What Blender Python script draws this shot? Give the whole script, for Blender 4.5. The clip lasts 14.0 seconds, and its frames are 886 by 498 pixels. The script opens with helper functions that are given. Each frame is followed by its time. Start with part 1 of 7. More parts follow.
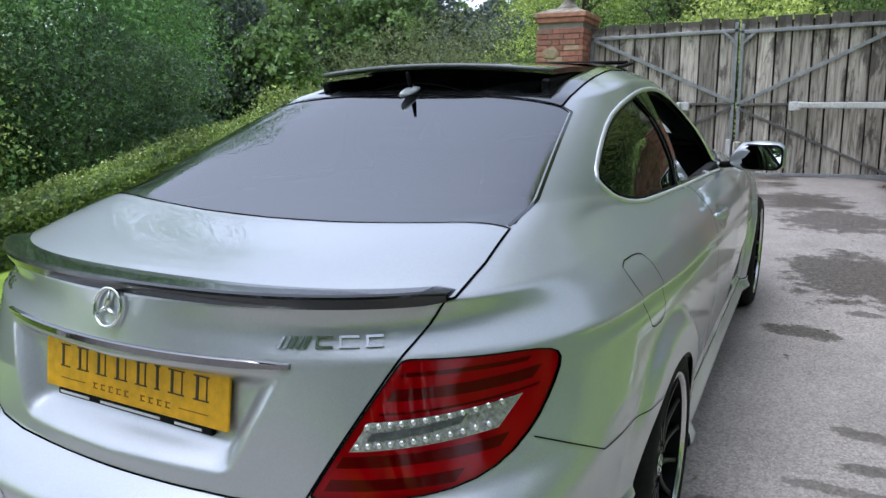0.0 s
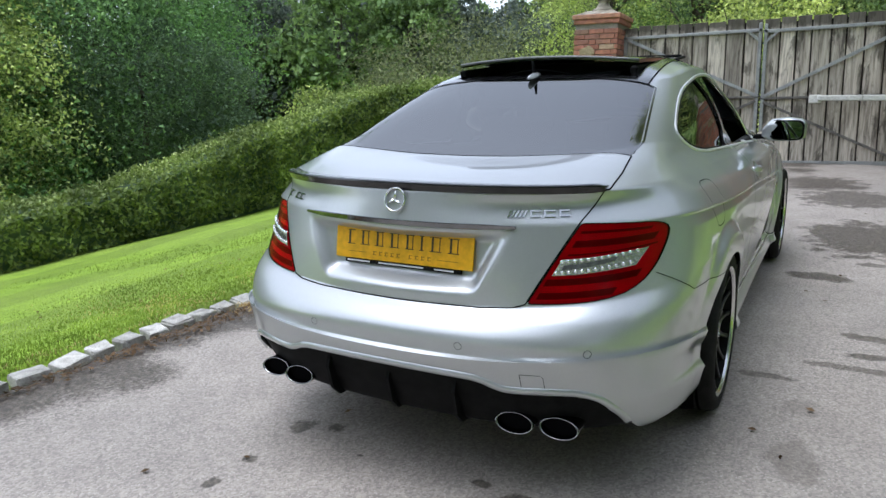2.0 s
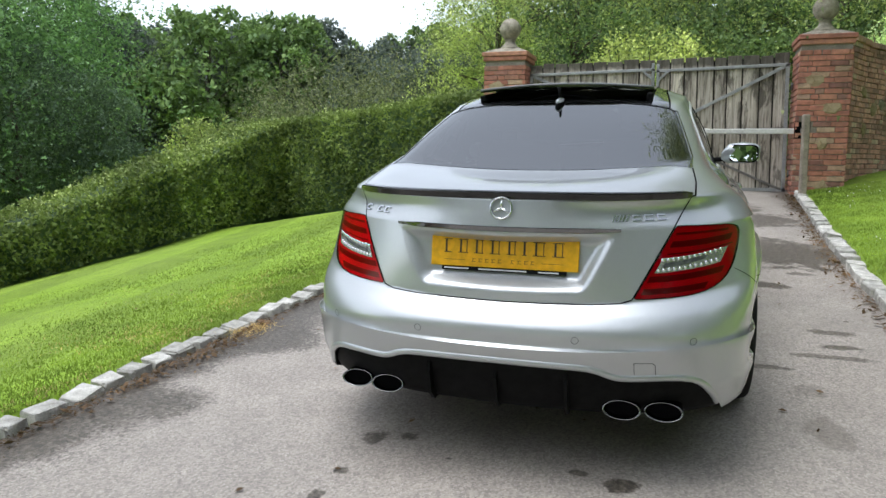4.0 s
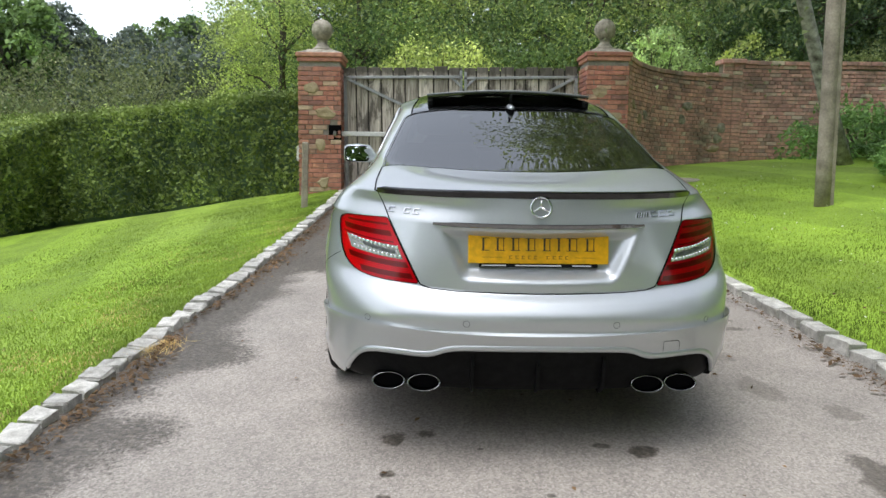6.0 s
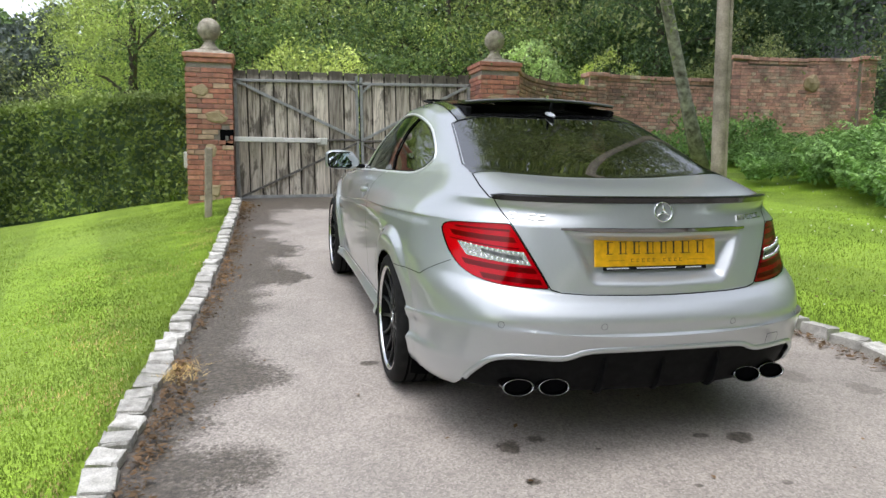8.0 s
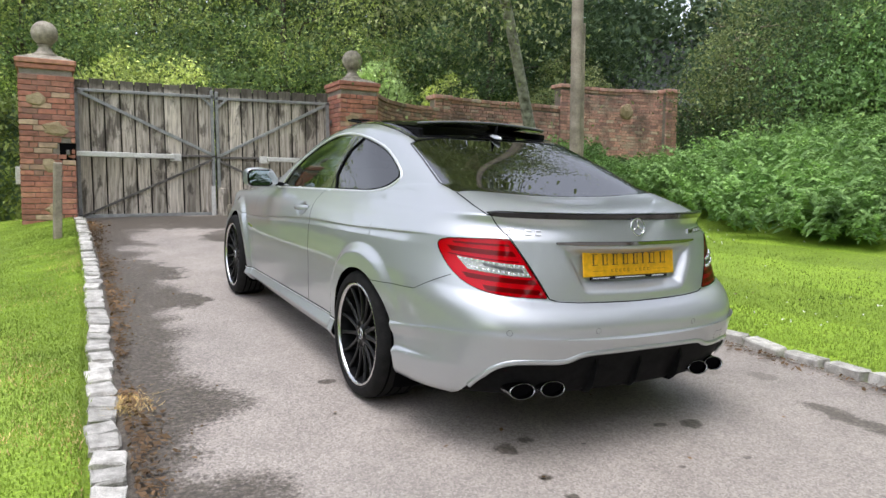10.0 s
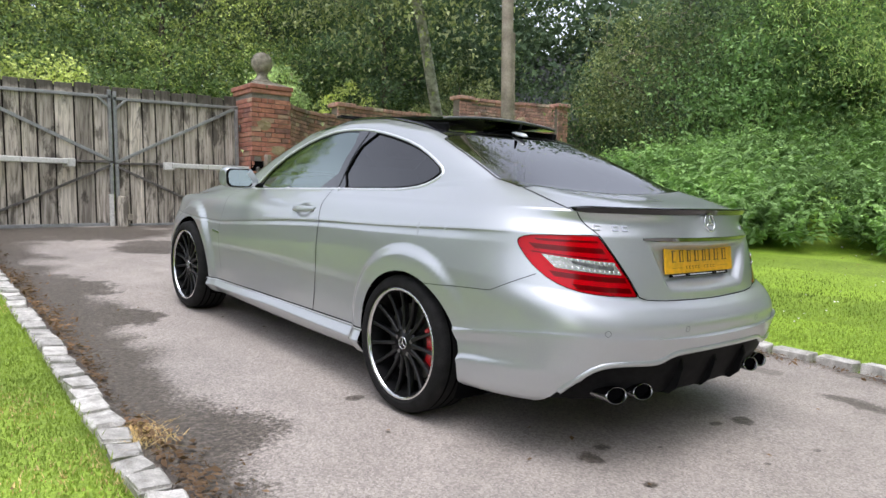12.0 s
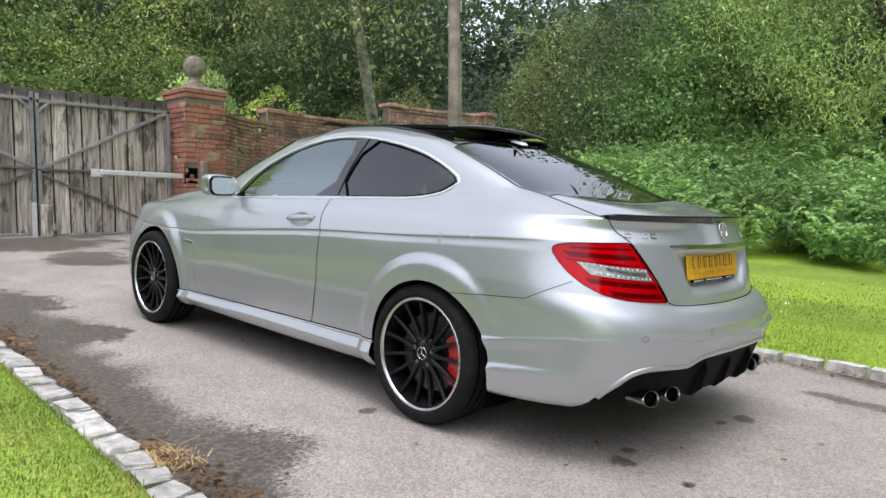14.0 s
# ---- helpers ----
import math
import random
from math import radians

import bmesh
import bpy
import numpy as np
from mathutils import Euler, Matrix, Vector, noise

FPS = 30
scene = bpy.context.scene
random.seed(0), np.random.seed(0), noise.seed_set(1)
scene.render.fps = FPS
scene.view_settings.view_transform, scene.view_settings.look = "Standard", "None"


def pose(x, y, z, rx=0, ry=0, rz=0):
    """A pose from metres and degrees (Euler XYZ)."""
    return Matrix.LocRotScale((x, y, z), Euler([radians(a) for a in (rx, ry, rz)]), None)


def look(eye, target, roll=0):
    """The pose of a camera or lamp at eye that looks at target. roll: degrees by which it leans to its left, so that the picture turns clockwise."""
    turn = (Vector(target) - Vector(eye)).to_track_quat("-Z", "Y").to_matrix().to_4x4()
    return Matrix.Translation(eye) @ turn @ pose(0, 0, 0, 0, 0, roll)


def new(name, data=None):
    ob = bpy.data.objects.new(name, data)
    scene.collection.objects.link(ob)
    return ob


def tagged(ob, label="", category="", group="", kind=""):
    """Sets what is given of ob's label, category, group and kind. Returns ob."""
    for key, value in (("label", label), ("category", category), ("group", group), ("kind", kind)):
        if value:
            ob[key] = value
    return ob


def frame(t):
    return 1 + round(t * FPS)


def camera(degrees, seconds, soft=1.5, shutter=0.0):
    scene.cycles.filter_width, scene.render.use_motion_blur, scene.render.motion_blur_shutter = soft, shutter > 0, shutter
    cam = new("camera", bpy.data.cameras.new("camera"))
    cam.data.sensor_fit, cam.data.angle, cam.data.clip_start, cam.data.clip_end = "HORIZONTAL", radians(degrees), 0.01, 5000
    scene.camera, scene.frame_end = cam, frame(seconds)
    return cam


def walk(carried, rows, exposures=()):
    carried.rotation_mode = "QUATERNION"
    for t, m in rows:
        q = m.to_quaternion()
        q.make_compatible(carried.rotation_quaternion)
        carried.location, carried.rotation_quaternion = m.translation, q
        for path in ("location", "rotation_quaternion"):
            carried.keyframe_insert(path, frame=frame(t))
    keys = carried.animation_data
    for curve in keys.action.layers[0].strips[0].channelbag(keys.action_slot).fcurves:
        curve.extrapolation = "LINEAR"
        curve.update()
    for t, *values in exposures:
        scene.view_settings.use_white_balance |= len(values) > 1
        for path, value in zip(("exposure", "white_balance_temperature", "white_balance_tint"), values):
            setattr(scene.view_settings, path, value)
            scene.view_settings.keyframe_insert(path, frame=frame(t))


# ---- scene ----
cam = camera(63.3, 14.0)

PATH = [
    (0, (1.168, -1.0, 1.285), (0.257, 0.746, 0.94), 0.8),
    (0.5, (1.234, -1.292, 1.252), (0.292, 0.44, 0.908), 0.8),
    (1, (1.274, -1.569, 1.21), (0.317, 0.153, 0.865), 0.8),
    (1.5, (1.264, -1.822, 1.174), (0.305, -0.101, 0.832), 0.7),
    (2, (1.221, -2.024, 1.17), (0.27, -0.299, 0.827), 0.6),
    (2.2, (1.2, -2.085, 1.162), (0.246, -0.362, 0.821), 0.6),
    (4.3, (0.445, -2.566, 1.088), (-0.09, -0.654, 0.856), 0.6),
    (4.5, (0.362, -2.625, 1.097), (-0.113, -0.697, 0.865), 0.6),
    (5, (0.165, -2.666, 1.111), (-0.164, -0.708, 0.875), 0.6),
    (5.5, (-0.115, -2.689, 1.1), (-0.259, -0.708, 0.865), 0.7),
    (6, (-0.398, -2.716, 1.084), (-0.364, -0.73, 0.851), 0.7),
    (6.5, (-0.689, -2.725, 1.085), (-0.527, -0.745, 0.854), 0.7),
    (7, (-0.97, -2.66, 1.072), (-0.688, -0.693, 0.849), 0.7),
    (7.2, (-1.074, -2.625, 1.066), (-0.74, -0.665, 0.847), 0.7),
    (9.3, (-2.02, -2.493, 1.089), (-1.249, -0.656, 0.908), 0.6),
    (9.5, (-2.075, -2.471, 1.081), (-1.243, -0.661, 0.911), 0.7),
    (10, (-2.21, -2.407, 1.069), (-1.245, -0.662, 0.913), 0.7),
    (10.5, (-2.389, -2.293, 1.061), (-1.314, -0.612, 0.922), 0.7),
    (11, (-2.534, -2.113, 1.042), (-1.372, -0.49, 0.917), 0.7),
    (11.5, (-2.667, -1.886, 0.998), (-1.448, -0.305, 0.881), 0.7),
    (12, (-2.789, -1.744, 0.984), (-1.518, -0.205, 0.87), 0.6),
    (12.5, (-2.942, -1.644, 0.969), (-1.628, -0.141, 0.859), 0.5),
    (13, (-3.051, -1.572, 0.979), (-1.696, -0.106, 0.876), 0.5),
    (13.5, (-3.099, -1.479, 0.98), (-1.697, -0.056, 0.886), 0.4),
    (14, (-3.134, -1.398, 0.985), (-1.681, -0.026, 0.894), 0.4),
]
walk(cam, [(t, look(eye, target, roll)) for t, eye, target, roll in PATH], exposures=[(0.0, 1.14, 5680, 13), (2.0, 1.16, 5900, 10), (4.5, 1.18, 6250, 8), (9.5, 1.30, 6350, 13), (14.0, 1.27, 6300, 15)])

# ---------------------------------------------------------------- light
world = bpy.data.worlds.new("sky")
scene.world = world
world.use_nodes = True
wt = world.node_tree
sky = wt.nodes.new("ShaderNodeTexSky")
sky.sky_type = "NISHITA"
sky.sun_disc = False
sky.sun_elevation = radians(64)
sky.sun_rotation = radians(225)
sky.air_density, sky.dust_density, sky.ozone_density = 1.0, 1.5, 1.0
hue = wt.nodes.new("ShaderNodeHueSaturation")
hue.inputs["Saturation"].default_value = 0.34
wt.links.new(sky.outputs["Color"], hue.inputs["Color"])
wt.links.new(hue.outputs["Color"], wt.nodes["Background"].inputs["Color"])
wt.nodes["Background"].inputs["Strength"].default_value = 0.14
sun = new("sun", bpy.data.lights.new("sun", "SUN"))
sun.data.energy, sun.data.angle, sun.data.color = 0.72, radians(30), (1.0, 0.99, 0.97)
sun.matrix_world = look((-4.5, 0, 26), (0, 2, 0))


# ---------------------------------------------------------------- materials
def material(name, base, rough=0.6, metal=0.0, coat=0.0, spec=0.5):
    m = bpy.data.materials.new(name)
    m.use_nodes = True
    p = m.node_tree.nodes["Principled BSDF"]
    p.inputs["Base Color"].default_value = (*base, 1)
    p.inputs["Roughness"].default_value = rough
    p.inputs["Metallic"].default_value = metal
    p.inputs["Coat Weight"].default_value = coat
    p.inputs["Coat Roughness"].default_value = 0.03
    p.inputs["Specular IOR Level"].default_value = spec
    return m


def node(m, kind, **values):
    n = m.node_tree.nodes.new(kind)
    for key, value in values.items():
        n.inputs[key.replace("_", " ")].default_value = value
    return n


def link(m, a, b):
    m.node_tree.links.new(a, b)


def principled(m):
    return m.node_tree.nodes["Principled BSDF"]


def ramp(m, source, *stops):
    n = node(m, "ShaderNodeValToRGB")
    e = n.color_ramp.elements
    while len(e) < len(stops):
        e.new(0.5)
    for k, (at, c) in enumerate(stops):
        e[k].position, e[k].color = at, (*c, 1)
    link(m, source, n.inputs["Fac"])
    return n.outputs["Color"]


def where(m):
    return node(m, "ShaderNodeNewGeometry").outputs["Position"]


def local(m):
    return node(m, "ShaderNodeTexCoord").outputs["Object"]


def noisy(m, vector, scale, detail=4.0, rough=0.55, dist=0.0):
    n = node(m, "ShaderNodeTexNoise", Scale=scale, Detail=detail, Roughness=rough, Distortion=dist)
    link(m, vector, n.inputs["Vector"])
    return n.outputs["Fac"]


def mixed(m, fac, a, b, how="MIX"):
    n = node(m, "ShaderNodeMix")
    n.data_type, n.blend_type = "RGBA", how
    for value, k in ((fac, 0), (a, 6), (b, 7)):
        if hasattr(value, "links"):
            link(m, value, n.inputs[k])
        elif k == 0:
            n.inputs[0].default_value = value
        else:
            n.inputs[k].default_value = (*value, 1)
    return n.outputs[2]


def bump(m, height, strength=0.3, distance=0.01):
    n = node(m, "ShaderNodeBump", Strength=strength, Distance=distance)
    link(m, height, n.inputs["Height"])
    link(m, n.outputs["Normal"], principled(m).inputs["Normal"])


def colour(m, c):
    link(m, c, principled(m).inputs["Base Color"])


def calc(m, op, a, b=None, c=None):
    n = node(m, "ShaderNodeMath")
    n.operation = op
    for k, value in enumerate((a, b, c)):
        if value is None:
            continue
        if hasattr(value, "links"):
            link(m, value, n.inputs[k])
        else:
            n.inputs[k].default_value = value
    return n.outputs[0]


def grass_material():
    m = material("lawn_grass", (0.1, 0.25, 0.03), 0.75)
    p = where(m)
    big = noisy(m, p, 0.35, 3)
    mid = noisy(m, p, 2.6, 5)
    fine = noisy(m, p, 55, 3)
    c = ramp(m, mid, (0.3, (0.19, 0.305, 0.016)), (0.7, (0.30, 0.445, 0.034)))
    c = mixed(m, ramp(m, big, (0.45, (0, 0, 0)), (0.7, (0.6, 0.6, 0.6))), c, (0.27, 0.36, 0.06))
    wave = node(m, "ShaderNodeTexWave", Scale=0.21, Distortion=0.6, Detail=1.0)
    turn = node(m, "ShaderNodeMapping")
    turn.inputs["Rotation"].default_value = (0, 0, radians(-12))
    link(m, p, turn.inputs["Vector"])
    link(m, turn.outputs["Vector"], wave.inputs["Vector"])
    stripe = ramp(m, wave.outputs["Fac"], (0.42, (0.86, 0.86, 0.86)), (0.58, (1.1, 1.1, 1.1)))
    c = mixed(m, 1.0, c, stripe, "MULTIPLY")
    c = mixed(m, 1.0, c, ramp(m, fine, (0.3, (0.6, 0.62, 0.55)), (0.7, (1.25, 1.25, 1.2))), "MULTIPLY")
    colour(m, c)
    bump(m, fine, 0.6, 0.03)
    return m


def asphalt_material():
    m = material("asphalt", (0.2, 0.19, 0.185), 0.75)
    p = where(m)
    grain = node(m, "ShaderNodeTexVoronoi", Scale=120.0)
    link(m, p, grain.inputs["Vector"])
    fine = noisy(m, p, 160, 2)
    mid = noisy(m, p, 3.0, 6)
    big = noisy(m, p, 0.7, 4)
    c = ramp(m, mid, (0.25, (0.315, 0.275, 0.242)), (0.75, (0.42, 0.372, 0.33)))
    c = mixed(m, 1.0, c, ramp(m, grain.outputs["Color"], (0.1, (0.66, 0.66, 0.66)), (0.9, (1.28, 1.28, 1.28))), "MULTIPLY")
    c = mixed(m, ramp(m, big, (0.35, (0.22, 0.22, 0.22)), (0.6, (0, 0, 0))), c, (0.16, 0.15, 0.14))
    chips = node(m, "ShaderNodeTexVoronoi", Scale=75.0)
    link(m, p, chips.inputs["Vector"])
    c = mixed(m, ramp(m, chips.outputs["Distance"], (0.16, (0.55, 0.55, 0.55)), (0.24, (0, 0, 0))), c, ramp(m, chips.outputs["Color"], (0.3, (0.14, 0.13, 0.12)), (0.7, (0.70, 0.66, 0.60))))
    # damp, dirty verge along the kerb and the wet patches near the gate
    xyz = node(m, "ShaderNodeSeparateXYZ")
    link(m, p, xyz.inputs[0])
    edge = calc(m, "ADD", calc(m, "MULTIPLY_ADD", noisy(m, p, 1.6, 4, 0.5), 1.2, -0.6), calc(m, "MULTIPLY_ADD", noisy(m, p, 55, 3, 0.7), 0.7, -0.35))
    verge = calc(m, "ADD", calc(m, "ADD", calc(m, "MULTIPLY_ADD", xyz.outputs["X"], -1.0, -1.55), calc(m, "MULTIPLY", xyz.outputs["Y"], 0.055)), edge)
    verge = calc(m, "MINIMUM", calc(m, "MAXIMUM", calc(m, "MULTIPLY", verge, 6.0), 0.0), 1.0)
    wet = calc(m, "ADD", calc(m, "MULTIPLY_ADD", xyz.outputs["Y"], 0.22, -1.72), calc(m, "MULTIPLY_ADD", noisy(m, p, 0.75, 5), 5.0, -2.5))
    wet = calc(m, "MINIMUM", calc(m, "MAXIMUM", calc(m, "MULTIPLY", wet, 3.0), 0.0), 1.0)
    right = calc(m, "ADD", calc(m, "ADD", xyz.outputs["X"], -1.74), calc(m, "MULTIPLY", edge, 0.6))
    right = calc(m, "MINIMUM", calc(m, "MAXIMUM", calc(m, "MULTIPLY", right, 6.0), 0.0), 1.0)
    damp = calc(m, "MAXIMUM", calc(m, "MAXIMUM", verge, right), wet)
    # damp patches and scuffs: middle, half width and length, strength
    ragged = calc(m, "ADD", calc(m, "MULTIPLY_ADD", noisy(m, p, 7.0, 5, 0.65), 2.4, -1.2), calc(m, "MULTIPLY_ADD", noisy(m, p, 60, 3, 0.7), 0.8, -0.4))
    for cx, cy, rx, ry, deep in ((1.02, 1.305, 0.14, 0.035, 0.8), (1.16, 1.02, 0.09, 0.10, 0.3), (1.16, 0.58, 0.08, 0.17, 0.45), (1.42, 2.01, 0.13, 0.05, 0.8), (1.43, 1.73, 0.12, 0.05, 0.8), (1.32, 1.55, 0.20, 0.04, 0.7),
                                 (1.16, 3.17, 0.20, 0.10, 1.0), (1.45, 4.45, 0.48, 0.72, 1.0), (1.35, 6.3, 0.55, 0.55, 0.9), (1.0, 7.4, 0.5, 0.4, 0.9), (1.47, 3.61, 0.13, 0.06, 0.8), (1.22, -0.36, 0.09, 0.24, 0.8),
                                 (0.0, 7.0, 0.4, 0.5, 0.9), (-0.6, 7.9, 0.7, 0.35, 0.9), (-1.33, 3.5, 0.26, 0.42, 1.0), (-1.35, 4.7, 0.26, 0.5, 1.0), (1.40, 0.31, 0.08, 0.10, 0.5),
                                 (-0.535, 0.045, 0.055, 0.055, 1.0), (-0.406, 0.09, 0.05, 0.036, 1.0), (0.428, -0.08, 0.055, 0.05, 1.0), (0.28, -0.03, 0.036, 0.024, 1.0), (-0.55, -0.42, 0.03, 0.035, 1.0), (-0.38, -0.62, 0.035, 0.06, 1.0),
                                 (-0.55, -0.24, 0.03, 0.03, 1.0), (0.02, -0.4, 0.02, 0.016, 1.0), (-0.94, 1.17, 0.06, 0.04, 0.9), (-0.20, -0.05, 0.02, 0.012, 1.0), (0.35, -0.45, 0.03, 0.02, 0.8)):
        far = calc(m, "SQRT", calc(m, "ADD", calc(m, "POWER", calc(m, "ABSOLUTE", calc(m, "MULTIPLY_ADD", xyz.outputs["X"], 1 / rx, -cx / rx)), 2.0), calc(m, "POWER", calc(m, "ABSOLUTE", calc(m, "MULTIPLY_ADD", xyz.outputs["Y"], 1 / ry, -cy / ry)), 2.0)))
        patch = calc(m, "MULTIPLY", calc(m, "SUBTRACT", calc(m, "ADD", ragged, 1.0), far), 4.0)
        damp = calc(m, "MAXIMUM", damp, calc(m, "MULTIPLY", calc(m, "MINIMUM", calc(m, "MAXIMUM", patch, 0.0), 1.0), deep))
    speck = ramp(m, noisy(m, p, 45, 6, 0.7), (0.36, (0.028, 0.022, 0.017)), (0.52, (0.085, 0.069, 0.053)), (0.66, (0.20, 0.172, 0.14)))
    c = mixed(m, calc(m, "MULTIPLY", damp, 0.92), c, speck)
    colour(m, c)
    r = node(m, "ShaderNodeMapRange")
    link(m, damp, r.inputs["Value"])
    r.inputs["To Min"].default_value, r.inputs["To Max"].default_value = 0.64, 0.5
    link(m, r.outputs[0], principled(m).inputs["Roughness"])
    bump(m, fine, 0.5, 0.006)
    return m


def mottled(name, low, high, scale, rough=0.8, depth=0.01, strength=0.5, piece=0.0, metal=0.0):
    """A surface of two colours with grain, and, for single pieces, a shade of their own."""
    m = material(name, low, rough, metal)
    p = where(m)
    c = ramp(m, noisy(m, p, scale, 6), (0.3, low), (0.7, high))
    fine = noisy(m, p, scale * 9, 4)
    c = mixed(m, 1.0, c, ramp(m, fine, (0.25, (0.75, 0.75, 0.75)), (0.75, (1.18, 1.18, 1.18))), "MULTIPLY")
    if piece:
        info = node(m, "ShaderNodeObjectInfo")
        c = mixed(m, 1.0, c, ramp(m, info.outputs["Random"], (0.0, (1 - piece,) * 3), (1.0, (1 + piece,) * 3)), "MULTIPLY")
    colour(m, c)
    bump(m, fine, strength, depth)
    return m


def brick_material(name, dirt):
    m = material(name, (0.35, 0.12, 0.07), 0.85)
    p = where(m)
    info = node(m, "ShaderNodeObjectInfo")
    geo = node(m, "ShaderNodeNewGeometry")
    pick = calc(m, "FRACT", calc(m, "ADD", info.outputs["Random"], geo.outputs["Random Per Island"]))
    c = ramp(m, pick, (0.0, (0.25, 0.078, 0.042)), (0.3, (0.38, 0.125, 0.062)), (0.55, (0.33, 0.10, 0.055)), (0.72, (0.43, 0.17, 0.085)), (0.88, (0.2, 0.075, 0.055)), (0.96, (0.40, 0.25, 0.15)), (1.0, (0.40, 0.28, 0.17)))
    c = mixed(m, 1.0, c, ramp(m, noisy(m, p, 14, 6), (0.25, (0.65, 0.65, 0.65)), (0.75, (1.25, 1.22, 1.2))), "MULTIPLY")
    stain = ramp(m, noisy(m, p, 1.6, 6, 0.65), (0.48, (0, 0, 0)), (0.72, (dirt, dirt, dirt)))
    c = mixed(m, stain, c, (0.07, 0.055, 0.04))
    if dirt > 0.6:
        pale = ramp(m, noisy(m, p, 2.3, 7, 0.7, 0.4), (0.54, (0, 0, 0)), (0.68, (0.6, 0.6, 0.6)))
        c = mixed(m, pale, c, (0.34, 0.26, 0.17))
    hs = node(m, "ShaderNodeHueSaturation", Saturation=0.66 if dirt > 0.6 else 0.84, Value=1.9 if dirt > 0.6 else 1.3)
    link(m, c, hs.inputs["Color"])
    c = hs.outputs["Color"]
    colour(m, c)
    bump(m, noisy(m, p, 70, 5), 0.5, 0.006)
    return m


def wood_material():
    m = material("weathered_oak", (0.2, 0.18, 0.16), 0.85)
    p = where(m)
    info = node(m, "ShaderNodeObjectInfo")
    shift = node(m, "ShaderNodeVectorMath")
    shift.operation = "MULTIPLY_ADD"
    link(m, p, shift.inputs[0])
    shift.inputs[1].default_value = (1, 1, 0.07)
    comb = node(m, "ShaderNodeCombineXYZ")
    link(m, calc(m, "MULTIPLY", info.outputs["Random"], 37.0), comb.inputs[0])
    link(m, comb.outputs[0], shift.inputs[2])
    grain = noisy(m, shift.outputs[0], 34, 6, 0.6, 0.6)
    broad = noisy(m, shift.outputs[0], 5, 4)
    tall = node(m, "ShaderNodeVectorMath")
    tall.operation = "MULTIPLY"
    link(m, p, tall.inputs[0])
    tall.inputs[1].default_value = (1, 1, 0.32)
    blot = noisy(m, tall.outputs[0], 6.0, 8, 0.7, 0.5)
    c = ramp(m, grain, (0.28, (0.13, 0.11, 0.092)), (0.5, (0.53, 0.485, 0.425)), (0.75, (0.80, 0.75, 0.68)))
    c = mixed(m, ramp(m, broad, (0.52, (0, 0, 0)), (0.7, (0.75, 0.75, 0.75))), c, (0.10, 0.084, 0.07))
    c = mixed(m, ramp(m, blot, (0.52, (0, 0, 0)), (0.60, (0.78, 0.78, 0.78))), c, (0.07, 0.06, 0.05))
    c = mixed(m, 1.0, c, ramp(m, info.outputs["Random"], (0.0, (0.62, 0.60, 0.57)), (1.0, (1.18, 1.15, 1.1))), "MULTIPLY")
    xyz = node(m, "ShaderNodeSeparateXYZ")
    link(m, p, xyz.inputs[0])
    moss = calc(m, "ADD", calc(m, "MULTIPLY_ADD", xyz.outputs["Z"], 8.0, -19.6), calc(m, "MULTIPLY_ADD", noisy(m, p, 7, 4), 2.0, -1.0))
    moss = calc(m, "MINIMUM", calc(m, "MAXIMUM", moss, 0.0), 0.85)
    c = mixed(m, moss, c, (0.055, 0.048, 0.036))
    colour(m, c)
    bump(m, grain, 0.5, 0.006)
    return m


def leaf_material(name, low, high, rough=0.55, gain=(2.85, 2.05, 3.9)):
    """Leaves: each its own shade, a little light passing through."""
    low, high = tuple(v * k for v, k in zip(low, gain)), tuple(v * k for v, k in zip(high, gain))
    m = material(name, low, max(rough, 0.65), spec=0.07)
    geo = node(m, "ShaderNodeNewGeometry")
    middle = tuple(a * 0.62 + b * 0.38 for a, b in zip(low, high))
    c = ramp(m, geo.outputs["Random Per Island"], (0.0, middle), (0.8, tuple(v * 0.95 for v in high)), (1.0, tuple(min(1, v * 1.2) for v in high)))
    c = mixed(m, 1.0, c, ramp(m, noisy(m, geo.outputs["Position"], 0.7, 3, 0.6), (0.34, (0.52, 0.55, 0.56)), (0.66, (1.42, 1.40, 1.30))), "MULTIPLY")
    c = mixed(m, 1.0, c, ramp(m, noisy(m, geo.outputs["Position"], 3.2, 3, 0.6), (0.34, (0.72, 0.75, 0.76)), (0.66, (1.28, 1.25, 1.2))), "MULTIPLY")
    colour(m, c)
    out = m.node_tree.nodes["Material Output"]
    tr = node(m, "ShaderNodeBsdfTranslucent")
    link(m, mixed(m, 1.0, c, (0.45, 0.48, 0.33), "MULTIPLY"), tr.inputs["Color"])
    mix = node(m, "ShaderNodeAddShader")
    link(m, principled(m).outputs[0], mix.inputs[0])
    link(m, tr.outputs[0], mix.inputs[1])
    link(m, mix.outputs[0], out.inputs["Surface"])
    return m


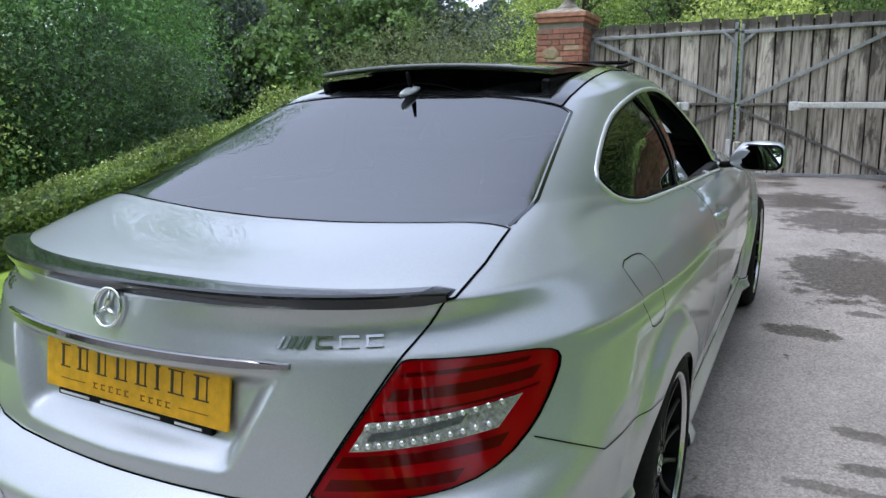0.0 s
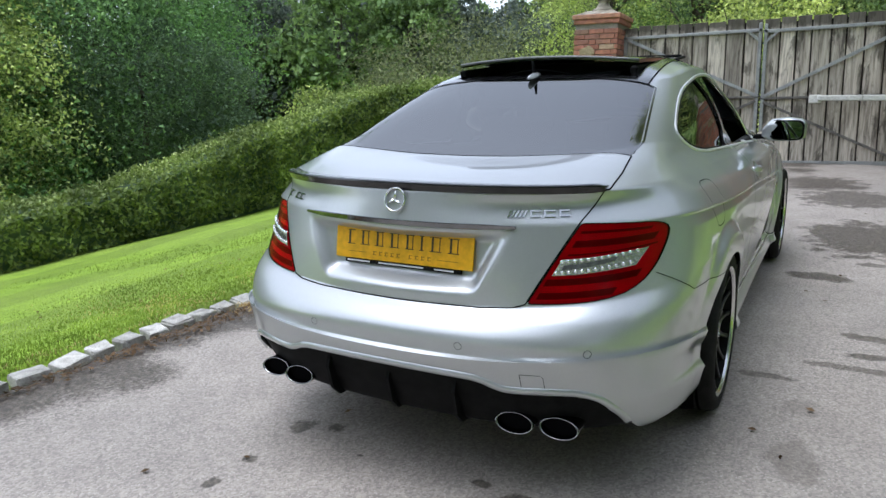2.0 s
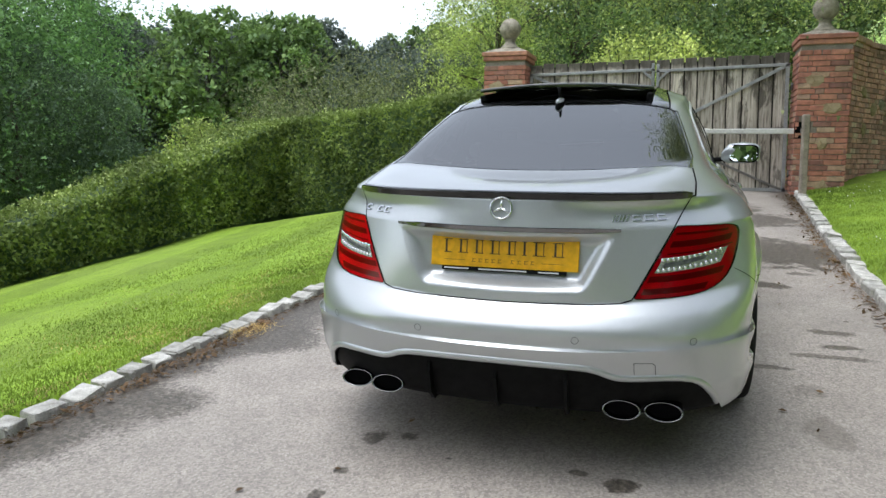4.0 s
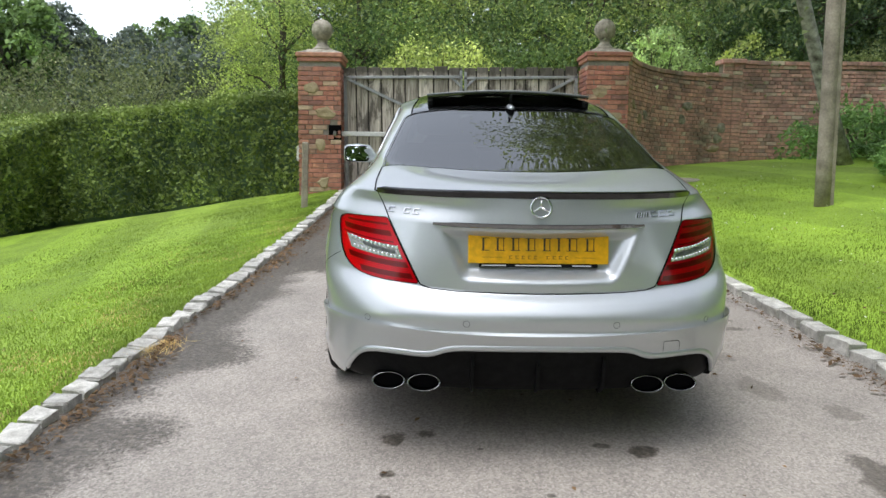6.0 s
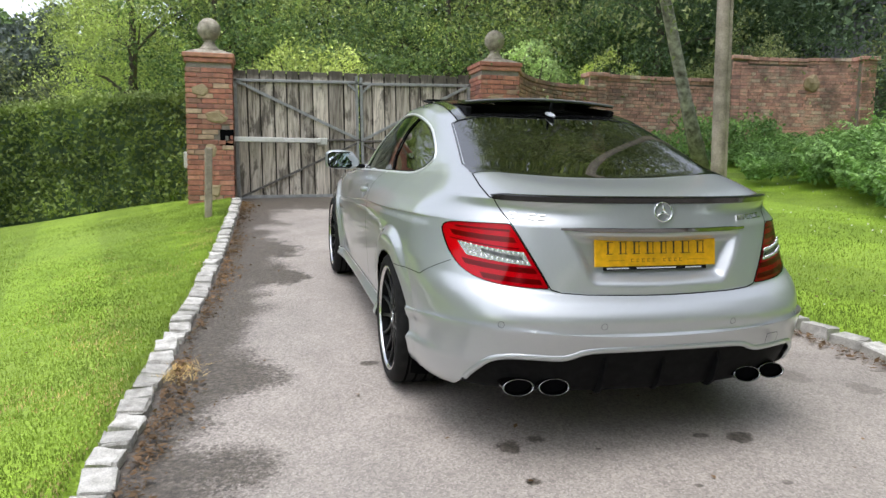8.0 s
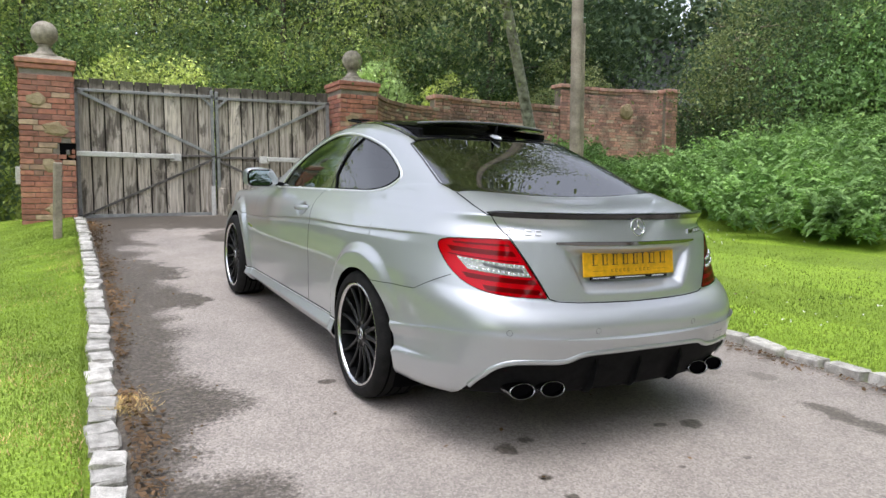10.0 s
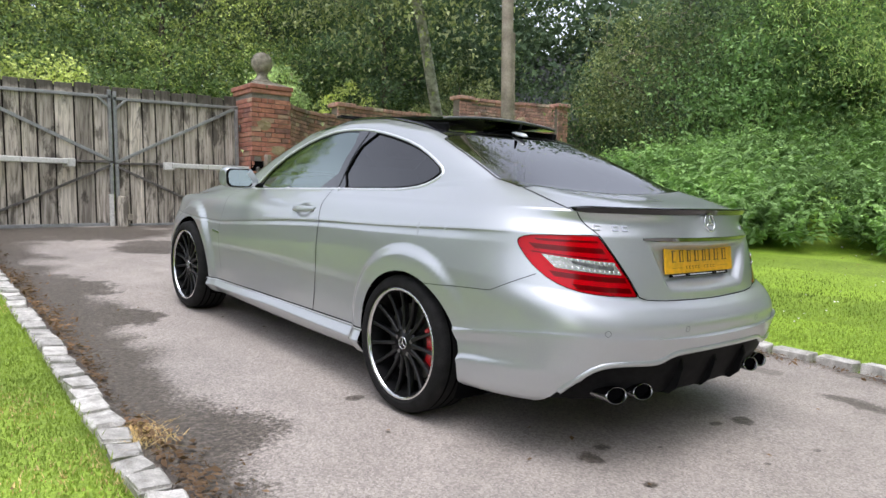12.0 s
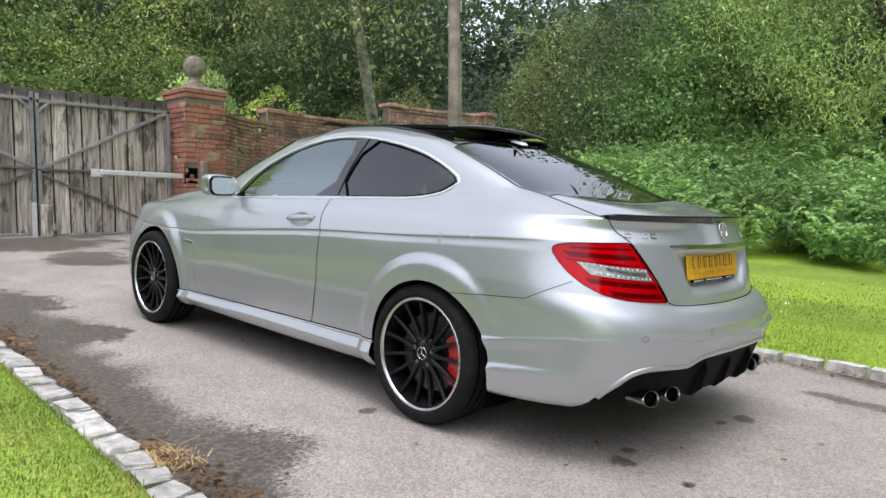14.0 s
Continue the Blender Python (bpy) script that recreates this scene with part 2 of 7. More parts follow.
def glass_material(name, tint, through_light, rough=0.0, ior=1.55, sheen=(1, 1, 1)):
    """A pane: tinted see-through, with the gloss of its surface."""
    m = material(name, tint, rough)
    out = m.node_tree.nodes["Material Output"]
    clear = node(m, "ShaderNodeBsdfTransparent")
    clear.inputs["Color"].default_value = (*through_light, 1)
    gloss = node(m, "ShaderNodeBsdfGlossy")
    gloss.inputs["Roughness"].default_value = rough
    gloss.inputs["Color"].default_value = (*sheen, 1)
    fres = node(m, "ShaderNodeFresnel", IOR=ior)
    mix = node(m, "ShaderNodeMixShader")
    link(m, fres.outputs[0], mix.inputs[0])
    link(m, clear.outputs[0], mix.inputs[1])
    link(m, gloss.outputs[0], mix.inputs[2])
    link(m, mix.outputs[0], out.inputs["Surface"])
    return m


def paint_material():
    """Silver metallic under clear lacquer: fine flakes and a thin film of road dust."""
    m = material("silver_paint", (0.58, 0.60, 0.615), 0.36, 0.5, 1.0)
    principled(m).inputs["Coat IOR"].default_value = 1.65
    principled(m).inputs["Coat Roughness"].default_value = 0.012
    flake = node(m, "ShaderNodeTexVoronoi", Scale=900.0)
    link(m, local(m), flake.inputs["Vector"])
    colour(m, ramp(m, flake.outputs["Color"], (0.0, (0.42, 0.44, 0.455)), (1.0, (0.52, 0.54, 0.56))))
    link(m, ramp(m, noisy(m, local(m), 5, 6), (0.3, (0.32, 0.32, 0.32)), (0.8, (0.38, 0.38, 0.38))), principled(m).inputs["Roughness"])
    return m


def carbon_material():
    m = material("gloss_carbon", (0.008, 0.008, 0.009), 0.22, 0.0, 0.6, 0.3)
    check = node(m, "ShaderNodeTexChecker", Scale=260.0)
    link(m, local(m), check.inputs["Vector"])
    colour(m, ramp(m, check.outputs["Fac"], (0.0, (0.003, 0.003, 0.0035)), (1.0, (0.012, 0.012, 0.0125))))
    return m


GRASS = grass_material()
ASPHALT = asphalt_material()
GRANITE = mottled("granite", (0.34, 0.32, 0.285), (0.74, 0.715, 0.665), 16, 0.85, 0.012, 0.7, 0.18)
BRICK = brick_material("red_brick", 0.45)
OLD_BRICK = brick_material("stained_brick", 0.9)
MORTAR = mottled("mortar", (0.19, 0.165, 0.135), (0.31, 0.275, 0.235), 6, 0.95)
STONE = mottled("weathered_stone", (0.18, 0.155, 0.118), (0.50, 0.45, 0.36), 11, 0.9, 0.01, 0.5)
SANDSTONE = mottled("ochre_stone", (0.29, 0.215, 0.12), (0.46, 0.37, 0.235), 9, 0.9, 0.01, 0.6)
OAK = wood_material()
ZINC = mottled("galvanised_steel", (0.27, 0.275, 0.275), (0.42, 0.425, 0.425), 10, 0.5, 0.002, 0.2, 0.0, 0.55)
RUST = mottled("dull_steel", (0.11, 0.10, 0.095), (0.22, 0.205, 0.19), 12, 0.7, 0.002, 0.2, 0.0, 0.4)
ALU = mottled("grey_aluminium", (0.58, 0.57, 0.54), (0.70, 0.69, 0.66), 5, 0.5, 0.001, 0.1)
POLEWOOD = mottled("pole_timber", (0.20, 0.168, 0.132), (0.42, 0.36, 0.29), 6, 0.9, 0.008, 0.5)
BARK = mottled("bark", (0.06, 0.05, 0.04), (0.15, 0.125, 0.10), 7, 0.95, 0.03, 0.8)
BIRCHBARK = mottled("birch_bark", (0.09, 0.078, 0.066), (0.66, 0.62, 0.57), 9.0, 0.8, 0.01, 0.5)
PAINT = paint_material()
CARBON = carbon_material()
GLOSSBLACK = material("gloss_black", (0.008, 0.008, 0.009), 0.12, 0.0, 1.0)
SATINBLACK = mottled("satin_black_plastic", (0.006, 0.006, 0.0065), (0.011, 0.011, 0.0115), 30, 0.55, 0.001, 0.1)
principled(SATINBLACK).inputs["Specular IOR Level"].default_value = 0.05
RUBBER = mottled("tyre_rubber", (0.010, 0.010, 0.010), (0.021, 0.020, 0.020), 18, 0.8, 0.002, 0.3)
principled(RUBBER).inputs["Specular IOR Level"].default_value = 0.15
CHROME = material("chrome", (0.78, 0.79, 0.80), 0.07, 1.0)
DISC = mottled("brake_disc_steel", (0.10, 0.10, 0.10), (0.20, 0.20, 0.20), 30, 0.45, 0.001, 0.1, 0.0, 1.0)
RED_CALIPER = material("red_caliper_paint", (0.55, 0.012, 0.015), 0.3, 0.0, 0.6)
# near-black for shut gaps, and for painted shade in recesses and bores
GAP = material("gap_and_shade_black", (0.004, 0.004, 0.0045), 0.95, spec=0.0)
CABIN = mottled("black_cabin_trim", (0.012, 0.012, 0.013), (0.03, 0.03, 0.031), 20, 0.7)
CABIN_GREY = mottled("grey_cabin_trim", (0.20, 0.205, 0.21), (0.30, 0.305, 0.31), 20, 0.6)
PRIVACY = glass_material("privacy_glass", (0.02, 0.02, 0.02), (0.10, 0.10, 0.105), 0.0, 3.2)
SIDE_PRIVACY = glass_material("side_privacy_glass", (0.02, 0.02, 0.02), (0.08, 0.08, 0.085), 0.0, 1.9)
TINTED = glass_material("green_tint_glass", (0.3, 0.35, 0.33), (0.22, 0.27, 0.26), 0.0, 3.3, (0.86, 1.0, 0.96))
MIRROR = material("mirror_glass", (0.72, 0.75, 0.76), 0.0, 1.0)
LENS_RED = glass_material("red_lens", (0.6, 0.01, 0.02), (1.0, 0.02, 0.15), 0.0, 1.35)
LAMP_RED = material("red_reflector", (0.88, 0.004, 0.17), 0.35)
LAMP_DARK = material("dark_red_reflector", (0.20, 0.001, 0.03), 0.35)
PLATE_YELLOW = mottled("yellow_plate", (0.80, 0.42, 0.006), (0.86, 0.46, 0.01), 4, 0.35, 0.0005, 0.05)
INK = material("dark_print", (0.05, 0.035, 0.025), 0.5)
FAINT_INK = material("brown_print", (0.30, 0.14, 0.012), 0.5)
WHITE_PRINT = material("white_print", (0.7, 0.7, 0.7), 0.5)


# ---------------------------------------------------------------- building helpers
def mesh_of(name, verts, faces, mat, smooth=False):
    me = bpy.data.meshes.new(name)
    me.from_pydata([tuple(v) for v in verts], [], faces)
    me.materials.append(mat)
    if smooth:
        me.polygons.foreach_set("use_smooth", [True] * len(me.polygons))
    me.update()
    return me


def done(bm, name, mat, smooth=False):
    me = bpy.data.meshes.new(name)
    bm.to_mesh(me)
    bm.free()
    me.materials.append(mat)
    if smooth:
        me.polygons.foreach_set("use_smooth", [True] * len(me.polygons))
    return me


def put(name, me, parent=None, label="", m=None):
    ob = new(name, me)
    ob.parent = parent
    if m is not None:
        ob.matrix_basis = m
    if label:
        ob["label"] = label
    return ob


def thing(name, label, category, m=None, group="", kind=""):
    ob = new(name)
    ob.empty_display_size = 0.1
    if m is not None:
        ob.matrix_basis = m
    return tagged(ob, label, category, group, kind)


def box(size, bevel=0.0, segments=1, at=(0, 0, 0)):
    bm = bmesh.new()
    bmesh.ops.create_cube(bm, size=1.0)
    bmesh.ops.scale(bm, vec=size, verts=bm.verts)
    if bevel:
        bmesh.ops.bevel(bm, geom=bm.edges[:], offset=bevel, segments=segments, affect="EDGES", profile=0.5)
    bmesh.ops.translate(bm, vec=at, verts=bm.verts)
    return bm


def lathe(profile, steps=24, axis="Z"):
    """A turned shape: (radius, height) pairs spun round an axis."""
    verts, faces = [], []
    for k in range(steps):
        a = 2 * math.pi * k / steps
        for r, h in profile:
            p = (r * math.cos(a), r * math.sin(a), h)
            verts.append(p if axis == "Z" else (p[2], p[0], p[1]))
    n = len(profile)
    for k in range(steps):
        for j in range(n - 1):
            a, b = k * n + j, ((k + 1) % steps) * n + j
            faces.append((a, b, b + 1, a + 1))
    return verts, faces


def tube(points, radius, sides=8, closed=False):
    """A round rod along points; radius a number or one for each point."""
    pts = [Vector(p) for p in points]
    n = len(pts)
    rad = radius if isinstance(radius, (list, tuple)) else [radius] * n
    verts, faces = [], []
    up = Vector((0, 0, 1))
    for k, p in enumerate(pts):
        a = pts[(k - 1) % n] if closed or k else p
        b = pts[(k + 1) % n] if closed or k < n - 1 else p
        d = (b - a).normalized()
        side = d.cross(up)
        side = side.normalized() if side.length > 1e-3 else d.cross(Vector((1, 0, 0))).normalized()
        top = side.cross(d)
        for j in range(sides):
            w = 2 * math.pi * j / sides
            verts.append(p + (side * math.cos(w) + top * math.sin(w)) * rad[k])
    for k in range(n if closed else n - 1):
        for j in range(sides):
            a, b = k * sides, ((k + 1) % n) * sides
            faces.append((a + j, a + (j + 1) % sides, b + (j + 1) % sides, b + j))
    if not closed:
        faces.append(tuple(range(sides))[::-1])
        faces.append(tuple((n - 1) * sides + j for j in range(sides)))
    return verts, faces


def joined(*pieces):
    verts, faces = [], []
    for v, f in pieces:
        base = len(verts)
        verts.extend(v)
        faces.extend(tuple(i + base for i in q) for q in f)
    return verts, faces


def smooth_step(a, b, x):
    t = np.clip((np.asarray(x, float) - a) / (b - a), 0, 1)
    return t * t * (3 - 2 * t)


# ---------------------------------------------------------------- ground
SLOPE = 0.075


def left_edge(y):
    """The drive's left edge, which bends in slowly towards the gate."""
    return np.interp(y, (-30, -6, -2, 0, 1.24, 3.1, 5, 7.1, 9.1), (-2.2, -2.12, -2.05, -2.0, -1.95, -1.86, -1.80, -1.76, -1.74))


def right_edge(y):
    """The drive's right edge, which draws in a little up the slope and opens again at the gate."""
    return np.interp(y, (-30, 0, 1.1, 2.5, 3.4, 4.2, 5.5, 6.9, 9.1), (2.0, 1.88, 1.835, 1.815, 1.825, 1.85, 1.90, 1.98, 2.08))


def drive_z(y, x=0.0):
    """The drive climbs towards the gate, a little steeper beyond the car, and falls to its left edge."""
    y, x = np.asarray(y, float), np.asarray(x, float)
    return 0.0655 * np.clip(y, -25, 3.5) + 0.0808 * np.clip(y - 3.5, 0, 6.1) + 0.015 * np.clip(y - 9.6, 0, 80) + 0.013 * np.clip(x, -2.1, 2.0)


def ground_z(x, y):
    x, y = np.asarray(x, float), np.asarray(y, float)
    base = drive_z(y, x)
    dl = np.clip(left_edge(y) - 0.13 - x, 0, None)
    left = 0.045 * smooth_step(0, 0.02, dl) - 0.168 * np.clip(dl, 0, 7.5) - 0.05 * np.clip(dl - 7.5, 0, 8)
    left = left + 0.055 * np.clip(y - 14, 0, 120) * smooth_step(2, 9, dl)
    dr = np.clip(x - right_edge(y) - 0.13, 0, None)
    right = 0.045 * smooth_step(0, 0.02, dr) + 0.15 * np.clip(dr, 0, 2.0) + 0.055 * np.clip(dr - 2.0, 0, 60)
    right = right + 0.17 * np.clip(dr - 3.2, 0, 9) * (1 - 0.85 * smooth_step(4.0, 9.0, y))
    return base + left + right


def lattice(xs, ys, zf):
    X, Y = np.meshgrid(xs, ys)
    Z = zf(X, Y)
    n, k = len(xs), len(ys)
    verts = np.stack([X, Y, Z], -1).reshape(-1, 3)
    faces = [(j * n + i, j * n + i + 1, (j + 1) * n + i + 1, (j + 1) * n + i) for j in range(k - 1) for i in range(n - 1)]
    return verts, faces


def build_ground():
    xs = np.concatenate([np.linspace(-600, -60, 12), np.linspace(-50, -12, 20), np.linspace(-11, -2.35, 44), np.linspace(-2.3, -1.65, 28), [-1.5, -0.5, 0.5],
                         np.linspace(1.4, 2.4, 24), np.linspace(2.5, 10, 50), np.linspace(10.5, 40, 30), np.linspace(60, 600, 12)])
    ys = np.concatenate([np.linspace(-600, -40, 12), np.linspace(-34, -5, 20), np.linspace(-4.5, 13, 90), np.linspace(14, 40, 26), np.linspace(50, 600, 14)])

    def z(x, y):
        rough = np.array([noise.noise(Vector((a * 0.5, b * 0.5, 0))) for a, b in zip(x.ravel(), y.ravel())]).reshape(x.shape)
        off = np.maximum(left_edge(y) - x, x - right_edge(y))
        low = np.where(off < 0.1, -0.03, 0.0)
        return ground_z(x, y) + low + 0.04 * rough * smooth_step(0.6, 3.0, off)

    verts, faces = lattice(xs, ys, z)
    ob = put("ground", mesh_of("ground", verts, faces, GRASS, True))
    tagged(ob, "mown green lawn rising and falling beside a drive", "ground", kind="structure")


def build_drive():
    ys = np.linspace(-30, 30, 241)
    verts, faces = [], []
    cols = 13
    for y in ys:
        for k in range(cols):
            x = left_edge(y) - 0.02 + (right_edge(y) - left_edge(y) + 0.04) * k / (cols - 1)
            verts.append((x, y, float(drive_z(y, x)) - 0.012 * (2 * k / (cols - 1) - 1) ** 2))
    for j in range(len(ys) - 1):
        for k in range(cols - 1):
            a = j * cols + k
            faces.append((a, a + 1, a + cols + 1, a + cols))
    ob = put("road", mesh_of("road", verts, faces, ASPHALT, True))
    tagged(ob, "grey tarmac drive with damp dark edges and stains", "drive", kind="structure")


build_ground()
build_drive()
# ---------------------------------------------------------------- the car
from mathutils import geometry

BRIGHTTRIM = material("bright_trim", (0.80, 0.81, 0.82), 0.35, 0.65)
CAR = thing("car", "silver two-door coupe with black wheels, parked on drive", "car", pose(0, 0, 0, math.degrees(math.atan(SLOPE)), 0, 0))
REAR_Y, FRONT_Y = 0.905, 3.60
REAR_ARCH, FRONT_ARCH = (0.877, 0.287), (3.575, 0.290)


def pchip(xs, ys, x):
    """Smooth interpolation without overshoot."""
    xs, ys, x = (np.asarray(v, float) for v in (xs, ys, x))
    h, d = np.diff(xs), np.diff(ys) / np.diff(xs)
    m = np.zeros(len(xs))
    m[0], m[-1] = d[0], d[-1]
    for k in range(1, len(xs) - 1):
        m[k] = 0 if d[k - 1] * d[k] <= 0 else (h[k - 1] + h[k]) / (h[k - 1] / d[k] + h[k] / d[k - 1])
    k = np.clip(np.searchsorted(xs, x) - 1, 0, len(xs) - 2)
    t = (x - xs[k]) / h[k]
    return (ys[k] * (1 + 2 * t) * (1 - t) ** 2 + m[k] * h[k] * t * (1 - t) ** 2 + ys[k + 1] * t * t * (3 - 2 * t) + m[k + 1] * h[k] * t * t * (t - 1))


class Ring:
    """Half an outline round the car: from the middle of the tail, round the corner, along the flank, to the middle of the nose."""

    def __init__(self, tail, flank, nose, sharp=False):
        self.tail, self.nose, self.sharp = tail, nose, sharp
        self.y = [p[0] for p in flank]
        self.x = [p[1] for p in flank]
        self.z = [p[2] for p in flank]
        self.start, self.finish = self.end(0, -tail[3]), self.end(-1, nose[3])

    def end(self, k, reach):
        y = self.y[k]
        e = 0.02 if k == 0 else -0.02
        sx = (pchip(self.y, self.x, y + e) - self.x[k]) / e
        sz = (pchip(self.y, self.z, y + e) - self.z[k]) / e
        return np.array([self.x[k], y, self.z[k]]), np.array([self.x[k] + sx * reach, y + reach, self.z[k] + sz * reach])

    def at(self, u):
        out = np.zeros((len(u), 3))
        y0, z0, b, k = self.tail
        p3, p2 = self.start
        a = u <= 1
        t = u[a][:, None]
        p0, p1 = np.array([0, y0, z0]), np.array([b, y0, z0])
        out[a] = p0 * (1 - t) ** 3 + 3 * p1 * t * (1 - t) ** 2 + 3 * p2 * t * t * (1 - t) + p3 * t ** 3
        a = (u > 1) & (u < 2)
        y = self.y[0] + (u[a] - 1) * (self.y[-1] - self.y[0])
        out[a] = np.column_stack([pchip(self.y, self.x, y), y, pchip(self.y, self.z, y)])
        y0, z0, b, k = self.nose
        p3, p2 = self.finish
        a = u >= 2
        t = (3 - u[a])[:, None]
        p0, p1 = np.array([0, y0, z0]), np.array([b, y0, z0])
        out[a] = p0 * (1 - t) ** 3 + 3 * p1 * t * (1 - t) ** 2 + 3 * p2 * t * t * (1 - t) + p3 * t ** 3
        return out


RINGS = [
    Ring((0.02, 0.215, 0.45, 0.3), [(0.50, 0.77, 0.20), (1.3, 0.74, 0.155), (3.1, 0.74, 0.135), (3.9, 0.68, 0.15)], (4.40, 0.18, 0.5, 0.3)),
    Ring((-0.09, 0.24, 0.56, 0.45), [(0.50, 0.822, 0.212), (1.24, 0.815, 0.170), (3.1, 0.80, 0.150), (3.9, 0.79, 0.16)], (4.50, 0.20, 0.55, 0.3)),
    Ring((-0.138, 0.33, 0.60, 0.56), [(0.52, 0.862, 0.318), (1.24, 0.868, 0.232), (2.2, 0.862, 0.222), (3.1, 0.856, 0.200), (3.9, 0.83, 0.23)], (4.56, 0.30, 0.58, 0.35), True),
    Ring((-0.187, 0.494, 0.62, 0.60), [(0.535, 0.857, 0.441), (1.24, 0.842, 0.288), (2.2, 0.838, 0.272), (3.1, 0.835, 0.247), (3.9, 0.835, 0.34)], (4.59, 0.40, 0.60, 0.35), True),
    Ring((-0.172, 0.505, 0.615, 0.585), [(0.535, 0.846, 0.454), (1.24, 0.853, 0.40), (2.2, 0.853, 0.38), (3.1, 0.85, 0.36), (3.9, 0.835, 0.43)], (4.60, 0.48, 0.60, 0.35), True),
    Ring((-0.172, 0.560, 0.635, 0.61), [(0.56, 0.853, 0.53), (1.24, 0.868, 0.53), (2.2, 0.867, 0.50), (3.1, 0.860, 0.47), (3.9, 0.83, 0.50)], (4.60, 0.54, 0.60, 0.35)),
    Ring((-0.140, 0.596, 0.62, 0.58), [(0.57, 0.861, 0.63), (1.24, 0.877, 0.635), (2.2, 0.875, 0.585), (3.1, 0.864, 0.54), (3.9, 0.825, 0.55)], (4.58, 0.59, 0.58, 0.35)),
    Ring((-0.094, 0.627, 0.55, 0.53), [(0.58, 0.862, 0.69), (1.24, 0.879, 0.69), (2.2, 0.876, 0.635), (3.1, 0.864, 0.585), (3.9, 0.82, 0.585)], (4.56, 0.63, 0.56, 0.35), True),
    Ring((-0.090, 0.75, 0.48, 0.50), [(0.60, 0.850, 0.785), (1.24, 0.878, 0.757), (2.2, 0.876, 0.69), (3.1, 0.862, 0.62), (3.9, 0.81, 0.615)], (4.52, 0.68, 0.54, 0.35)),
    Ring((-0.066, 0.872, 0.44, 0.48), [(0.60, 0.838, 0.860), (1.10, 0.868, 0.824), (1.66, 0.876, 0.793), (2.6, 0.870, 0.706), (3.2, 0.854, 0.655), (3.9, 0.80, 0.65)], (4.48, 0.72, 0.52, 0.35), True),
    Ring((-0.052, 0.932, 0.42, 0.42), [(0.60, 0.802, 0.915), (1.15, 0.836, 0.882), (1.75, 0.845, 0.865), (2.6, 0.836, 0.83), (3.2, 0.82, 0.80), (3.9, 0.77, 0.76)], (4.40, 0.77, 0.48, 0.3)),
    Ring((-0.040, 0.972, 0.49, 0.43), [(0.58, 0.752, 0.962), (1.15, 0.775, 0.945), (1.75, 0.785, 0.93), (2.6, 0.785, 0.885), (3.2, 0.755, 0.855), (3.8, 0.70, 0.80)], (4.25, 0.81, 0.44, 0.3), True),
    Ring((0.03, 0.988, 0.48, 0.40), [(0.62, 0.712, 0.995), (1.15, 0.735, 0.978), (1.75, 0.745, 0.956), (2.4, 0.742, 0.922), (2.9, 0.725, 0.90), (3.4, 0.67, 0.885)], (3.95, 0.885, 0.44, 0.25)),
    Ring((0.40, 1.028, 0.58, 0.40), [(0.90, 0.672, 1.045), (1.2, 0.712, 0.998), (1.75, 0.728, 0.966), (2.3, 0.728, 0.93), (2.88, 0.70, 0.915)], (3.42, 0.985, 0.52, 0.28), True),
    Ring((0.76, 1.176, 0.52, 0.34), [(1.12, 0.625, 1.165), (1.4, 0.655, 1.150), (1.85, 0.668, 1.145), (2.3, 0.662, 1.11), (2.62, 0.64, 1.08)], (3.06, 1.172, 0.44, 0.25)),
    Ring((1.10, 1.292, 0.46, 0.26), [(1.36, 0.555, 1.296), (1.6, 0.568, 1.318), (1.85, 0.57, 1.316), (2.1, 0.562, 1.292), (2.32, 0.55, 1.255)], (2.66, 1.325, 0.42, 0.2), True),
    Ring((1.32, 1.338, 0.34, 0.2), [(1.5, 0.42, 1.350), (1.75, 0.43, 1.366), (2.05, 0.43, 1.360), (2.25, 0.41, 1.335)], (2.52, 1.352, 0.3, 0.15)),
    Ring((1.60, 1.372, 0.0, 0.0), [(1.62, 0.0, 1.373), (1.8, 0.0, 1.381), (2.0, 0.0, 1.380), (2.2, 0.0, 1.372)], (2.24, 1.370, 0.0, 0.0)),
]
SUB = [3, 4, 7, 6, 6, 6, 5, 14, 14, 6, 5, 5, 12, 9, 10, 6, 5]
U = np.concatenate([np.linspace(0, 1, 97), np.linspace(1, 2, 131)[1:], np.linspace(2, 3, 31)[1:]])
V = np.concatenate([[0.0]] + [k + np.arange(1, n + 1) / n for k, n in enumerate(SUB)])

# the dish for the number plate in the boot lid: half outline, in the lid's face
DISH = [(0.0, 0.856), (0.375, 0.866), (0.385, 0.856), (0.30, 0.69), (0.285, 0.672), (0.262, 0.664), (0.0, 0.660)]
DISH_IN = [(0.0, 0.843), (0.345, 0.850), (0.352, 0.838), (0.283, 0.715), (0.270, 0.702), (0.25, 0.696), (0.0, 0.692)]


def inside(px, pz, poly):
    hit = np.zeros(len(px), bool)
    n = len(poly)
    for k in range(n):
        (x0, y0), (x1, y1) = poly[k], poly[(k + 1) % n]
        cross = ((y0 > pz) != (y1 > pz))
        with np.errstate(divide="ignore", invalid="ignore"):
            at = (x1 - x0) * (pz - y0) / (y1 - y0 + 1e-12) + x0
        hit ^= cross & (px < at)
    return hit


def gap_to(px, pz, poly):
    best = np.full(len(px), 9.0)
    for (x0, y0), (x1, y1) in zip(poly, poly[1:]):
        dx, dy = x1 - x0, y1 - y0
        t = np.clip(((px - x0) * dx + (pz - y0) * dy) / (dx * dx + dy * dy), 0, 1)
        best = np.minimum(best, np.hypot(px - x0 - t * dx, pz - y0 - t * dy))
    return best


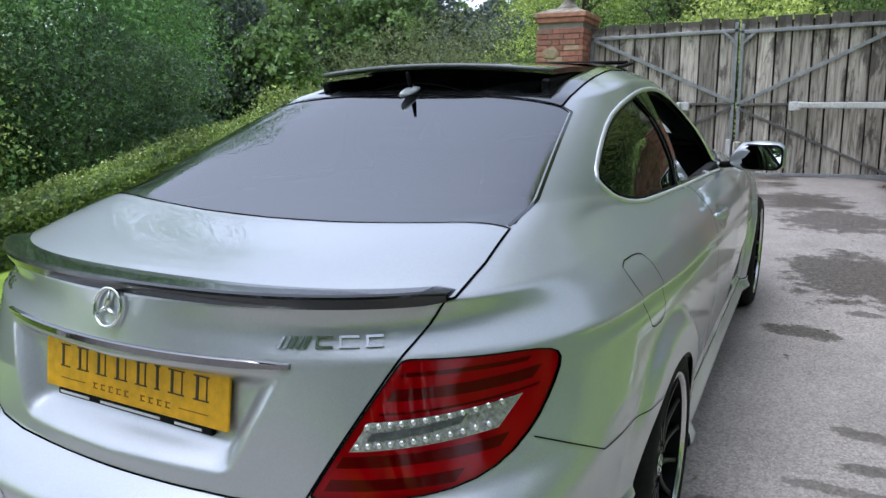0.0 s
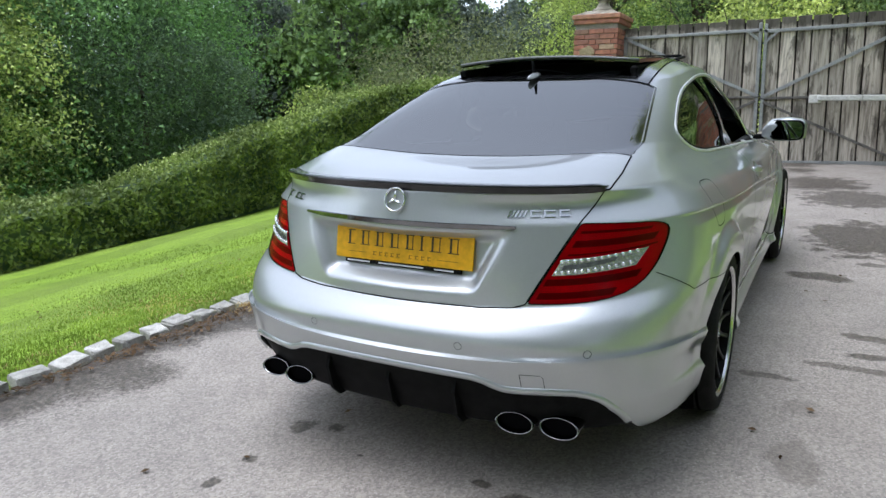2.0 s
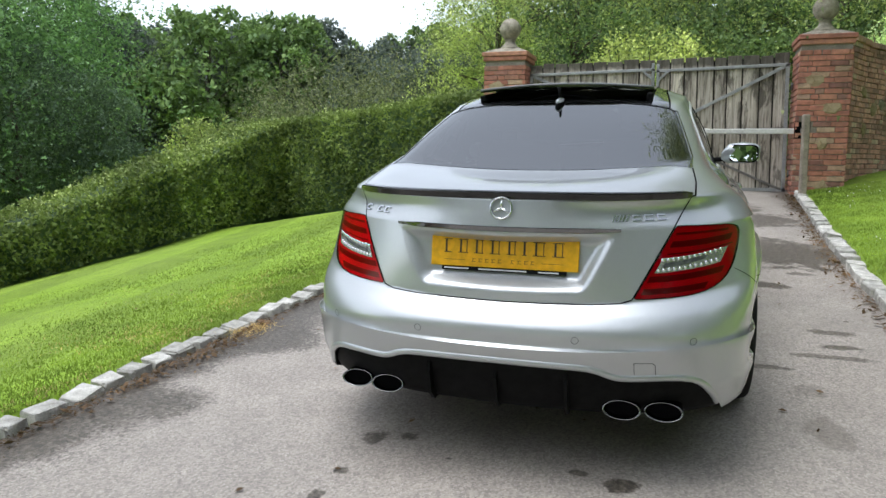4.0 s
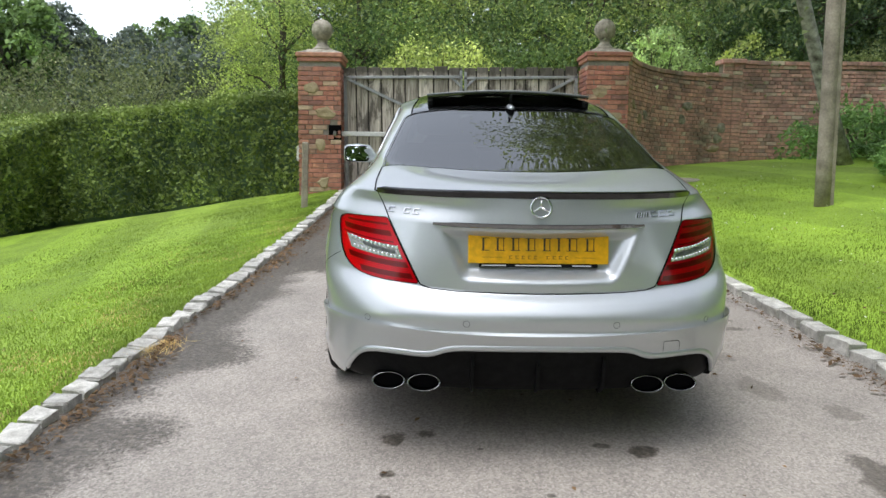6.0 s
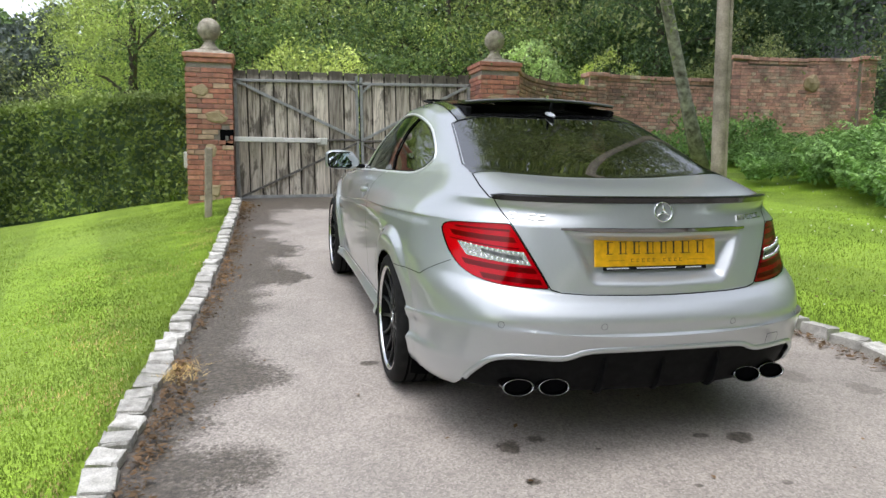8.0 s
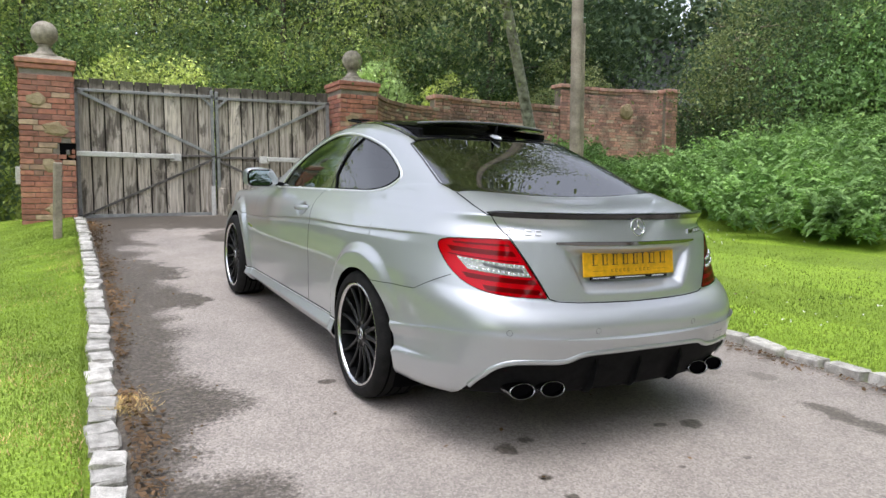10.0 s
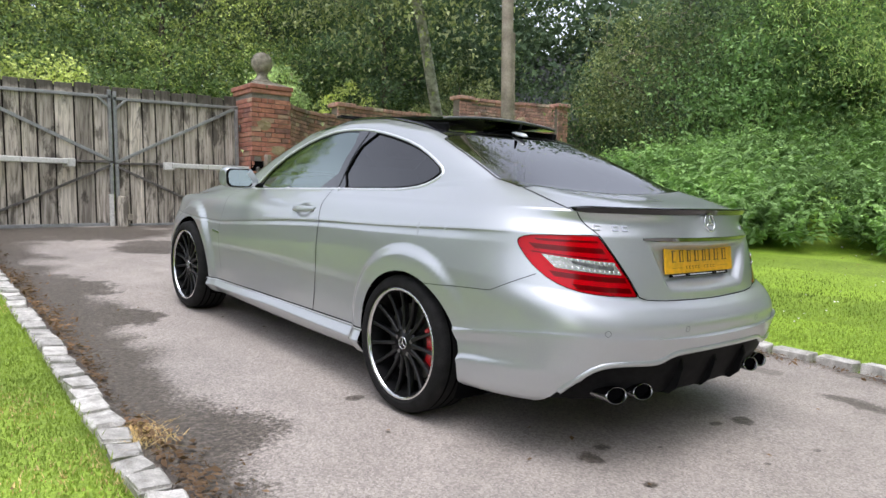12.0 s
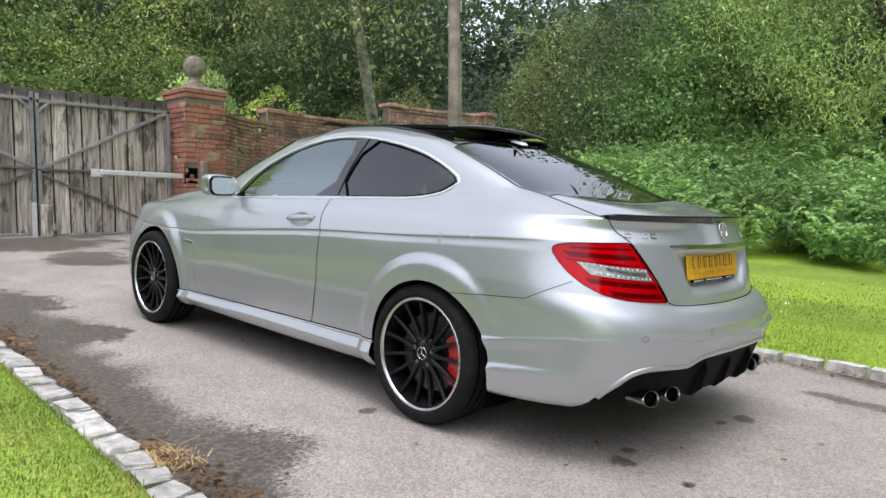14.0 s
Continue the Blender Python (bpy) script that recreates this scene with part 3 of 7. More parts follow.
def surface(u, v):
    """The right half of the body's skin, for ring position u and height step v."""
    P = np.stack([r.at(u) for r in RINGS])
    n = len(RINGS)
    H = np.linalg.norm(np.diff(P, axis=0), axis=2)[..., None] + 1e-6
    D = np.diff(P, axis=0) / H
    k = np.clip(np.floor(v).astype(int), 0, n - 2)
    t = (v - k)[:, None]
    idx = np.arange(len(u))

    def slope(i, upper):
        """Slope at ring i for the segment above (upper) or below it."""
        lo, hi = np.clip(i - 1, 0, n - 2), np.clip(i, 0, n - 2)
        m = (H[lo, idx] * D[hi, idx] + H[hi, idx] * D[lo, idx]) / (H[hi, idx] + H[lo, idx])
        own = D[hi, idx] if upper else D[lo, idx]
        sharp = np.array([r.sharp for r in RINGS])[i][:, None]
        return np.where(sharp, own, m)

    h = H[k, idx]
    a, b = P[k, idx], P[k + 1, idx]
    p = a * (1 + 2 * t) * (1 - t) ** 2 + slope(k, True) * h * t * (1 - t) ** 2 + b * t * t * (3 - 2 * t) + slope(k + 1, False) * h * t * t * (t - 1)
    # flared arches
    for y, z, far in ((*REAR_ARCH, 0.478), (*FRONT_ARCH, 0.478)):
        r = np.hypot(p[:, 1] - y, p[:, 2] - z)
        p[:, 0] += 0.026 * smooth_step(far, far - 0.058, r) * smooth_step(0.4, 0.7, p[:, 0]) * smooth_step(0.42, 0.72, p[:, 1])
    # hollow in the bumper's corner, over the skirt
    p[:, 0] -= 0.018 * smooth_step(2.0, 2.2, v) * (1 - smooth_step(2.55, 2.97, v)) * smooth_step(0.05, 0.5, p[:, 1]) * smooth_step(0.9, 0.6, p[:, 1])
    # hollow under the shoulder line
    p[:, 0] -= 0.007 * smooth_step(8.35, 8.88, v) * (1 - smooth_step(8.90, 9.0, v)) * smooth_step(0.75, 1.0, u) * smooth_step(2.2, 1.9, u)
    # dish behind the door handle
    deep = np.hypot((p[:, 1] - 1.872) / 0.098, (p[:, 2] - 0.826) / 0.042)
    p[:, 0] -= 0.020 * smooth_step(1.0, 0.3, deep) * (p[:, 0] > 0.7)
    # plate dish
    lid = (v > 7.02) & (v < 9.0) & (u < 0.8)
    if lid.any():
        x, z = p[lid, 0], p[lid, 2]
        deep = np.where(inside(x, z, DISH), smooth_step(0.0, 0.048, gap_to(x, z, DISH[:-1] + [DISH[-1]])), 0.0)
        p[lid, 1] = p[lid, 1] * (1 - deep) + (-0.024 + (z - 0.73) * 0.178) * deep
    return p


UI, VJ = np.arange(len(U)), np.arange(len(V))


def skin(i, j):
    return surface(np.interp(i, UI, U), np.interp(j, VJ, V))


def skin_normal(i, j, e=0.2):
    i0, i1 = np.clip(i - e, 0, UI[-1]), np.clip(i + e, 0, UI[-1])
    j0, j1 = np.clip(j - e, 0, VJ[-1] - 0.05), np.clip(j + e, 0.01, VJ[-1])
    n = np.cross(skin(i1, j) - skin(i0, j), skin(i, j1) - skin(i, j0))
    n /= np.linalg.norm(n, axis=1, keepdims=True) + 1e-12
    return n


GI, GJ = [g.ravel() for g in np.meshgrid(UI.astype(float), VJ.astype(float), indexing="ij")]
GP = skin(GI, GJ)
VIEWS = {"side": (1, 2), "rear": (0, 2), "top": (0, 1)}


def vj(v):
    return float(np.interp(v, V, VJ))


def ui(u):
    return float(np.interp(u, U, UI))


def find(points, view, i_range, j_range):
    """Where points of a side, rear or top drawing lie on the skin, as (i, j)."""
    a, b = VIEWS[view]
    mask = (GI >= i_range[0]) & (GI <= i_range[1]) & (GJ >= j_range[0]) & (GJ <= j_range[1])
    gi, gj, gp = GI[mask], GJ[mask], GP[mask]
    q = np.array(points, float)
    near = np.argmin((gp[None, :, a] - q[:, None, 0]) ** 2 + (gp[None, :, b] - q[:, None, 1]) ** 2, axis=1)
    ij = np.column_stack([gi[near], gj[near]])
    for _ in range(8):
        p = skin(ij[:, 0], ij[:, 1])[:, [a, b]]
        e = 0.05
        di = (skin(ij[:, 0] + e, ij[:, 1])[:, [a, b]] - p) / e
        dj = (skin(ij[:, 0], ij[:, 1] + e)[:, [a, b]] - p) / e
        r = q - p
        det = di[:, 0] * dj[:, 1] - di[:, 1] * dj[:, 0]
        det = np.where(np.abs(det) < 1e-9, 1e-9, det)
        step = np.column_stack([(r[:, 0] * dj[:, 1] - r[:, 1] * dj[:, 0]) / det, (di[:, 0] * r[:, 1] - di[:, 1] * r[:, 0]) / det])
        ij += np.clip(step, -1, 1)
        ij[:, 0] = np.clip(ij[:, 0], *i_range)
        ij[:, 1] = np.clip(ij[:, 1], *j_range)
    return ij


def dense(poly, step=0.02, closed=True, soft=0):
    """A polygon with points at even steps; soft rounds its corners."""
    pts = [Vector(p) for p in poly]
    for _ in range(soft):
        nxt = []
        n = len(pts)
        for k in range(n):
            if not closed and k == n - 1:
                break
            p, q = pts[k], pts[(k + 1) % n]
            nxt += [p.lerp(q, 0.25), p.lerp(q, 0.75)]
        pts = nxt if closed else [Vector(poly[0])] + nxt + [Vector(poly[-1])]
    out = []
    n = len(pts)
    for k in range(n if closed else n - 1):
        p, q = pts[k], pts[(k + 1) % n]
        m = max(1, int((q - p).length / step))
        out += [tuple(p.lerp(q, t / m)) for t in range(m)]
    if not closed:
        out.append(tuple(pts[-1]))
    return out


ARCH_R = [(REAR_ARCH[0] + 0.357 * math.cos(a), REAR_ARCH[1] + 0.350 * math.sin(a)) for a in np.linspace(-0.45, math.pi + 0.45, 60)]
ARCH_F = [(FRONT_ARCH[0] + 0.385 * math.cos(a), FRONT_ARCH[1] + 0.347 * math.sin(a)) for a in np.linspace(-0.45, math.pi + 0.45, 60)]
LAMP = [(0.442, 0.653), (0.449, 0.667), (0.556, 0.868), (0.564, 0.880), (0.585, 0.880), (0.66, 0.875), (0.735, 0.869), (0.765, 0.857), (0.774, 0.835), (0.768, 0.79), (0.755, 0.742), (0.728, 0.70), (0.68, 0.672), (0.60, 0.657), (0.46, 0.651)]
LID_REAR = [(-0.05, 0.628), (0.30, 0.632), (0.40, 0.638), (0.436, 0.650), (0.560, 0.884), (0.612, 0.985), (-0.05, 0.985)]
LID_TOP = [(-0.05, -0.2), (0.64, -0.2), (0.618, 0.13), (0.62, 0.30), (0.608, 0.452), (0.45, 0.424), (0.2, 0.406), (-0.05, 0.402)]
SCREEN = [(-0.05, 0.405), (0.2, 0.409), (0.45, 0.427), (0.594, 0.452), (0.610, 0.48), (0.598, 0.62), (0.53, 1.07), (0.50, 1.085), (0.25, 1.10), (-0.05, 1.105)]
ROOF = [(-0.05, 1.112), (0.25, 1.107), (0.503, 1.092), (0.50, 1.2), (0.478, 1.5), (0.470, 1.9), (0.455, 2.3), (0.44, 2.5), (0.25, 2.585), (-0.05, 2.60)]
SHIELD = [(-0.05, 2.61), (0.25, 2.595), (0.44, 2.515), (0.52, 2.45), (0.60, 2.80), (0.655, 3.0), (0.62, 3.12), (0.45, 3.28), (0.25, 3.36), (-0.05, 3.39)]
DOOR_GLASS = [(2.73, 0.897), (2.3, 0.930), (1.798, 0.960), (1.703, 1.275), (1.88, 1.277), (2.10, 1.252), (2.35, 1.182), (2.57, 1.07), (2.71, 0.945)]
QUARTER = [(1.722, 0.963), (1.42, 0.980), (1.20, 0.993), (1.05, 1.017), (0.975, 1.052), (0.938, 1.089), (1.05, 1.146), (1.20, 1.198), (1.40, 1.243), (1.618, 1.273)]
FRAME = [(2.80, 0.888), (2.3, 0.922), (1.75, 0.954), (1.35, 0.976), (1.15, 0.988), (1.02, 1.012), (0.95, 1.048), (0.915, 1.088), (1.05, 1.155), (1.22, 1.215), (1.45, 1.262), (1.65, 1.285), (1.85, 1.288), (2.10, 1.266), (2.38, 1.192), (2.60, 1.082), (2.78, 0.93)]
DOOR = [(1.735, 0.948), (1.72, 0.92), (1.672, 0.785), (1.695, 0.53), (1.735, 0.36), (1.756, 0.289), (2.98, 0.256), (3.01, 0.30), (3.02, 0.60), (2.98, 0.80), (2.90, 0.885), (2.80, 0.886), (2.3, 0.920), (1.75, 0.952)]
FUEL = [(0.652, 0.905), (0.664, 0.932), (0.79, 0.928), (0.832, 0.915), (0.846, 0.85), (0.828, 0.785), (0.80, 0.768), (0.725, 0.770), (0.698, 0.788)]
BUMP_REAR = [(-0.05, 0.05), (1.0, 0.05), (1.0, 0.66), (0.728, 0.70), (0.68, 0.672), (0.60, 0.657), (0.445, 0.649), (0.40, 0.634), (0.30, 0.629), (-0.05, 0.625)]
BUMP_SIDE = [(-0.5, 0.05), (0.60, 0.05), (0.60, 0.668), (0.45, 0.660), (0.30, 0.652), (0.19, 0.70), (-0.5, 0.70)]
DIFFUSER = [(-0.7, 0.0), (0.80, 0.0), (0.735, 0.27), (0.705, 0.315), (0.668, 0.372), (0.62, 0.397), (0.54, 0.402), (0.42, 0.398), (0.385, 0.405), (0.335, 0.428), (0.25, 0.434), (-0.7, 0.437)]

UMAX = float(UI[-1])
ALLV = (0.0, float(VJ[-1]))
# name, view, outline, ranges of (i, j), rounding steps
REGIONS = [
    ("arch", "side", ARCH_R, (ui(0.5), ui(1.5)), (0.0, vj(9)), 0),
    ("arch", "side", ARCH_F, (ui(1.5), UMAX), (0.0, vj(9)), 0),
    ("quarter_glass", "side", QUARTER, (ui(0.5), ui(2.0)), (vj(11.5), vj(16)), 1),
    ("door_glass", "side", DOOR_GLASS, (ui(0.9), ui(2.6)), (vj(11.5), vj(16)), 1),
    ("window_surround", "side", FRAME, (ui(0.5), ui(2.8)), (vj(11.0), vj(16)), 1),
    ("rear_window", "top", SCREEN, (0.0, ui(1.2)), (vj(12.0), vj(16.5)), 0),
    ("roof_glass", "top", ROOF, (0.0, UMAX), (vj(14.3), ALLV[1]), 0),
    ("windscreen", "top", SHIELD, (ui(1.8), UMAX), (vj(12.2), vj(16.6)), 0),
    ("tail_lamp", "rear", LAMP, (0.0, ui(0.97)), (vj(6.5), vj(10.5)), 1),
    ("boot_lid", "rear", LID_REAR, (0.0, ui(0.9)), (vj(6.6), vj(11)), 0),
    ("boot_lid", "top", LID_TOP, (0.0, ui(1.1)), (vj(11), vj(13.6)), 0),
    ("door", "side", DOOR, (ui(0.6), ui(2.4)), (vj(2.0), vj(12.9)), 0),
    ("fuel_flap", "side", FUEL, (ui(0.5), ui(1.5)), (vj(6), vj(12)), 1),
    ("diffuser", "rear", DIFFUSER, (0.0, ui(1.0)), (0.0, vj(4)), 1),
    ("bumper", "rear", BUMP_REAR, (0.0, ui(0.93)), (0.0, vj(9)), 0),
    ("bumper", "side", BUMP_SIDE, (ui(0.45), ui(1.25)), (0.0, vj(9)), 0),
]


def cut_skin():
    """Cuts the half skin along all outlines. Returns points (i, j), triangles, and the region of each triangle."""
    pts = [Vector((a, b)) for a, b in zip(GI, GJ)]
    edges = []
    for name, view, poly, ir, jr, soft in REGIONS + [("dish", "rear", DISH, (0.0, ui(0.8)), (vj(7), vj(9)), 0), ("dish", "rear", DISH_IN, (0.0, ui(0.8)), (vj(7), vj(9)), 0)]:
        line = dense(poly, 0.018, True, soft)
        ij = find(line, view, ir, jr)
        back = skin(ij[:, 0], ij[:, 1])[:, list(VIEWS[view])]
        ok = np.hypot(*(back - np.array(line)).T) < 0.006
        base = len(pts)
        pts += [Vector(p) for p in ij]
        n = len(line)
        edges += [(base + k, base + (k + 1) % n) for k in range(n) if ok[k] and ok[(k + 1) % n]]
    v, e, f, *_ = geometry.delaunay_2d_cdt(pts, edges, [], 0, 1e-4)
    ij = np.array([tuple(p) for p in v])
    tri = np.array([t for t in f if len(t) == 3])
    mid = ij[tri].mean(axis=1)
    P = skin(mid[:, 0], mid[:, 1])
    kind = np.full(len(tri), "body", dtype=object)
    for name, view, poly, ir, jr, soft in REGIONS[::-1]:
        a, b = VIEWS[view]
        q = dense(poly, 0.018, True, soft)
        hit = inside(P[:, a], P[:, b], q) & (mid[:, 0] >= ir[0]) & (mid[:, 0] <= ir[1]) & (mid[:, 1] >= jr[0]) & (mid[:, 1] <= jr[1])
        if name == "bumper":
            hit &= (P[:, 1] < 0.2) if view == "rear" else (P[:, 1] >= 0.2)
        kind[hit] = name
    return ij, tri, kind


IJ, TRI, KIND = cut_skin()
SKIN, SKIN_N = skin(IJ[:, 0], IJ[:, 1]), skin_normal(IJ[:, 0], IJ[:, 1])
LIDV = np.unique(TRI[KIND == "boot_lid"])
SKIN_N[LIDV] = skin_normal(IJ[LIDV, 0], IJ[LIDV, 1], 0.7)
SKIN_N[IJ[:, 0] < 0.01, 0] = 0
SKIN_N[IJ[:, 1] > VJ[-1] - 0.01] = (0, 0, 1)


def panel(name, pick, mat, sides=(1, -1), inset=0.0, parent=None, label="", flip=False):
    """The cut-out triangles that pick names, on one or both sides of the car, as one mesh with the skin's own normals."""
    tri = TRI[pick]
    used, inv = np.unique(tri, return_inverse=True)
    inv = inv.reshape(-1, 3)
    p, n = SKIN[used] - SKIN_N[used] * inset, SKIN_N[used]
    verts, normals, faces = [], [], []
    for s in sides:
        base = sum(len(v) for v in verts)
        m = np.array([s, 1, 1])
        verts.append(p * m)
        normals.append(n * m)
        f = inv + base
        faces.append(f if s > 0 else f[:, ::-1])
    verts, normals, faces = (np.concatenate(v) for v in (verts, normals, faces))
    if flip:
        faces, normals = faces[:, ::-1], -normals
    me = mesh_of(name, verts, [tuple(f) for f in faces], mat, True)
    me.normals_split_custom_set_from_vertices([tuple(v) for v in normals])
    return put(name, me, parent or CAR, label)


def ribbon(points, view, ranges, width, mat, name, sides=(1, -1), lift=0.0012, parent=None, closed=False, soft=0, high=0.0, label="", step=0.015):
    """A thin strip that follows a line drawn on the skin: shut gaps, and with height, bright trim."""
    if len(sides) > 1:
        return [ribbon(points, view, ranges, width, mat, name, (s,), lift, parent, closed, soft, high, label, step) for s in sides]
    line = dense(points, step, closed, soft)
    ij = find(line, view, *ranges)
    p, n = skin(ij[:, 0], ij[:, 1]), skin_normal(ij[:, 0], ij[:, 1])
    count = len(p)
    t = np.roll(p, -1, 0) - np.roll(p, 1, 0)
    if not closed:
        t[0], t[-1] = p[1] - p[0], p[-1] - p[-2]
    t /= np.linalg.norm(t, axis=1, keepdims=True) + 1e-12
    w = np.cross(n, t) * width / 2
    rows = [p - w + n * lift, p + w + n * lift] if not high else [p - w - n * 0.002, p - w * 0.7 + n * high, p + w * 0.7 + n * high, p + w - n * 0.002]
    m = len(rows)
    verts, faces = [], []
    for s in sides:
        base = len(verts)
        for k in range(count):
            verts += [tuple(r[k] * np.array([s, 1, 1])) for r in rows]
        for k in range(count if closed else count - 1):
            a, b = base + k * m, base + ((k + 1) % count) * m
            for c in range(m - 1):
                q = (a + c, b + c, b + c + 1, a + c + 1)
                faces.append(q if s > 0 else q[::-1])
    return put(name, mesh_of(name, verts, faces, mat, bool(high)), parent or CAR, label)


def build_body():
    left_fuel = KIND == "fuel_flap"
    panel("body_shell", (KIND == "body"), PAINT)
    panel("fender_patch", left_fuel, PAINT, (-1,))
    panel("fuel_flap", left_fuel, PAINT, (1,))
    panel("bumper", KIND == "bumper", PAINT, label="silver rear bumper with sharp crease and sensors")
    lid = panel("boot_lid", KIND == "boot_lid", PAINT, label="silver boot lid with number plate dish")
    panel("roof_glass", (KIND == "roof_glass") & ~OPENING, GLOSSBLACK, label="black glass roof")
    panel("rear_window", KIND == "rear_window", PRIVACY, inset=0.002, label="dark tinted rear window reflecting sky and trees")
    panel("windscreen", KIND == "windscreen", TINTED, inset=0.002)
    doors = []
    for s in (1, -1):
        door = panel("door", KIND == "door", PAINT, (s,))
        panel("quarter_window", KIND == "quarter_glass", SIDE_PRIVACY, (s,), 0.006, label="dark tinted rear quarter window")
        panel("window_surround", KIND == "window_surround", GLOSSBLACK, (s,), 0.001)
        if s < 0:
            panel("door_window", KIND == "door_glass", TINTED, (s,), 0.006, door, "closed green-tinted door window")
        doors.append(door)
    panel("rear_diffuser", KIND == "diffuser", SATINBLACK, inset=0.018, label="black rear diffuser")
    # inner lining of roof and pillars
    lining = np.isin(KIND, ["body", "window_surround"]) & (IJ[TRI].mean(axis=1)[:, 1] > vj(11.6))
    panel("cabin_lining", lining | ((KIND == "roof_glass") & ~OPENING), CABIN, inset=0.02, flip=True)
    # shut gaps
    all_j = (0.0, float(VJ[-1]))
    rear = ((0.0, ui(0.9)), (vj(6.6), vj(11)))
    ribbon([(0.0, 0.628), (0.30, 0.632), (0.40, 0.638), (0.436, 0.650), (0.560, 0.884), (0.607, 0.972)], "rear", rear, 0.0045, GAP, "boot_gap")
    ribbon([(0.615, 0.10), (0.618, 0.13), (0.62, 0.30), (0.608, 0.452)], "top", ((0.0, ui(1.1)), (vj(11), vj(13.6))), 0.0055, GAP, "boot_gap")
    ribbon([(0.608, 0.452), (0.45, 0.424), (0.2, 0.406), (0.0, 0.402)], "top", ((0.0, ui(1.1)), (vj(12), vj(13.6))), 0.005, GAP, "rear_window_seal")
    ribbon([(0.602, 0.46), (0.606, 0.62), (0.536, 1.075)], "top", ((0.0, ui(1.2)), (vj(12), vj(16))), 0.008, GLOSSBLACK, "rear_window_seal")
    ribbon([(0.536, 1.075), (0.50, 1.088), (0.25, 1.103), (0.0, 1.108)], "top", ((0.0, ui(1.2)), (vj(13), vj(16.5))), 0.006, GAP, "roof_gap")
    ribbon([(0.503, 1.092), (0.50, 1.2), (0.478, 1.5), (0.470, 1.9), (0.455, 2.3), (0.44, 2.5)], "top", ((0.0, UMAX), (vj(14.3), all_j[1])), 0.007, GAP, "roof_gap")
    ribbon([(0.205, 0.722), (0.364, 0.637), (0.735, 0.607)], "side", ((ui(0.45), ui(1.35)), (vj(4), vj(9))), 0.0026, GAP, "bumper_gap")
    ribbon(DOOR[:6], "side", ((ui(0.6), ui(2.4)), (vj(2.0), vj(12.9))), 0.0045, GAP, "door_gap")
    ribbon(DOOR[6:12], "side", ((ui(0.6), ui(2.4)), (vj(2.0), vj(12.9))), 0.0014, GAP, "door_gap")
    ribbon([(1.226, 0.300), (1.756, 0.288), (2.40, 0.272), (3.215, 0.250)], "side", ((ui(0.6), ui(2.4)), (vj(2.0), vj(5.0))), 0.006, GAP, "sill_gap")
    ribbon([(1.226, 0.292), (1.756, 0.280), (2.40, 0.264), (3.215, 0.242)], "side", ((ui(0.6), ui(2.4)), (vj(2.0), vj(5.0))), 0.006, BRIGHTTRIM, "sill_edge", high=0.0025)
    ribbon(FUEL, "side", ((ui(0.5), ui(1.5)), (vj(6), vj(12))), 0.003, GAP, "fuel_flap_gap", (1,), closed=True, soft=1)
    ribbon([(0.455, 0.466), (0.457, 0.424)], "rear", ((0, ui(0.9)), (vj(2.0), vj(5))), 0.0018, GAP, "tow_cover_gap", (1,))
    ribbon([(0.522, 0.424), (0.520, 0.458), (0.512, 0.466), (0.455, 0.466)], "rear", ((0, ui(0.9)), (vj(2.0), vj(5))), 0.0018, GAP, "tow_cover_gap", (1,))
    # raised lip of the bumper over the diffuser
    for s in (1, -1):
        ribbon([(0.722, 0.285), (0.708, 0.322), (0.672, 0.380), (0.62, 0.407), (0.54, 0.412), (0.42, 0.408), (0.383, 0.415), (0.333, 0.438), (0.25, 0.444), (0.0, 0.446)], "rear", ((0.0, ui(1.0)), (vj(1.0), vj(4))), 0.024, PAINT, "diffuser_lip", (s,), high=0.007, soft=1)
    # bright trim round the side windows, dark B pillar edge
    win = ((ui(0.5), ui(2.8)), (vj(11.0), vj(16)))
    for s in (1, -1):
        ribbon(FRAME, "side", win, 0.016, BRIGHTTRIM, "window_trim", (s,), closed=True, soft=1, high=0.004, label="chrome window trim")
        ribbon(QUARTER, "side", win, 0.005, SATINBLACK, "window_seal", (s,), closed=True, soft=1, high=0.003)
    ribbon([(1.728, 0.955), (1.645, 1.275)], "side", win, 0.006, GAP, "door_gap")
    return lid, doors


mid_ij = IJ[TRI].mean(axis=1)
mid_p = SKIN[TRI].mean(axis=1)
OPENING = (KIND == "roof_glass") & (mid_p[:, 0] < 0.41) & (mid_p[:, 1] > 1.16) & (mid_p[:, 1] < 1.80)
LID, DOORS = build_body()


def on_skin(points, view, ranges):
    ij = find(points, view, *ranges)
    return skin(ij[:, 0], ij[:, 1]), skin_normal(ij[:, 0], ij[:, 1])


REAR_FACE = ((0.0, ui(0.95)), (vj(0.5), vj(11)))


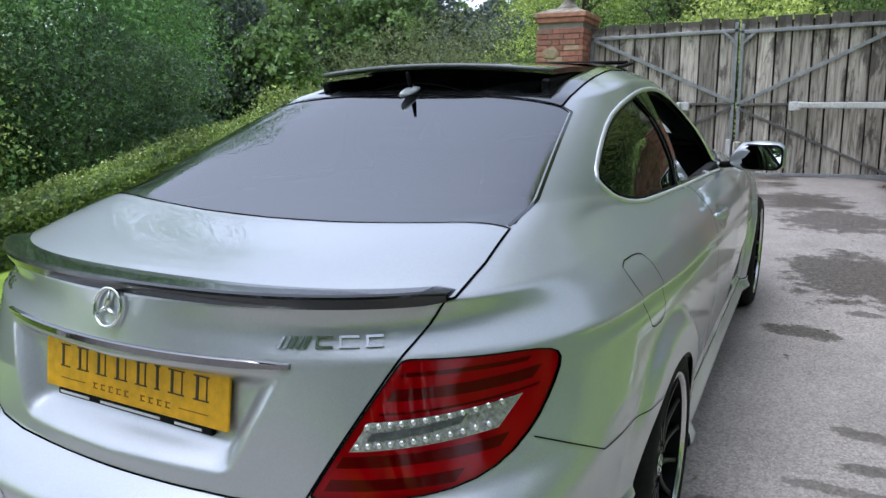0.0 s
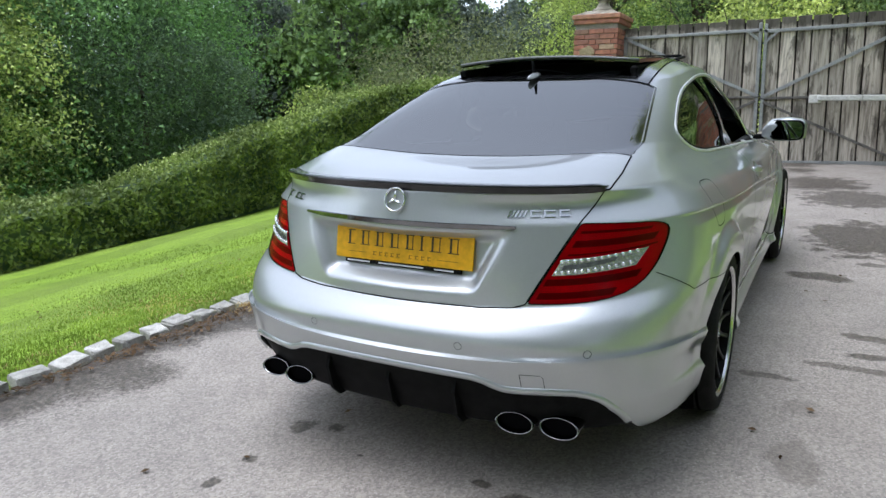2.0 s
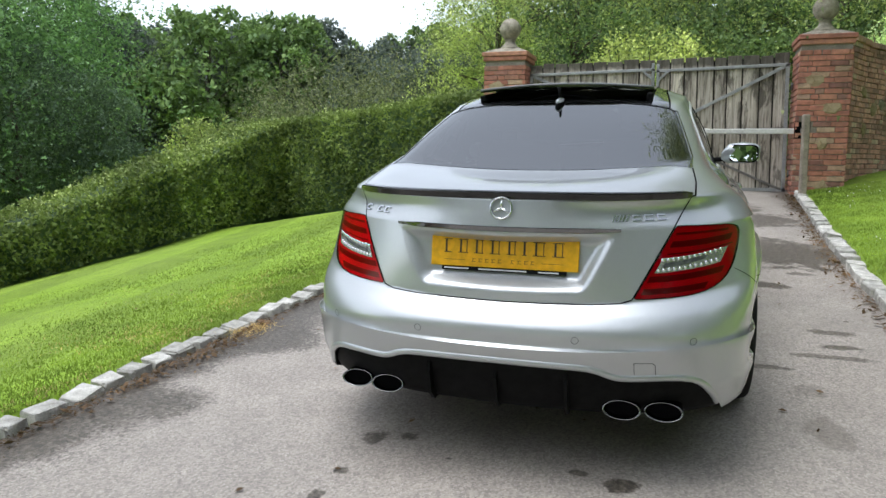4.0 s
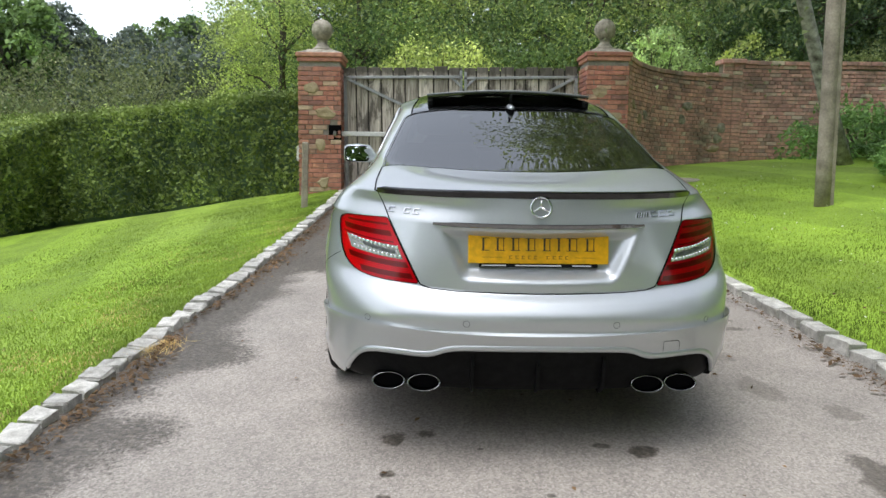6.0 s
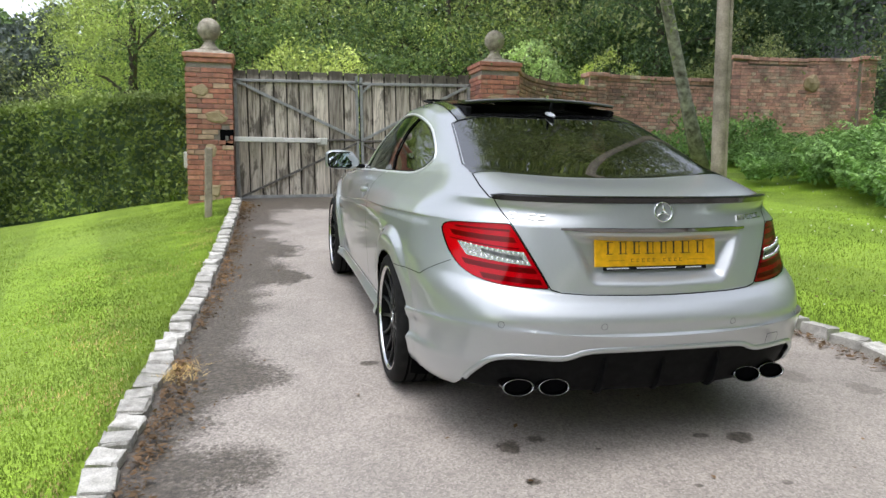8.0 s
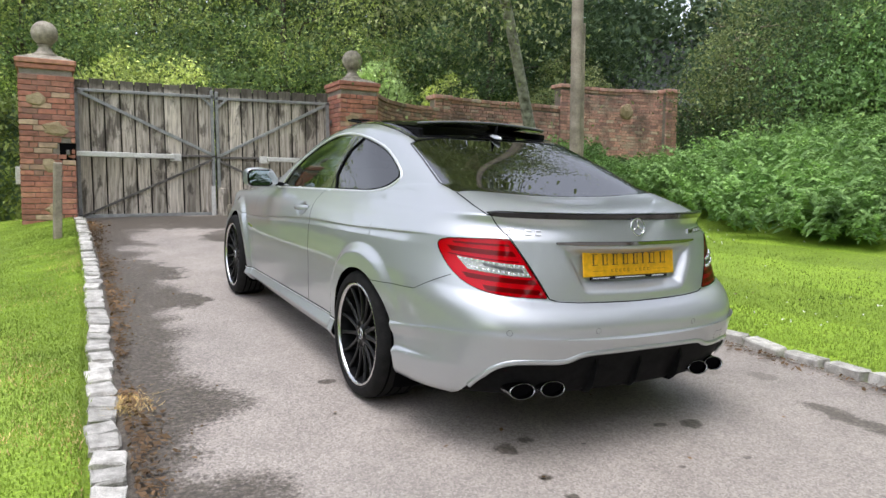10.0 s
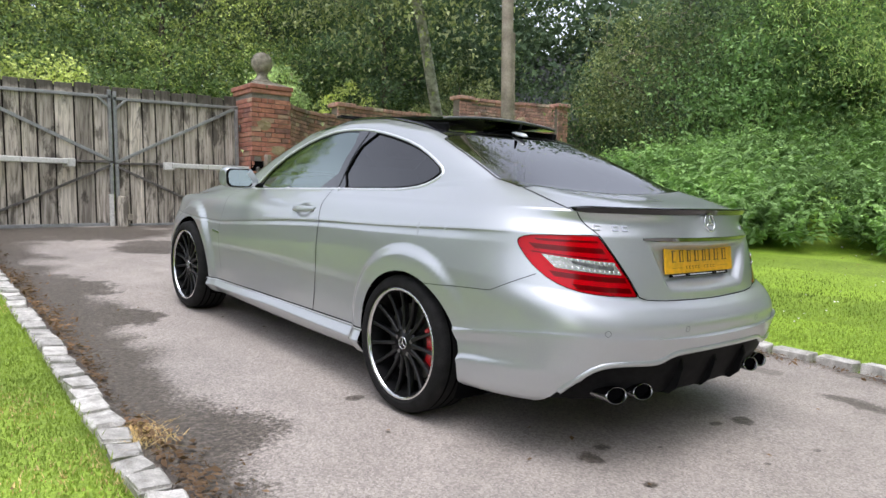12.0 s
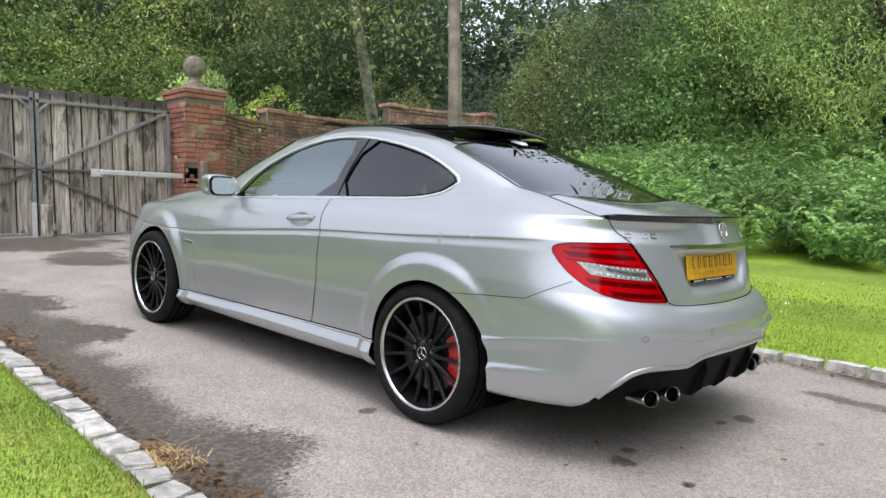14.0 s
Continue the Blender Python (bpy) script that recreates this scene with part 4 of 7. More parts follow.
# tail lamps: a lens in the skin over bands of reflector and rows of diodes
def build_tail_lamp(s):
    lamp = panel("tail_lamp", KIND == "tail_lamp", LENS_RED, (s,), 0.0, label="red tail lamp with clear diode band")
    panel("reflector", KIND == "tail_lamp", LAMP_RED, (s,), 0.006, lamp)
    wide = ((0.0, ui(0.97)), (vj(6.5), vj(10.5)))

    def band(z_in, z_out, tall, x_in, x_out, mat, name, depth, label=""):
        """A strip across the lamp: from its inner end (height z_in) to its outer end (z_out)."""
        n = 26
        verts, faces = [], []
        T = np.linspace(0, 1, n + 1)
        X, Z = x_in + (x_out - x_in) * T, z_in + (z_out - z_in) * T ** 1.6
        P, N = on_skin(np.concatenate([np.column_stack([X - 0.3 * tall, Z - tall / 2]), np.column_stack([X + 0.2 * tall, Z + tall / 2])]), "rear", wide)
        for k in range(n + 1):
            p, q, a, b = P[k], P[k + n + 1], N[k], N[k + n + 1]
            for pt, nn, d in ((p, a, depth + 0.004), (p, a, depth), (q, b, depth), (q, b, depth + 0.004)):
                verts.append(tuple((pt - nn * d) * np.array([s, 1, 1])))
        for k in range(n):
            for c in range(3):
                a = 4 * k + c
                f = (a, a + 4, a + 5, a + 1)
                faces.append(f if s > 0 else f[::-1])
        return put(name, mesh_of(name, verts, faces, mat, False), lamp, label)

    band(0.855, 0.853, 0.007, 0.566, 0.735, LAMP_DARK, "dark_band", 0.003)
    band(0.822, 0.828, 0.019, 0.552, 0.748, LAMP_DARK, "dark_band", 0.003)
    band(0.792, 0.806, 0.004, 0.540, 0.752, LAMP_DARK, "dark_band", 0.003)
    band(0.714, 0.730, 0.019, 0.487, 0.722, LAMP_DARK, "dark_band", 0.003)
    band(0.675, 0.687, 0.019, 0.470, 0.67, LAMP_DARK, "dark_band", 0.003)
    band(0.757, 0.775, 0.047, 0.515, 0.722, TRAY, "diode_tray", -0.0025, "clear chrome diode tray")
    band(0.757, 0.776, 0.013, 0.53, 0.66, LAMP_GREY, "tray_bar", -0.004)
    bead = bmesh.new()
    bmesh.ops.create_uvsphere(bead, u_segments=10, v_segments=6, radius=0.0062)
    for v in bead.verts:
        v.co.y *= 0.6
    bead = done(bead, "diode", DIODE, True)
    spots = [(0.516 + 0.198 * (k + 0.5) / 12 - 0.012 * (1 - row), 0.757 + 0.020 * ((k + 0.5) / 12) ** 1.6 + (0.016 if row else -0.016)) for row in (0, 1) for k in range(12)]
    P, N = on_skin(spots, "rear", wide)
    for p, nn in zip(P, N):
        put("diode", bead, lamp, m=Matrix.Translation(Vector(tuple((p + nn * 0.0025) * np.array([s, 1, 1])))))
    ribbon(LAMP, "rear", wide, 0.0028, GAP, "lamp_gap", (s,), 0.001, lamp, True, 1)


TRAY = mottled("diode_tray_metal", (0.16, 0.16, 0.158), (0.62, 0.62, 0.61), 160, 0.22, 0.002, 0.6, 0.0, 0.8)
LAMP_GREY = mottled("lamp_grey", (0.03, 0.035, 0.033), (0.10, 0.11, 0.105), 40, 0.15)
DIODE = material("diode_lens", (0.80, 0.81, 0.81), 0.08, 0.9)
build_tail_lamp(1)
build_tail_lamp(-1)


BADGE = material("badge_chrome", (0.50, 0.51, 0.52), 0.10, 1.0)
# chrome base darkened to stand in for the dark surroundings it mirrors
CHROME_REFLECTDARK = material("chrome_dark_reflection", (0.24, 0.245, 0.25), 0.05, 1.0)


# boot lid: lip spoiler, chrome bar, emblem, badges, plate
def build_lid_parts():
    wide = ((0.0, ui(0.95)), (vj(9.5), vj(12.2)))
    xs = np.concatenate([-np.linspace(0.610, 0, 40), np.linspace(0, 0.610, 40)[1:]])
    edge, _ = on_skin([(abs(x), 0.9715) for x in xs], "rear", ((0.0, ui(0.95)), (vj(10.2), vj(11))))
    deck = 0.028
    verts, faces = [], []
    prof = [(0.03, -0.009), (-0.003, -0.008), (-0.015, 0.013), (-0.0135, 0.0175), (-0.004, 0.0195), (0.04, 0.016), (0.085, 0.009)]
    for x, p in zip(xs, edge):
        k = 1 - smooth_step(0.575, 0.622, abs(x)) * 0.45
        slope_x = 0.75 * abs(x) * np.sign(x)
        for dy, dz in prof:
            yy = p[1] + dy * k
            verts.append((x, yy, 0.972 + dz * k + 0.007 * (1 - (x / 0.62) ** 2)))
    m = len(prof)
    for k in range(len(xs) - 1):
        for c in range(m - 1):
            a = k * m + c
            faces.append((a, a + m, a + m + 1, a + 1))
    faces += [tuple(range(m)), tuple((len(xs) - 1) * m + c for c in range(m))[::-1]]
    put("lip_spoiler", mesh_of("lip_spoiler", verts, faces, CARBON), LID, "gloss black carbon lip spoiler")
    # chrome bar over the plate
    xs = np.linspace(-0.392, 0.392, 50)
    p, n = on_skin([(min(abs(x), 0.392), 0.874) for x in xs], "rear", REAR_FACE)
    verts, faces = [], []
    for x, q in zip(xs, p):
        for dy, dz in ((0.004, 0.008), (-0.0060, 0.0085), (-0.0085, 0.0070), (-0.0070, -0.0065), (-0.0045, -0.0085), (0.01, -0.009)):
            verts.append((x, q[1] + dy, 0.872 + dz * (1 - 0.45 * float(smooth_step(0.30, 0.392, abs(x))))))
    for k in range(49):
        for c in range(5):
            a = k * 6 + c
            faces.append((a, a + 6, a + 7, a + 1))
    faces += [tuple(range(6)), tuple(49 * 6 + c for c in range(6))[::-1]]
    put("chrome_bar", mesh_of("chrome_bar", verts, faces, CHROME_REFLECTDARK), LID, "chrome strip above the plate")
    # round emblem: ring and three bars
    c, n = on_skin([(0.0, 0.9395)], "rear", REAR_FACE)
    c, n = Vector(c[0]), Vector(n[0])
    ex = Vector((1, 0, 0))
    ez = ex.cross(n) * -1
    ez = ez if ez.z > 0 else -ez
    rim = [c + n * 0.006 + (ex * math.cos(a) + ez * math.sin(a)) * 0.0365 for a in np.linspace(0, 2 * math.pi, 49)[:-1]]
    put("emblem", mesh_of("emblem", *joined(tube(rim, 0.0038, 8, True), *[tube([c + n * 0.007, c + n * 0.006 + (ex * math.sin(a) + ez * math.cos(a)) * 0.035], [0.0062, 0.0015], 6) for a in (0, 2.0944, 4.18879)]), CHROME, True), LID, "round chrome emblem")
    # badges as plain bright bars of the letters' size
    def bars(places, z, h, name, label, lean=0.0):
        for x, w, k in places:
            pieces = []
            q, nn = on_skin([(abs(x), z)], "rear", REAR_FACE)
            q, nn = q[0] * np.array([np.sign(x), 1, 1]), nn[0] * np.array([np.sign(x), 1, 1])
            tangent = Vector((-nn[1], nn[0], 0)).normalized()
            up = Vector(tuple(np.cross(nn, -np.array(tangent)))) * -1
            up = up if up.z > 0 else -up
            o, N = Vector(q), Vector(nn)
            if tangent.x < 0:
                tangent = -tangent
            def slab(x0, x1, z0, z1):
                corner = [o + tangent * (a + lean * b) + up * b for a, b in ((x0, z0), (x1, z0), (x1, z1), (x0, z1))]
                v = [p - N * 0.001 for p in corner] + [p + N * 0.005 for p in corner]
                pieces.append((v, [(4, 5, 6, 7), (0, 1, 5, 4), (1, 2, 6, 5), (2, 3, 7, 6), (3, 0, 4, 7)]))
            if k == "bar":
                slab(-w / 2, w / 2, -h / 2, h / 2)
            else:
                t = h * 0.2
                slab(-w / 2, w / 2, h / 2 - t, h / 2)
                slab(-w / 2, w / 2, -h / 2, -h / 2 + t)
                slab(-w / 2, -w / 2 + t, -h / 2 + t, h / 2 - t)
            put(name, mesh_of(name, *joined(*pieces), BADGE), LID, label)

    bars([(-0.549, 0.028, "cup"), (-0.487, 0.026, "cup"), (-0.452, 0.026, "cup")], 0.908, 0.024, "badge", "chrome badge of plain bars")
    bars([(0.366 + 0.0105 * k, 0.006, "bar") for k in range(5)], 0.908, 0.022, "badge", "slanted chrome badge bars", 0.45)
    bars([(0.436, 0.030, "cup"), (0.474, 0.034, "cup"), (0.512, 0.030, "cup")], 0.908, 0.022, "badge", "chrome badge of plain bars")
    # number plate
    plate = put("number_plate", done(box((0.52, 0.006, 0.118), 0.002, 1), "number_plate", PLATE_YELLOW), LID, "yellow number plate", pose(0, -0.024, 0.787, -10, 0, 0))
    put("plate_holder", done(box((0.44, 0.012, 0.014), 0.002, 1), "plate_holder", SATINBLACK), plate, "black dealer holder strip", pose(0, 0.003, -0.066))
    x = -0.214
    for w in (0.034, 0.042, 0.038, 0.044, 0.038, 0.018, 0.050, 0.046):
        # a plain upright with a foot and a head, as wide as the letter
        strokes = [box((0.0068, 0.0012, 0.048), 0, 1, (-w * 0.22 if w > 0.02 else 0, 0, 0)), box((w * 0.85, 0.0012, 0.0026), 0, 1, (0, 0, 0.0227)), box((w * 0.85, 0.0012, 0.0026), 0, 1, (0, 0, -0.0227))]
        if w > 0.036:
            strokes.append(box((0.003, 0.0012, 0.048), 0, 1, (w * 0.30, 0, 0)))
        put("print_bar", mesh_of("print_bar", *joined(*[([tuple(v.co) for v in bm.verts], [tuple(v.index for v in f.verts) for f in bm.faces]) for bm in strokes]), INK), plate, m=pose(x + w / 2, -0.0034, 0.012))
        x += w + 0.0168
    for k in range(10):
        if k != 5:
            put("print_bar", done(box((0.0125, 0.0012, 0.0022), 0, 1, (0, 0, 0.005)), "print_bar", FAINT_INK), plate, m=pose(-0.103 + 0.023 * k, -0.0034, -0.036))
            put("print_bar", done(box((0.0125, 0.0012, 0.0022), 0, 1, (0, 0, -0.005)), "print_bar", FAINT_INK), plate, m=pose(-0.103 + 0.023 * k, -0.0034, -0.036))
            put("print_bar", done(box((0.0028, 0.0012, 0.010)), "print_bar", FAINT_INK), plate, m=pose(-0.106 + 0.023 * k, -0.0034, -0.036))
    for sx in (-1, 1):
        put("print_line", done(box((0.075, 0.0012, 0.0016)), "print_line", FAINT_INK), plate, m=pose(sx * 0.172, -0.0034, -0.036))
    for cx, w in ((-0.165, 0.09), (0.0, 0.17), (0.16, 0.07)):
        put("print_bar", done(box((w, 0.0012, 0.005)), "print_bar", WHITE_PRINT), plate, m=pose(cx, -0.0042, -0.066))


build_lid_parts()


TIPCHROME = material("smoked_chrome", (0.27, 0.27, 0.275), 0.14, 1.0)
RINGGREY = material("grey_ring", (0.13, 0.135, 0.14), 0.5)


# bumper: sensors, exhaust tips, fins
def build_bumper_parts():
    for x, z in ((-0.629, 0.528), (-0.268, 0.534), (0.270, 0.534), (0.632, 0.530)):
        p, n = on_skin([(abs(x), z)], "rear", REAR_FACE)
        m = np.array([np.sign(x), 1, 1])
        N = Vector(n[0] * m)
        v, f = lathe([(0.0, 0.0006), (0.0092, 0.0006), (0.0097, -0.001), (0.0105, -0.001), (0.0108, 0.0006), (0.012, 0.0)], 20)
        sensor = put("parking_sensor", mesh_of("parking_sensor", v, f, PAINT), CAR, m=Matrix.Translation(Vector(p[0] * m)) @ N.to_track_quat("Z", "Y").to_matrix().to_4x4())
        v, f = lathe([(0.0108, 0.0007), (0.0118, 0.0011), (0.0128, 0.0007)], 20)
        put("sensor_ring", mesh_of("sensor_ring", v, f, RINGGREY, True), sensor)
    for s in (-1, 1):
        for x, y, z in ((0.419, -0.092, 0.284), (0.552, -0.066, 0.282)):
            verts, faces = [], []
            prof = [(0.15, 0.90), (0.06, 0.96), (0.010, 1.0), (0.003, 1.0), (0.0, 0.98), (0.001, 0.91), (0.006, 0.885), (0.03, 0.875)]
            for k in range(32):
                a = 2 * math.pi * k / 32
                for dy, r in prof:
                    slant = 0.012 * math.sin(a)
                    verts.append((s * (x + 0.063 * r * math.cos(a)), y + dy + slant, z + 0.0295 * r * math.sin(a)))
            m = len(prof)
            for k in range(32):
                for c in range(m - 1):
                    a, b = k * m + c, ((k + 1) % 32) * m + c
                    faces.append((a, b, b + 1, a + 1))
            tip = put("exhaust_tip", mesh_of("exhaust_tip", verts, faces, TIPCHROME, True), CAR, label="oval chrome exhaust tip")
            v, f = lathe([(0.94, 0.045), (0.84, 0.26)], 28)
            put("pipe", mesh_of("pipe", [(s * x + a * 0.058, y + h, z + bb * 0.029) for a, bb, h in v], f, SATINBLACK, True), tip)
            v, f = lathe([(0.0, 0.0), (1.0, 0.0)], 24)
            # flat black disc in place of the shaded inside of the pipe
            put("bore_shade_disc", mesh_of("bore_shade_disc", [(s * x + a * 0.0520, y + 0.016, z + b * 0.0257) for a, b, c in v], f, GAP), tip)
    for x in (-0.24, 0.0, 0.24):
        bm = bmesh.new()
        prof = [(-0.130, 0.418), (-0.148, 0.37), (-0.128, 0.285), (-0.09, 0.248), (0.10, 0.235), (0.10, 0.41)]
        va = [bm.verts.new((x - 0.006, a, b)) for a, b in prof]
        vb = [bm.verts.new((x + 0.006, a, b)) for a, b in prof]
        bm.faces.new(va[::-1])
        bm.faces.new(vb)
        for k in range(6):
            bm.faces.new((va[k], va[(k + 1) % 6], vb[(k + 1) % 6], vb[k]))
        put("diffuser_fin", done(bm, "diffuser_fin", SATINBLACK), CAR)
    put("underbody", done(box((1.46, 3.5, 0.10), 0.03, 1, (0, 2.35, 0.20)), "underbody", GAP), CAR)
    put("silencer", done(box((1.2, 0.35, 0.16), 0.05, 2, (0, 0.28, 0.31)), "silencer", RUST), CAR)


build_bumper_parts()


# wheels
def hub_height(s, y, r):
    """Where a wheel's hub lies over the car's base so that its tyre stands on the drive."""
    c, k = math.cos(math.atan(SLOPE)), math.sin(math.atan(SLOPE))
    along = (y - 0.3 * k) / c
    return -along * k + (float(drive_z(along, s * 0.80)) + r) * c


def build_wheel(s, y, width, r):
    """A black many-spoke wheel with a bright lip; its outer face looks along local +x."""
    wheel = put("wheel", None, CAR, "black multi-spoke alloy wheel with polished lip")
    wheel.matrix_basis = pose(s * (0.884 - width), y, hub_height(s, y, r), 0, 0, 0 if s > 0 else 180)
    w = width
    prof = [(0.250, 0.02), (0.265, 0.004), (0.296, 0.0), (r - 0.008, 0.013), (r - 0.001, 0.032), (r, 0.05), (r, w - 0.05), (r - 0.001, w - 0.036), (r - 0.008, w - 0.015), (0.300, w - 0.003), (0.280, w + 0.002), (0.270, w + 0.0015), (0.2665, w + 0.0025), (0.262, w - 0.002), (0.257, w - 0.009), (0.250, w - 0.02)]
    v, f = lathe(prof, 72, "X")
    tyre = put("tyre", mesh_of("tyre", v, f, RUBBER, True), wheel, "low-profile black tyre")
    pieces = []
    for k in range(4):
        x = 0.055 + (w - 0.11) * k / 3
        pieces.append(lathe([(r + 0.0004, x - 0.005), (r + 0.0012, x), (r + 0.0004, x + 0.005)], 60, "X"))
    put("tread_groove", mesh_of("tread_groove", *joined(*pieces), GAP), tyre)
    v, f = lathe([(0.236, 0.03), (0.246, 0.02), (0.246, 0.10), (0.222, 0.14), (0.228, w - 0.05), (0.2405, w - 0.014)], 64, "X")
    rim = put("rim", mesh_of("rim", v, f, SATINBLACK, True), wheel)
    v, f = lathe([(0.2405, w - 0.014), (0.2435, w - 0.006), (0.2465, w - 0.003), (0.2530, w - 0.002), (0.2565, w - 0.005), (0.258, w - 0.012)], 72, "X")
    put("polished_lip", mesh_of("polished_lip", v, f, ALLOY, True), rim, "polished bright lip")
    # spokes
    for k in range(15):
        a = 2 * math.pi * k / 15
        verts, faces = [], []
        for t in np.linspace(0, 1, 7):
            rr = 0.062 + 0.181 * t
            half = 0.0105 - 0.0035 * t + 0.004 * max(0, t - 0.85) / 0.15
            front = w - 0.030 + 0.012 * t - 0.012 * math.sin(math.pi * t) * 0.8
            for dx, dt in ((front - 0.030, half * 0.6), (front - 0.004, half), (front, half * 0.55), (front, -half * 0.55), (front - 0.004, -half), (front - 0.030, -half * 0.6)):
                verts.append((dx, rr * math.cos(a) - dt * math.sin(a), rr * math.sin(a) + dt * math.cos(a)))
        for q in range(6):
            for c in range(6):
                i, j = q * 6 + c, q * 6 + (c + 1) % 6
                faces.append((i, i + 6, j + 6, j))
        put("spoke", mesh_of("spoke", verts, faces, GLOSSRIM, True), rim)
    v, f = lathe([(0.078, 0.10), (0.080, w - 0.045), (0.070, w - 0.034), (0.040, w - 0.036), (0.036, w - 0.030), (0.0, w - 0.029)], 40, "X")
    hub = put("hub", mesh_of("hub", v, f, GLOSSRIM, True), rim)
    ringp = [(w - 0.0285, 0.027 * math.cos(a), 0.027 * math.sin(a)) for a in np.linspace(0, 2 * math.pi, 33)[:-1]]
    put("hub_emblem", mesh_of("hub_emblem", *joined(tube(ringp, 0.0022, 6, True), *[tube([(w - 0.028, 0, 0), (w - 0.028, 0.026 * math.sin(a), 0.026 * math.cos(a))], [0.0035, 0.001], 5) for a in (0, 2.0944, 4.18879)]), CHROME, True), rim)
    pieces = []
    for k in range(5):
        a = 2 * math.pi * k / 5 + 0.3
        bv, bf = lathe([(0.010, w - 0.06), (0.010, w - 0.033), (0.0, w - 0.032)], 8, "X")
        put("wheel_bolt", mesh_of("wheel_bolt", [(p[0], p[1] + 0.056 * math.cos(a), p[2] + 0.056 * math.sin(a)) for p in bv], bf, RUST), rim)
    # disc and caliper stand still inside
    v, f = lathe([(0.075, w - 0.115), (0.178, w - 0.115), (0.178, w - 0.088), (0.075, w - 0.088)], 48, "X")
    put("brake_disc", mesh_of("brake_disc", v, f, DISC), wheel, "drilled steel brake disc")
    verts, faces = [], []
    back = math.pi - 0.62 if s > 0 else -0.62
    for t in np.linspace(0, 1, 12):
        a = back + 1.24 * t
        k = 0.014 * math.sin(math.pi * t)
        for dx, rr in ((w - 0.13, 0.125), (w - 0.072, 0.125), (w - 0.062, 0.138), (w - 0.058 + k * 0.3, 0.200 + k * 0.5), (w - 0.074, 0.214 + k * 0.4), (w - 0.13, 0.214)):
            verts.append((dx, rr * math.cos(a), rr * math.sin(a)))
    for q in range(11):
        for c in range(6):
            i, j = q * 6 + c, q * 6 + (c + 1) % 6
            faces.append((i, i + 6, j + 6, j))
    faces += [tuple(range(6)), tuple(66 + c for c in range(6))[::-1]]
    put("brake_caliper", mesh_of("brake_caliper", verts, faces, RED_CALIPER, False), wheel, "red brake caliper")


ALLOY = material("polished_alloy", (0.70, 0.70, 0.70), 0.22, 1.0)
GLOSSRIM = material("black_wheel_paint", (0.006, 0.006, 0.0065), 0.35, 0.0, 0.15, 0.25)
for s in (1, -1):
    build_wheel(s, REAR_Y, 0.255, 0.3185)
    build_wheel(s, FRONT_Y, 0.235, 0.3225)
    for y, z, wide in ((*REAR_ARCH, 0.357), (*FRONT_ARCH, 0.385)):
        v, f = [], []
        for k in range(31):
            a = -0.45 + (math.pi + 0.9) * k / 30
            for x, r in ((0.835, wide), (0.80, wide + 0.012), (0.52, wide + 0.012), (0.50, 0.05)):
                v.append((s * x, y + r * math.cos(a), z + r * 0.97 * math.sin(a)))
        for k in range(30):
            for c in range(3):
                a = 4 * k + c
                f.append((a, a + 4, a + 5, a + 1))
        put("arch_liner", mesh_of("arch_liner", v, f, GAP, True), CAR)


# mirrors, handles, aerial, raised sunroof panel, side badges, cabin
def rounded_plate(wide, tall, r, thick):
    """An upright plate with round corners, its face towards -y."""
    bm = bmesh.new()
    pts = []
    for cx, cz, a0 in ((1, 1, 0), (-1, 1, 90), (-1, -1, 180), (1, -1, 270)):
        for k in range(7):
            a = radians(a0 + 15 * k)
            pts.append((cx * (wide / 2 - r) + r * math.cos(a), cz * (tall / 2 - r) + r * math.sin(a)))
    front = [bm.verts.new((x, -thick / 2, z)) for x, z in pts]
    back = [bm.verts.new((x, thick / 2, z)) for x, z in pts]
    bm.faces.new(front[::-1])
    bm.faces.new(back)
    n = len(pts)
    for k in range(n):
        bm.faces.new((front[k], front[(k + 1) % n], back[(k + 1) % n], back[k]))
    bmesh.ops.recalc_face_normals(bm, faces=bm.faces)
    return bm


def build_mirror(s):
    mirror = put("door_mirror", None, DOORS[0 if s > 0 else 1], "silver door mirror", pose(0, 0, 0.012))
    verts, faces = [], []
    secs = [(0.80, 2.60, 0.935, 0.03, 0.02), (0.825, 2.60, 0.945, 0.055, 0.045), (0.845, 2.61, 0.952, 0.085, 0.062), (0.93, 2.615, 0.956, 0.092, 0.068), (1.0, 2.605, 0.958, 0.084, 0.060), (1.026, 2.59, 0.956, 0.055, 0.046), (1.008, 2.58, 0.955, 0.02, 0.02)]
    n = 20
    for x, y, z, ry, rz in secs:
        for k in range(n):
            a = 2 * math.pi * k / n
            ca, sa = math.cos(a), math.sin(a)
            yy = ry * (abs(ca) ** 0.7) * np.sign(ca)
            verts.append((s * x, y + (yy if yy > 0 else yy * 0.62), z + rz * (abs(sa) ** 0.75) * np.sign(sa)))
    for q in range(len(secs) - 1):
        for k in range(n):
            i, j = q * n + k, q * n + (k + 1) % n
            f = (i, i + n, j + n, j)
            faces.append(f if s < 0 else f[::-1])
    put("shell", mesh_of("shell", verts, faces, PAINT, True), mirror)
    for name, wide, tall, thick, mat, y in (("glass_bezel", 0.176, 0.112, 0.010, SATINBLACK, 2.560), ("mirror_glass", 0.160, 0.098, 0.004, MIRROR, 2.5515)):
        put(name, done(rounded_plate(wide, tall, 0.034, thick), name, mat), mirror, "mirror glass" if mat is MIRROR else "", pose(s * 0.930, y, 0.955, -9, 0, s * -7))
    put("foot", done(box((0.12, 0.05, 0.028), 0.01, 2), "foot", SATINBLACK), mirror, m=pose(s * 0.81, 2.62, 0.915, 0, s * -6, 0))


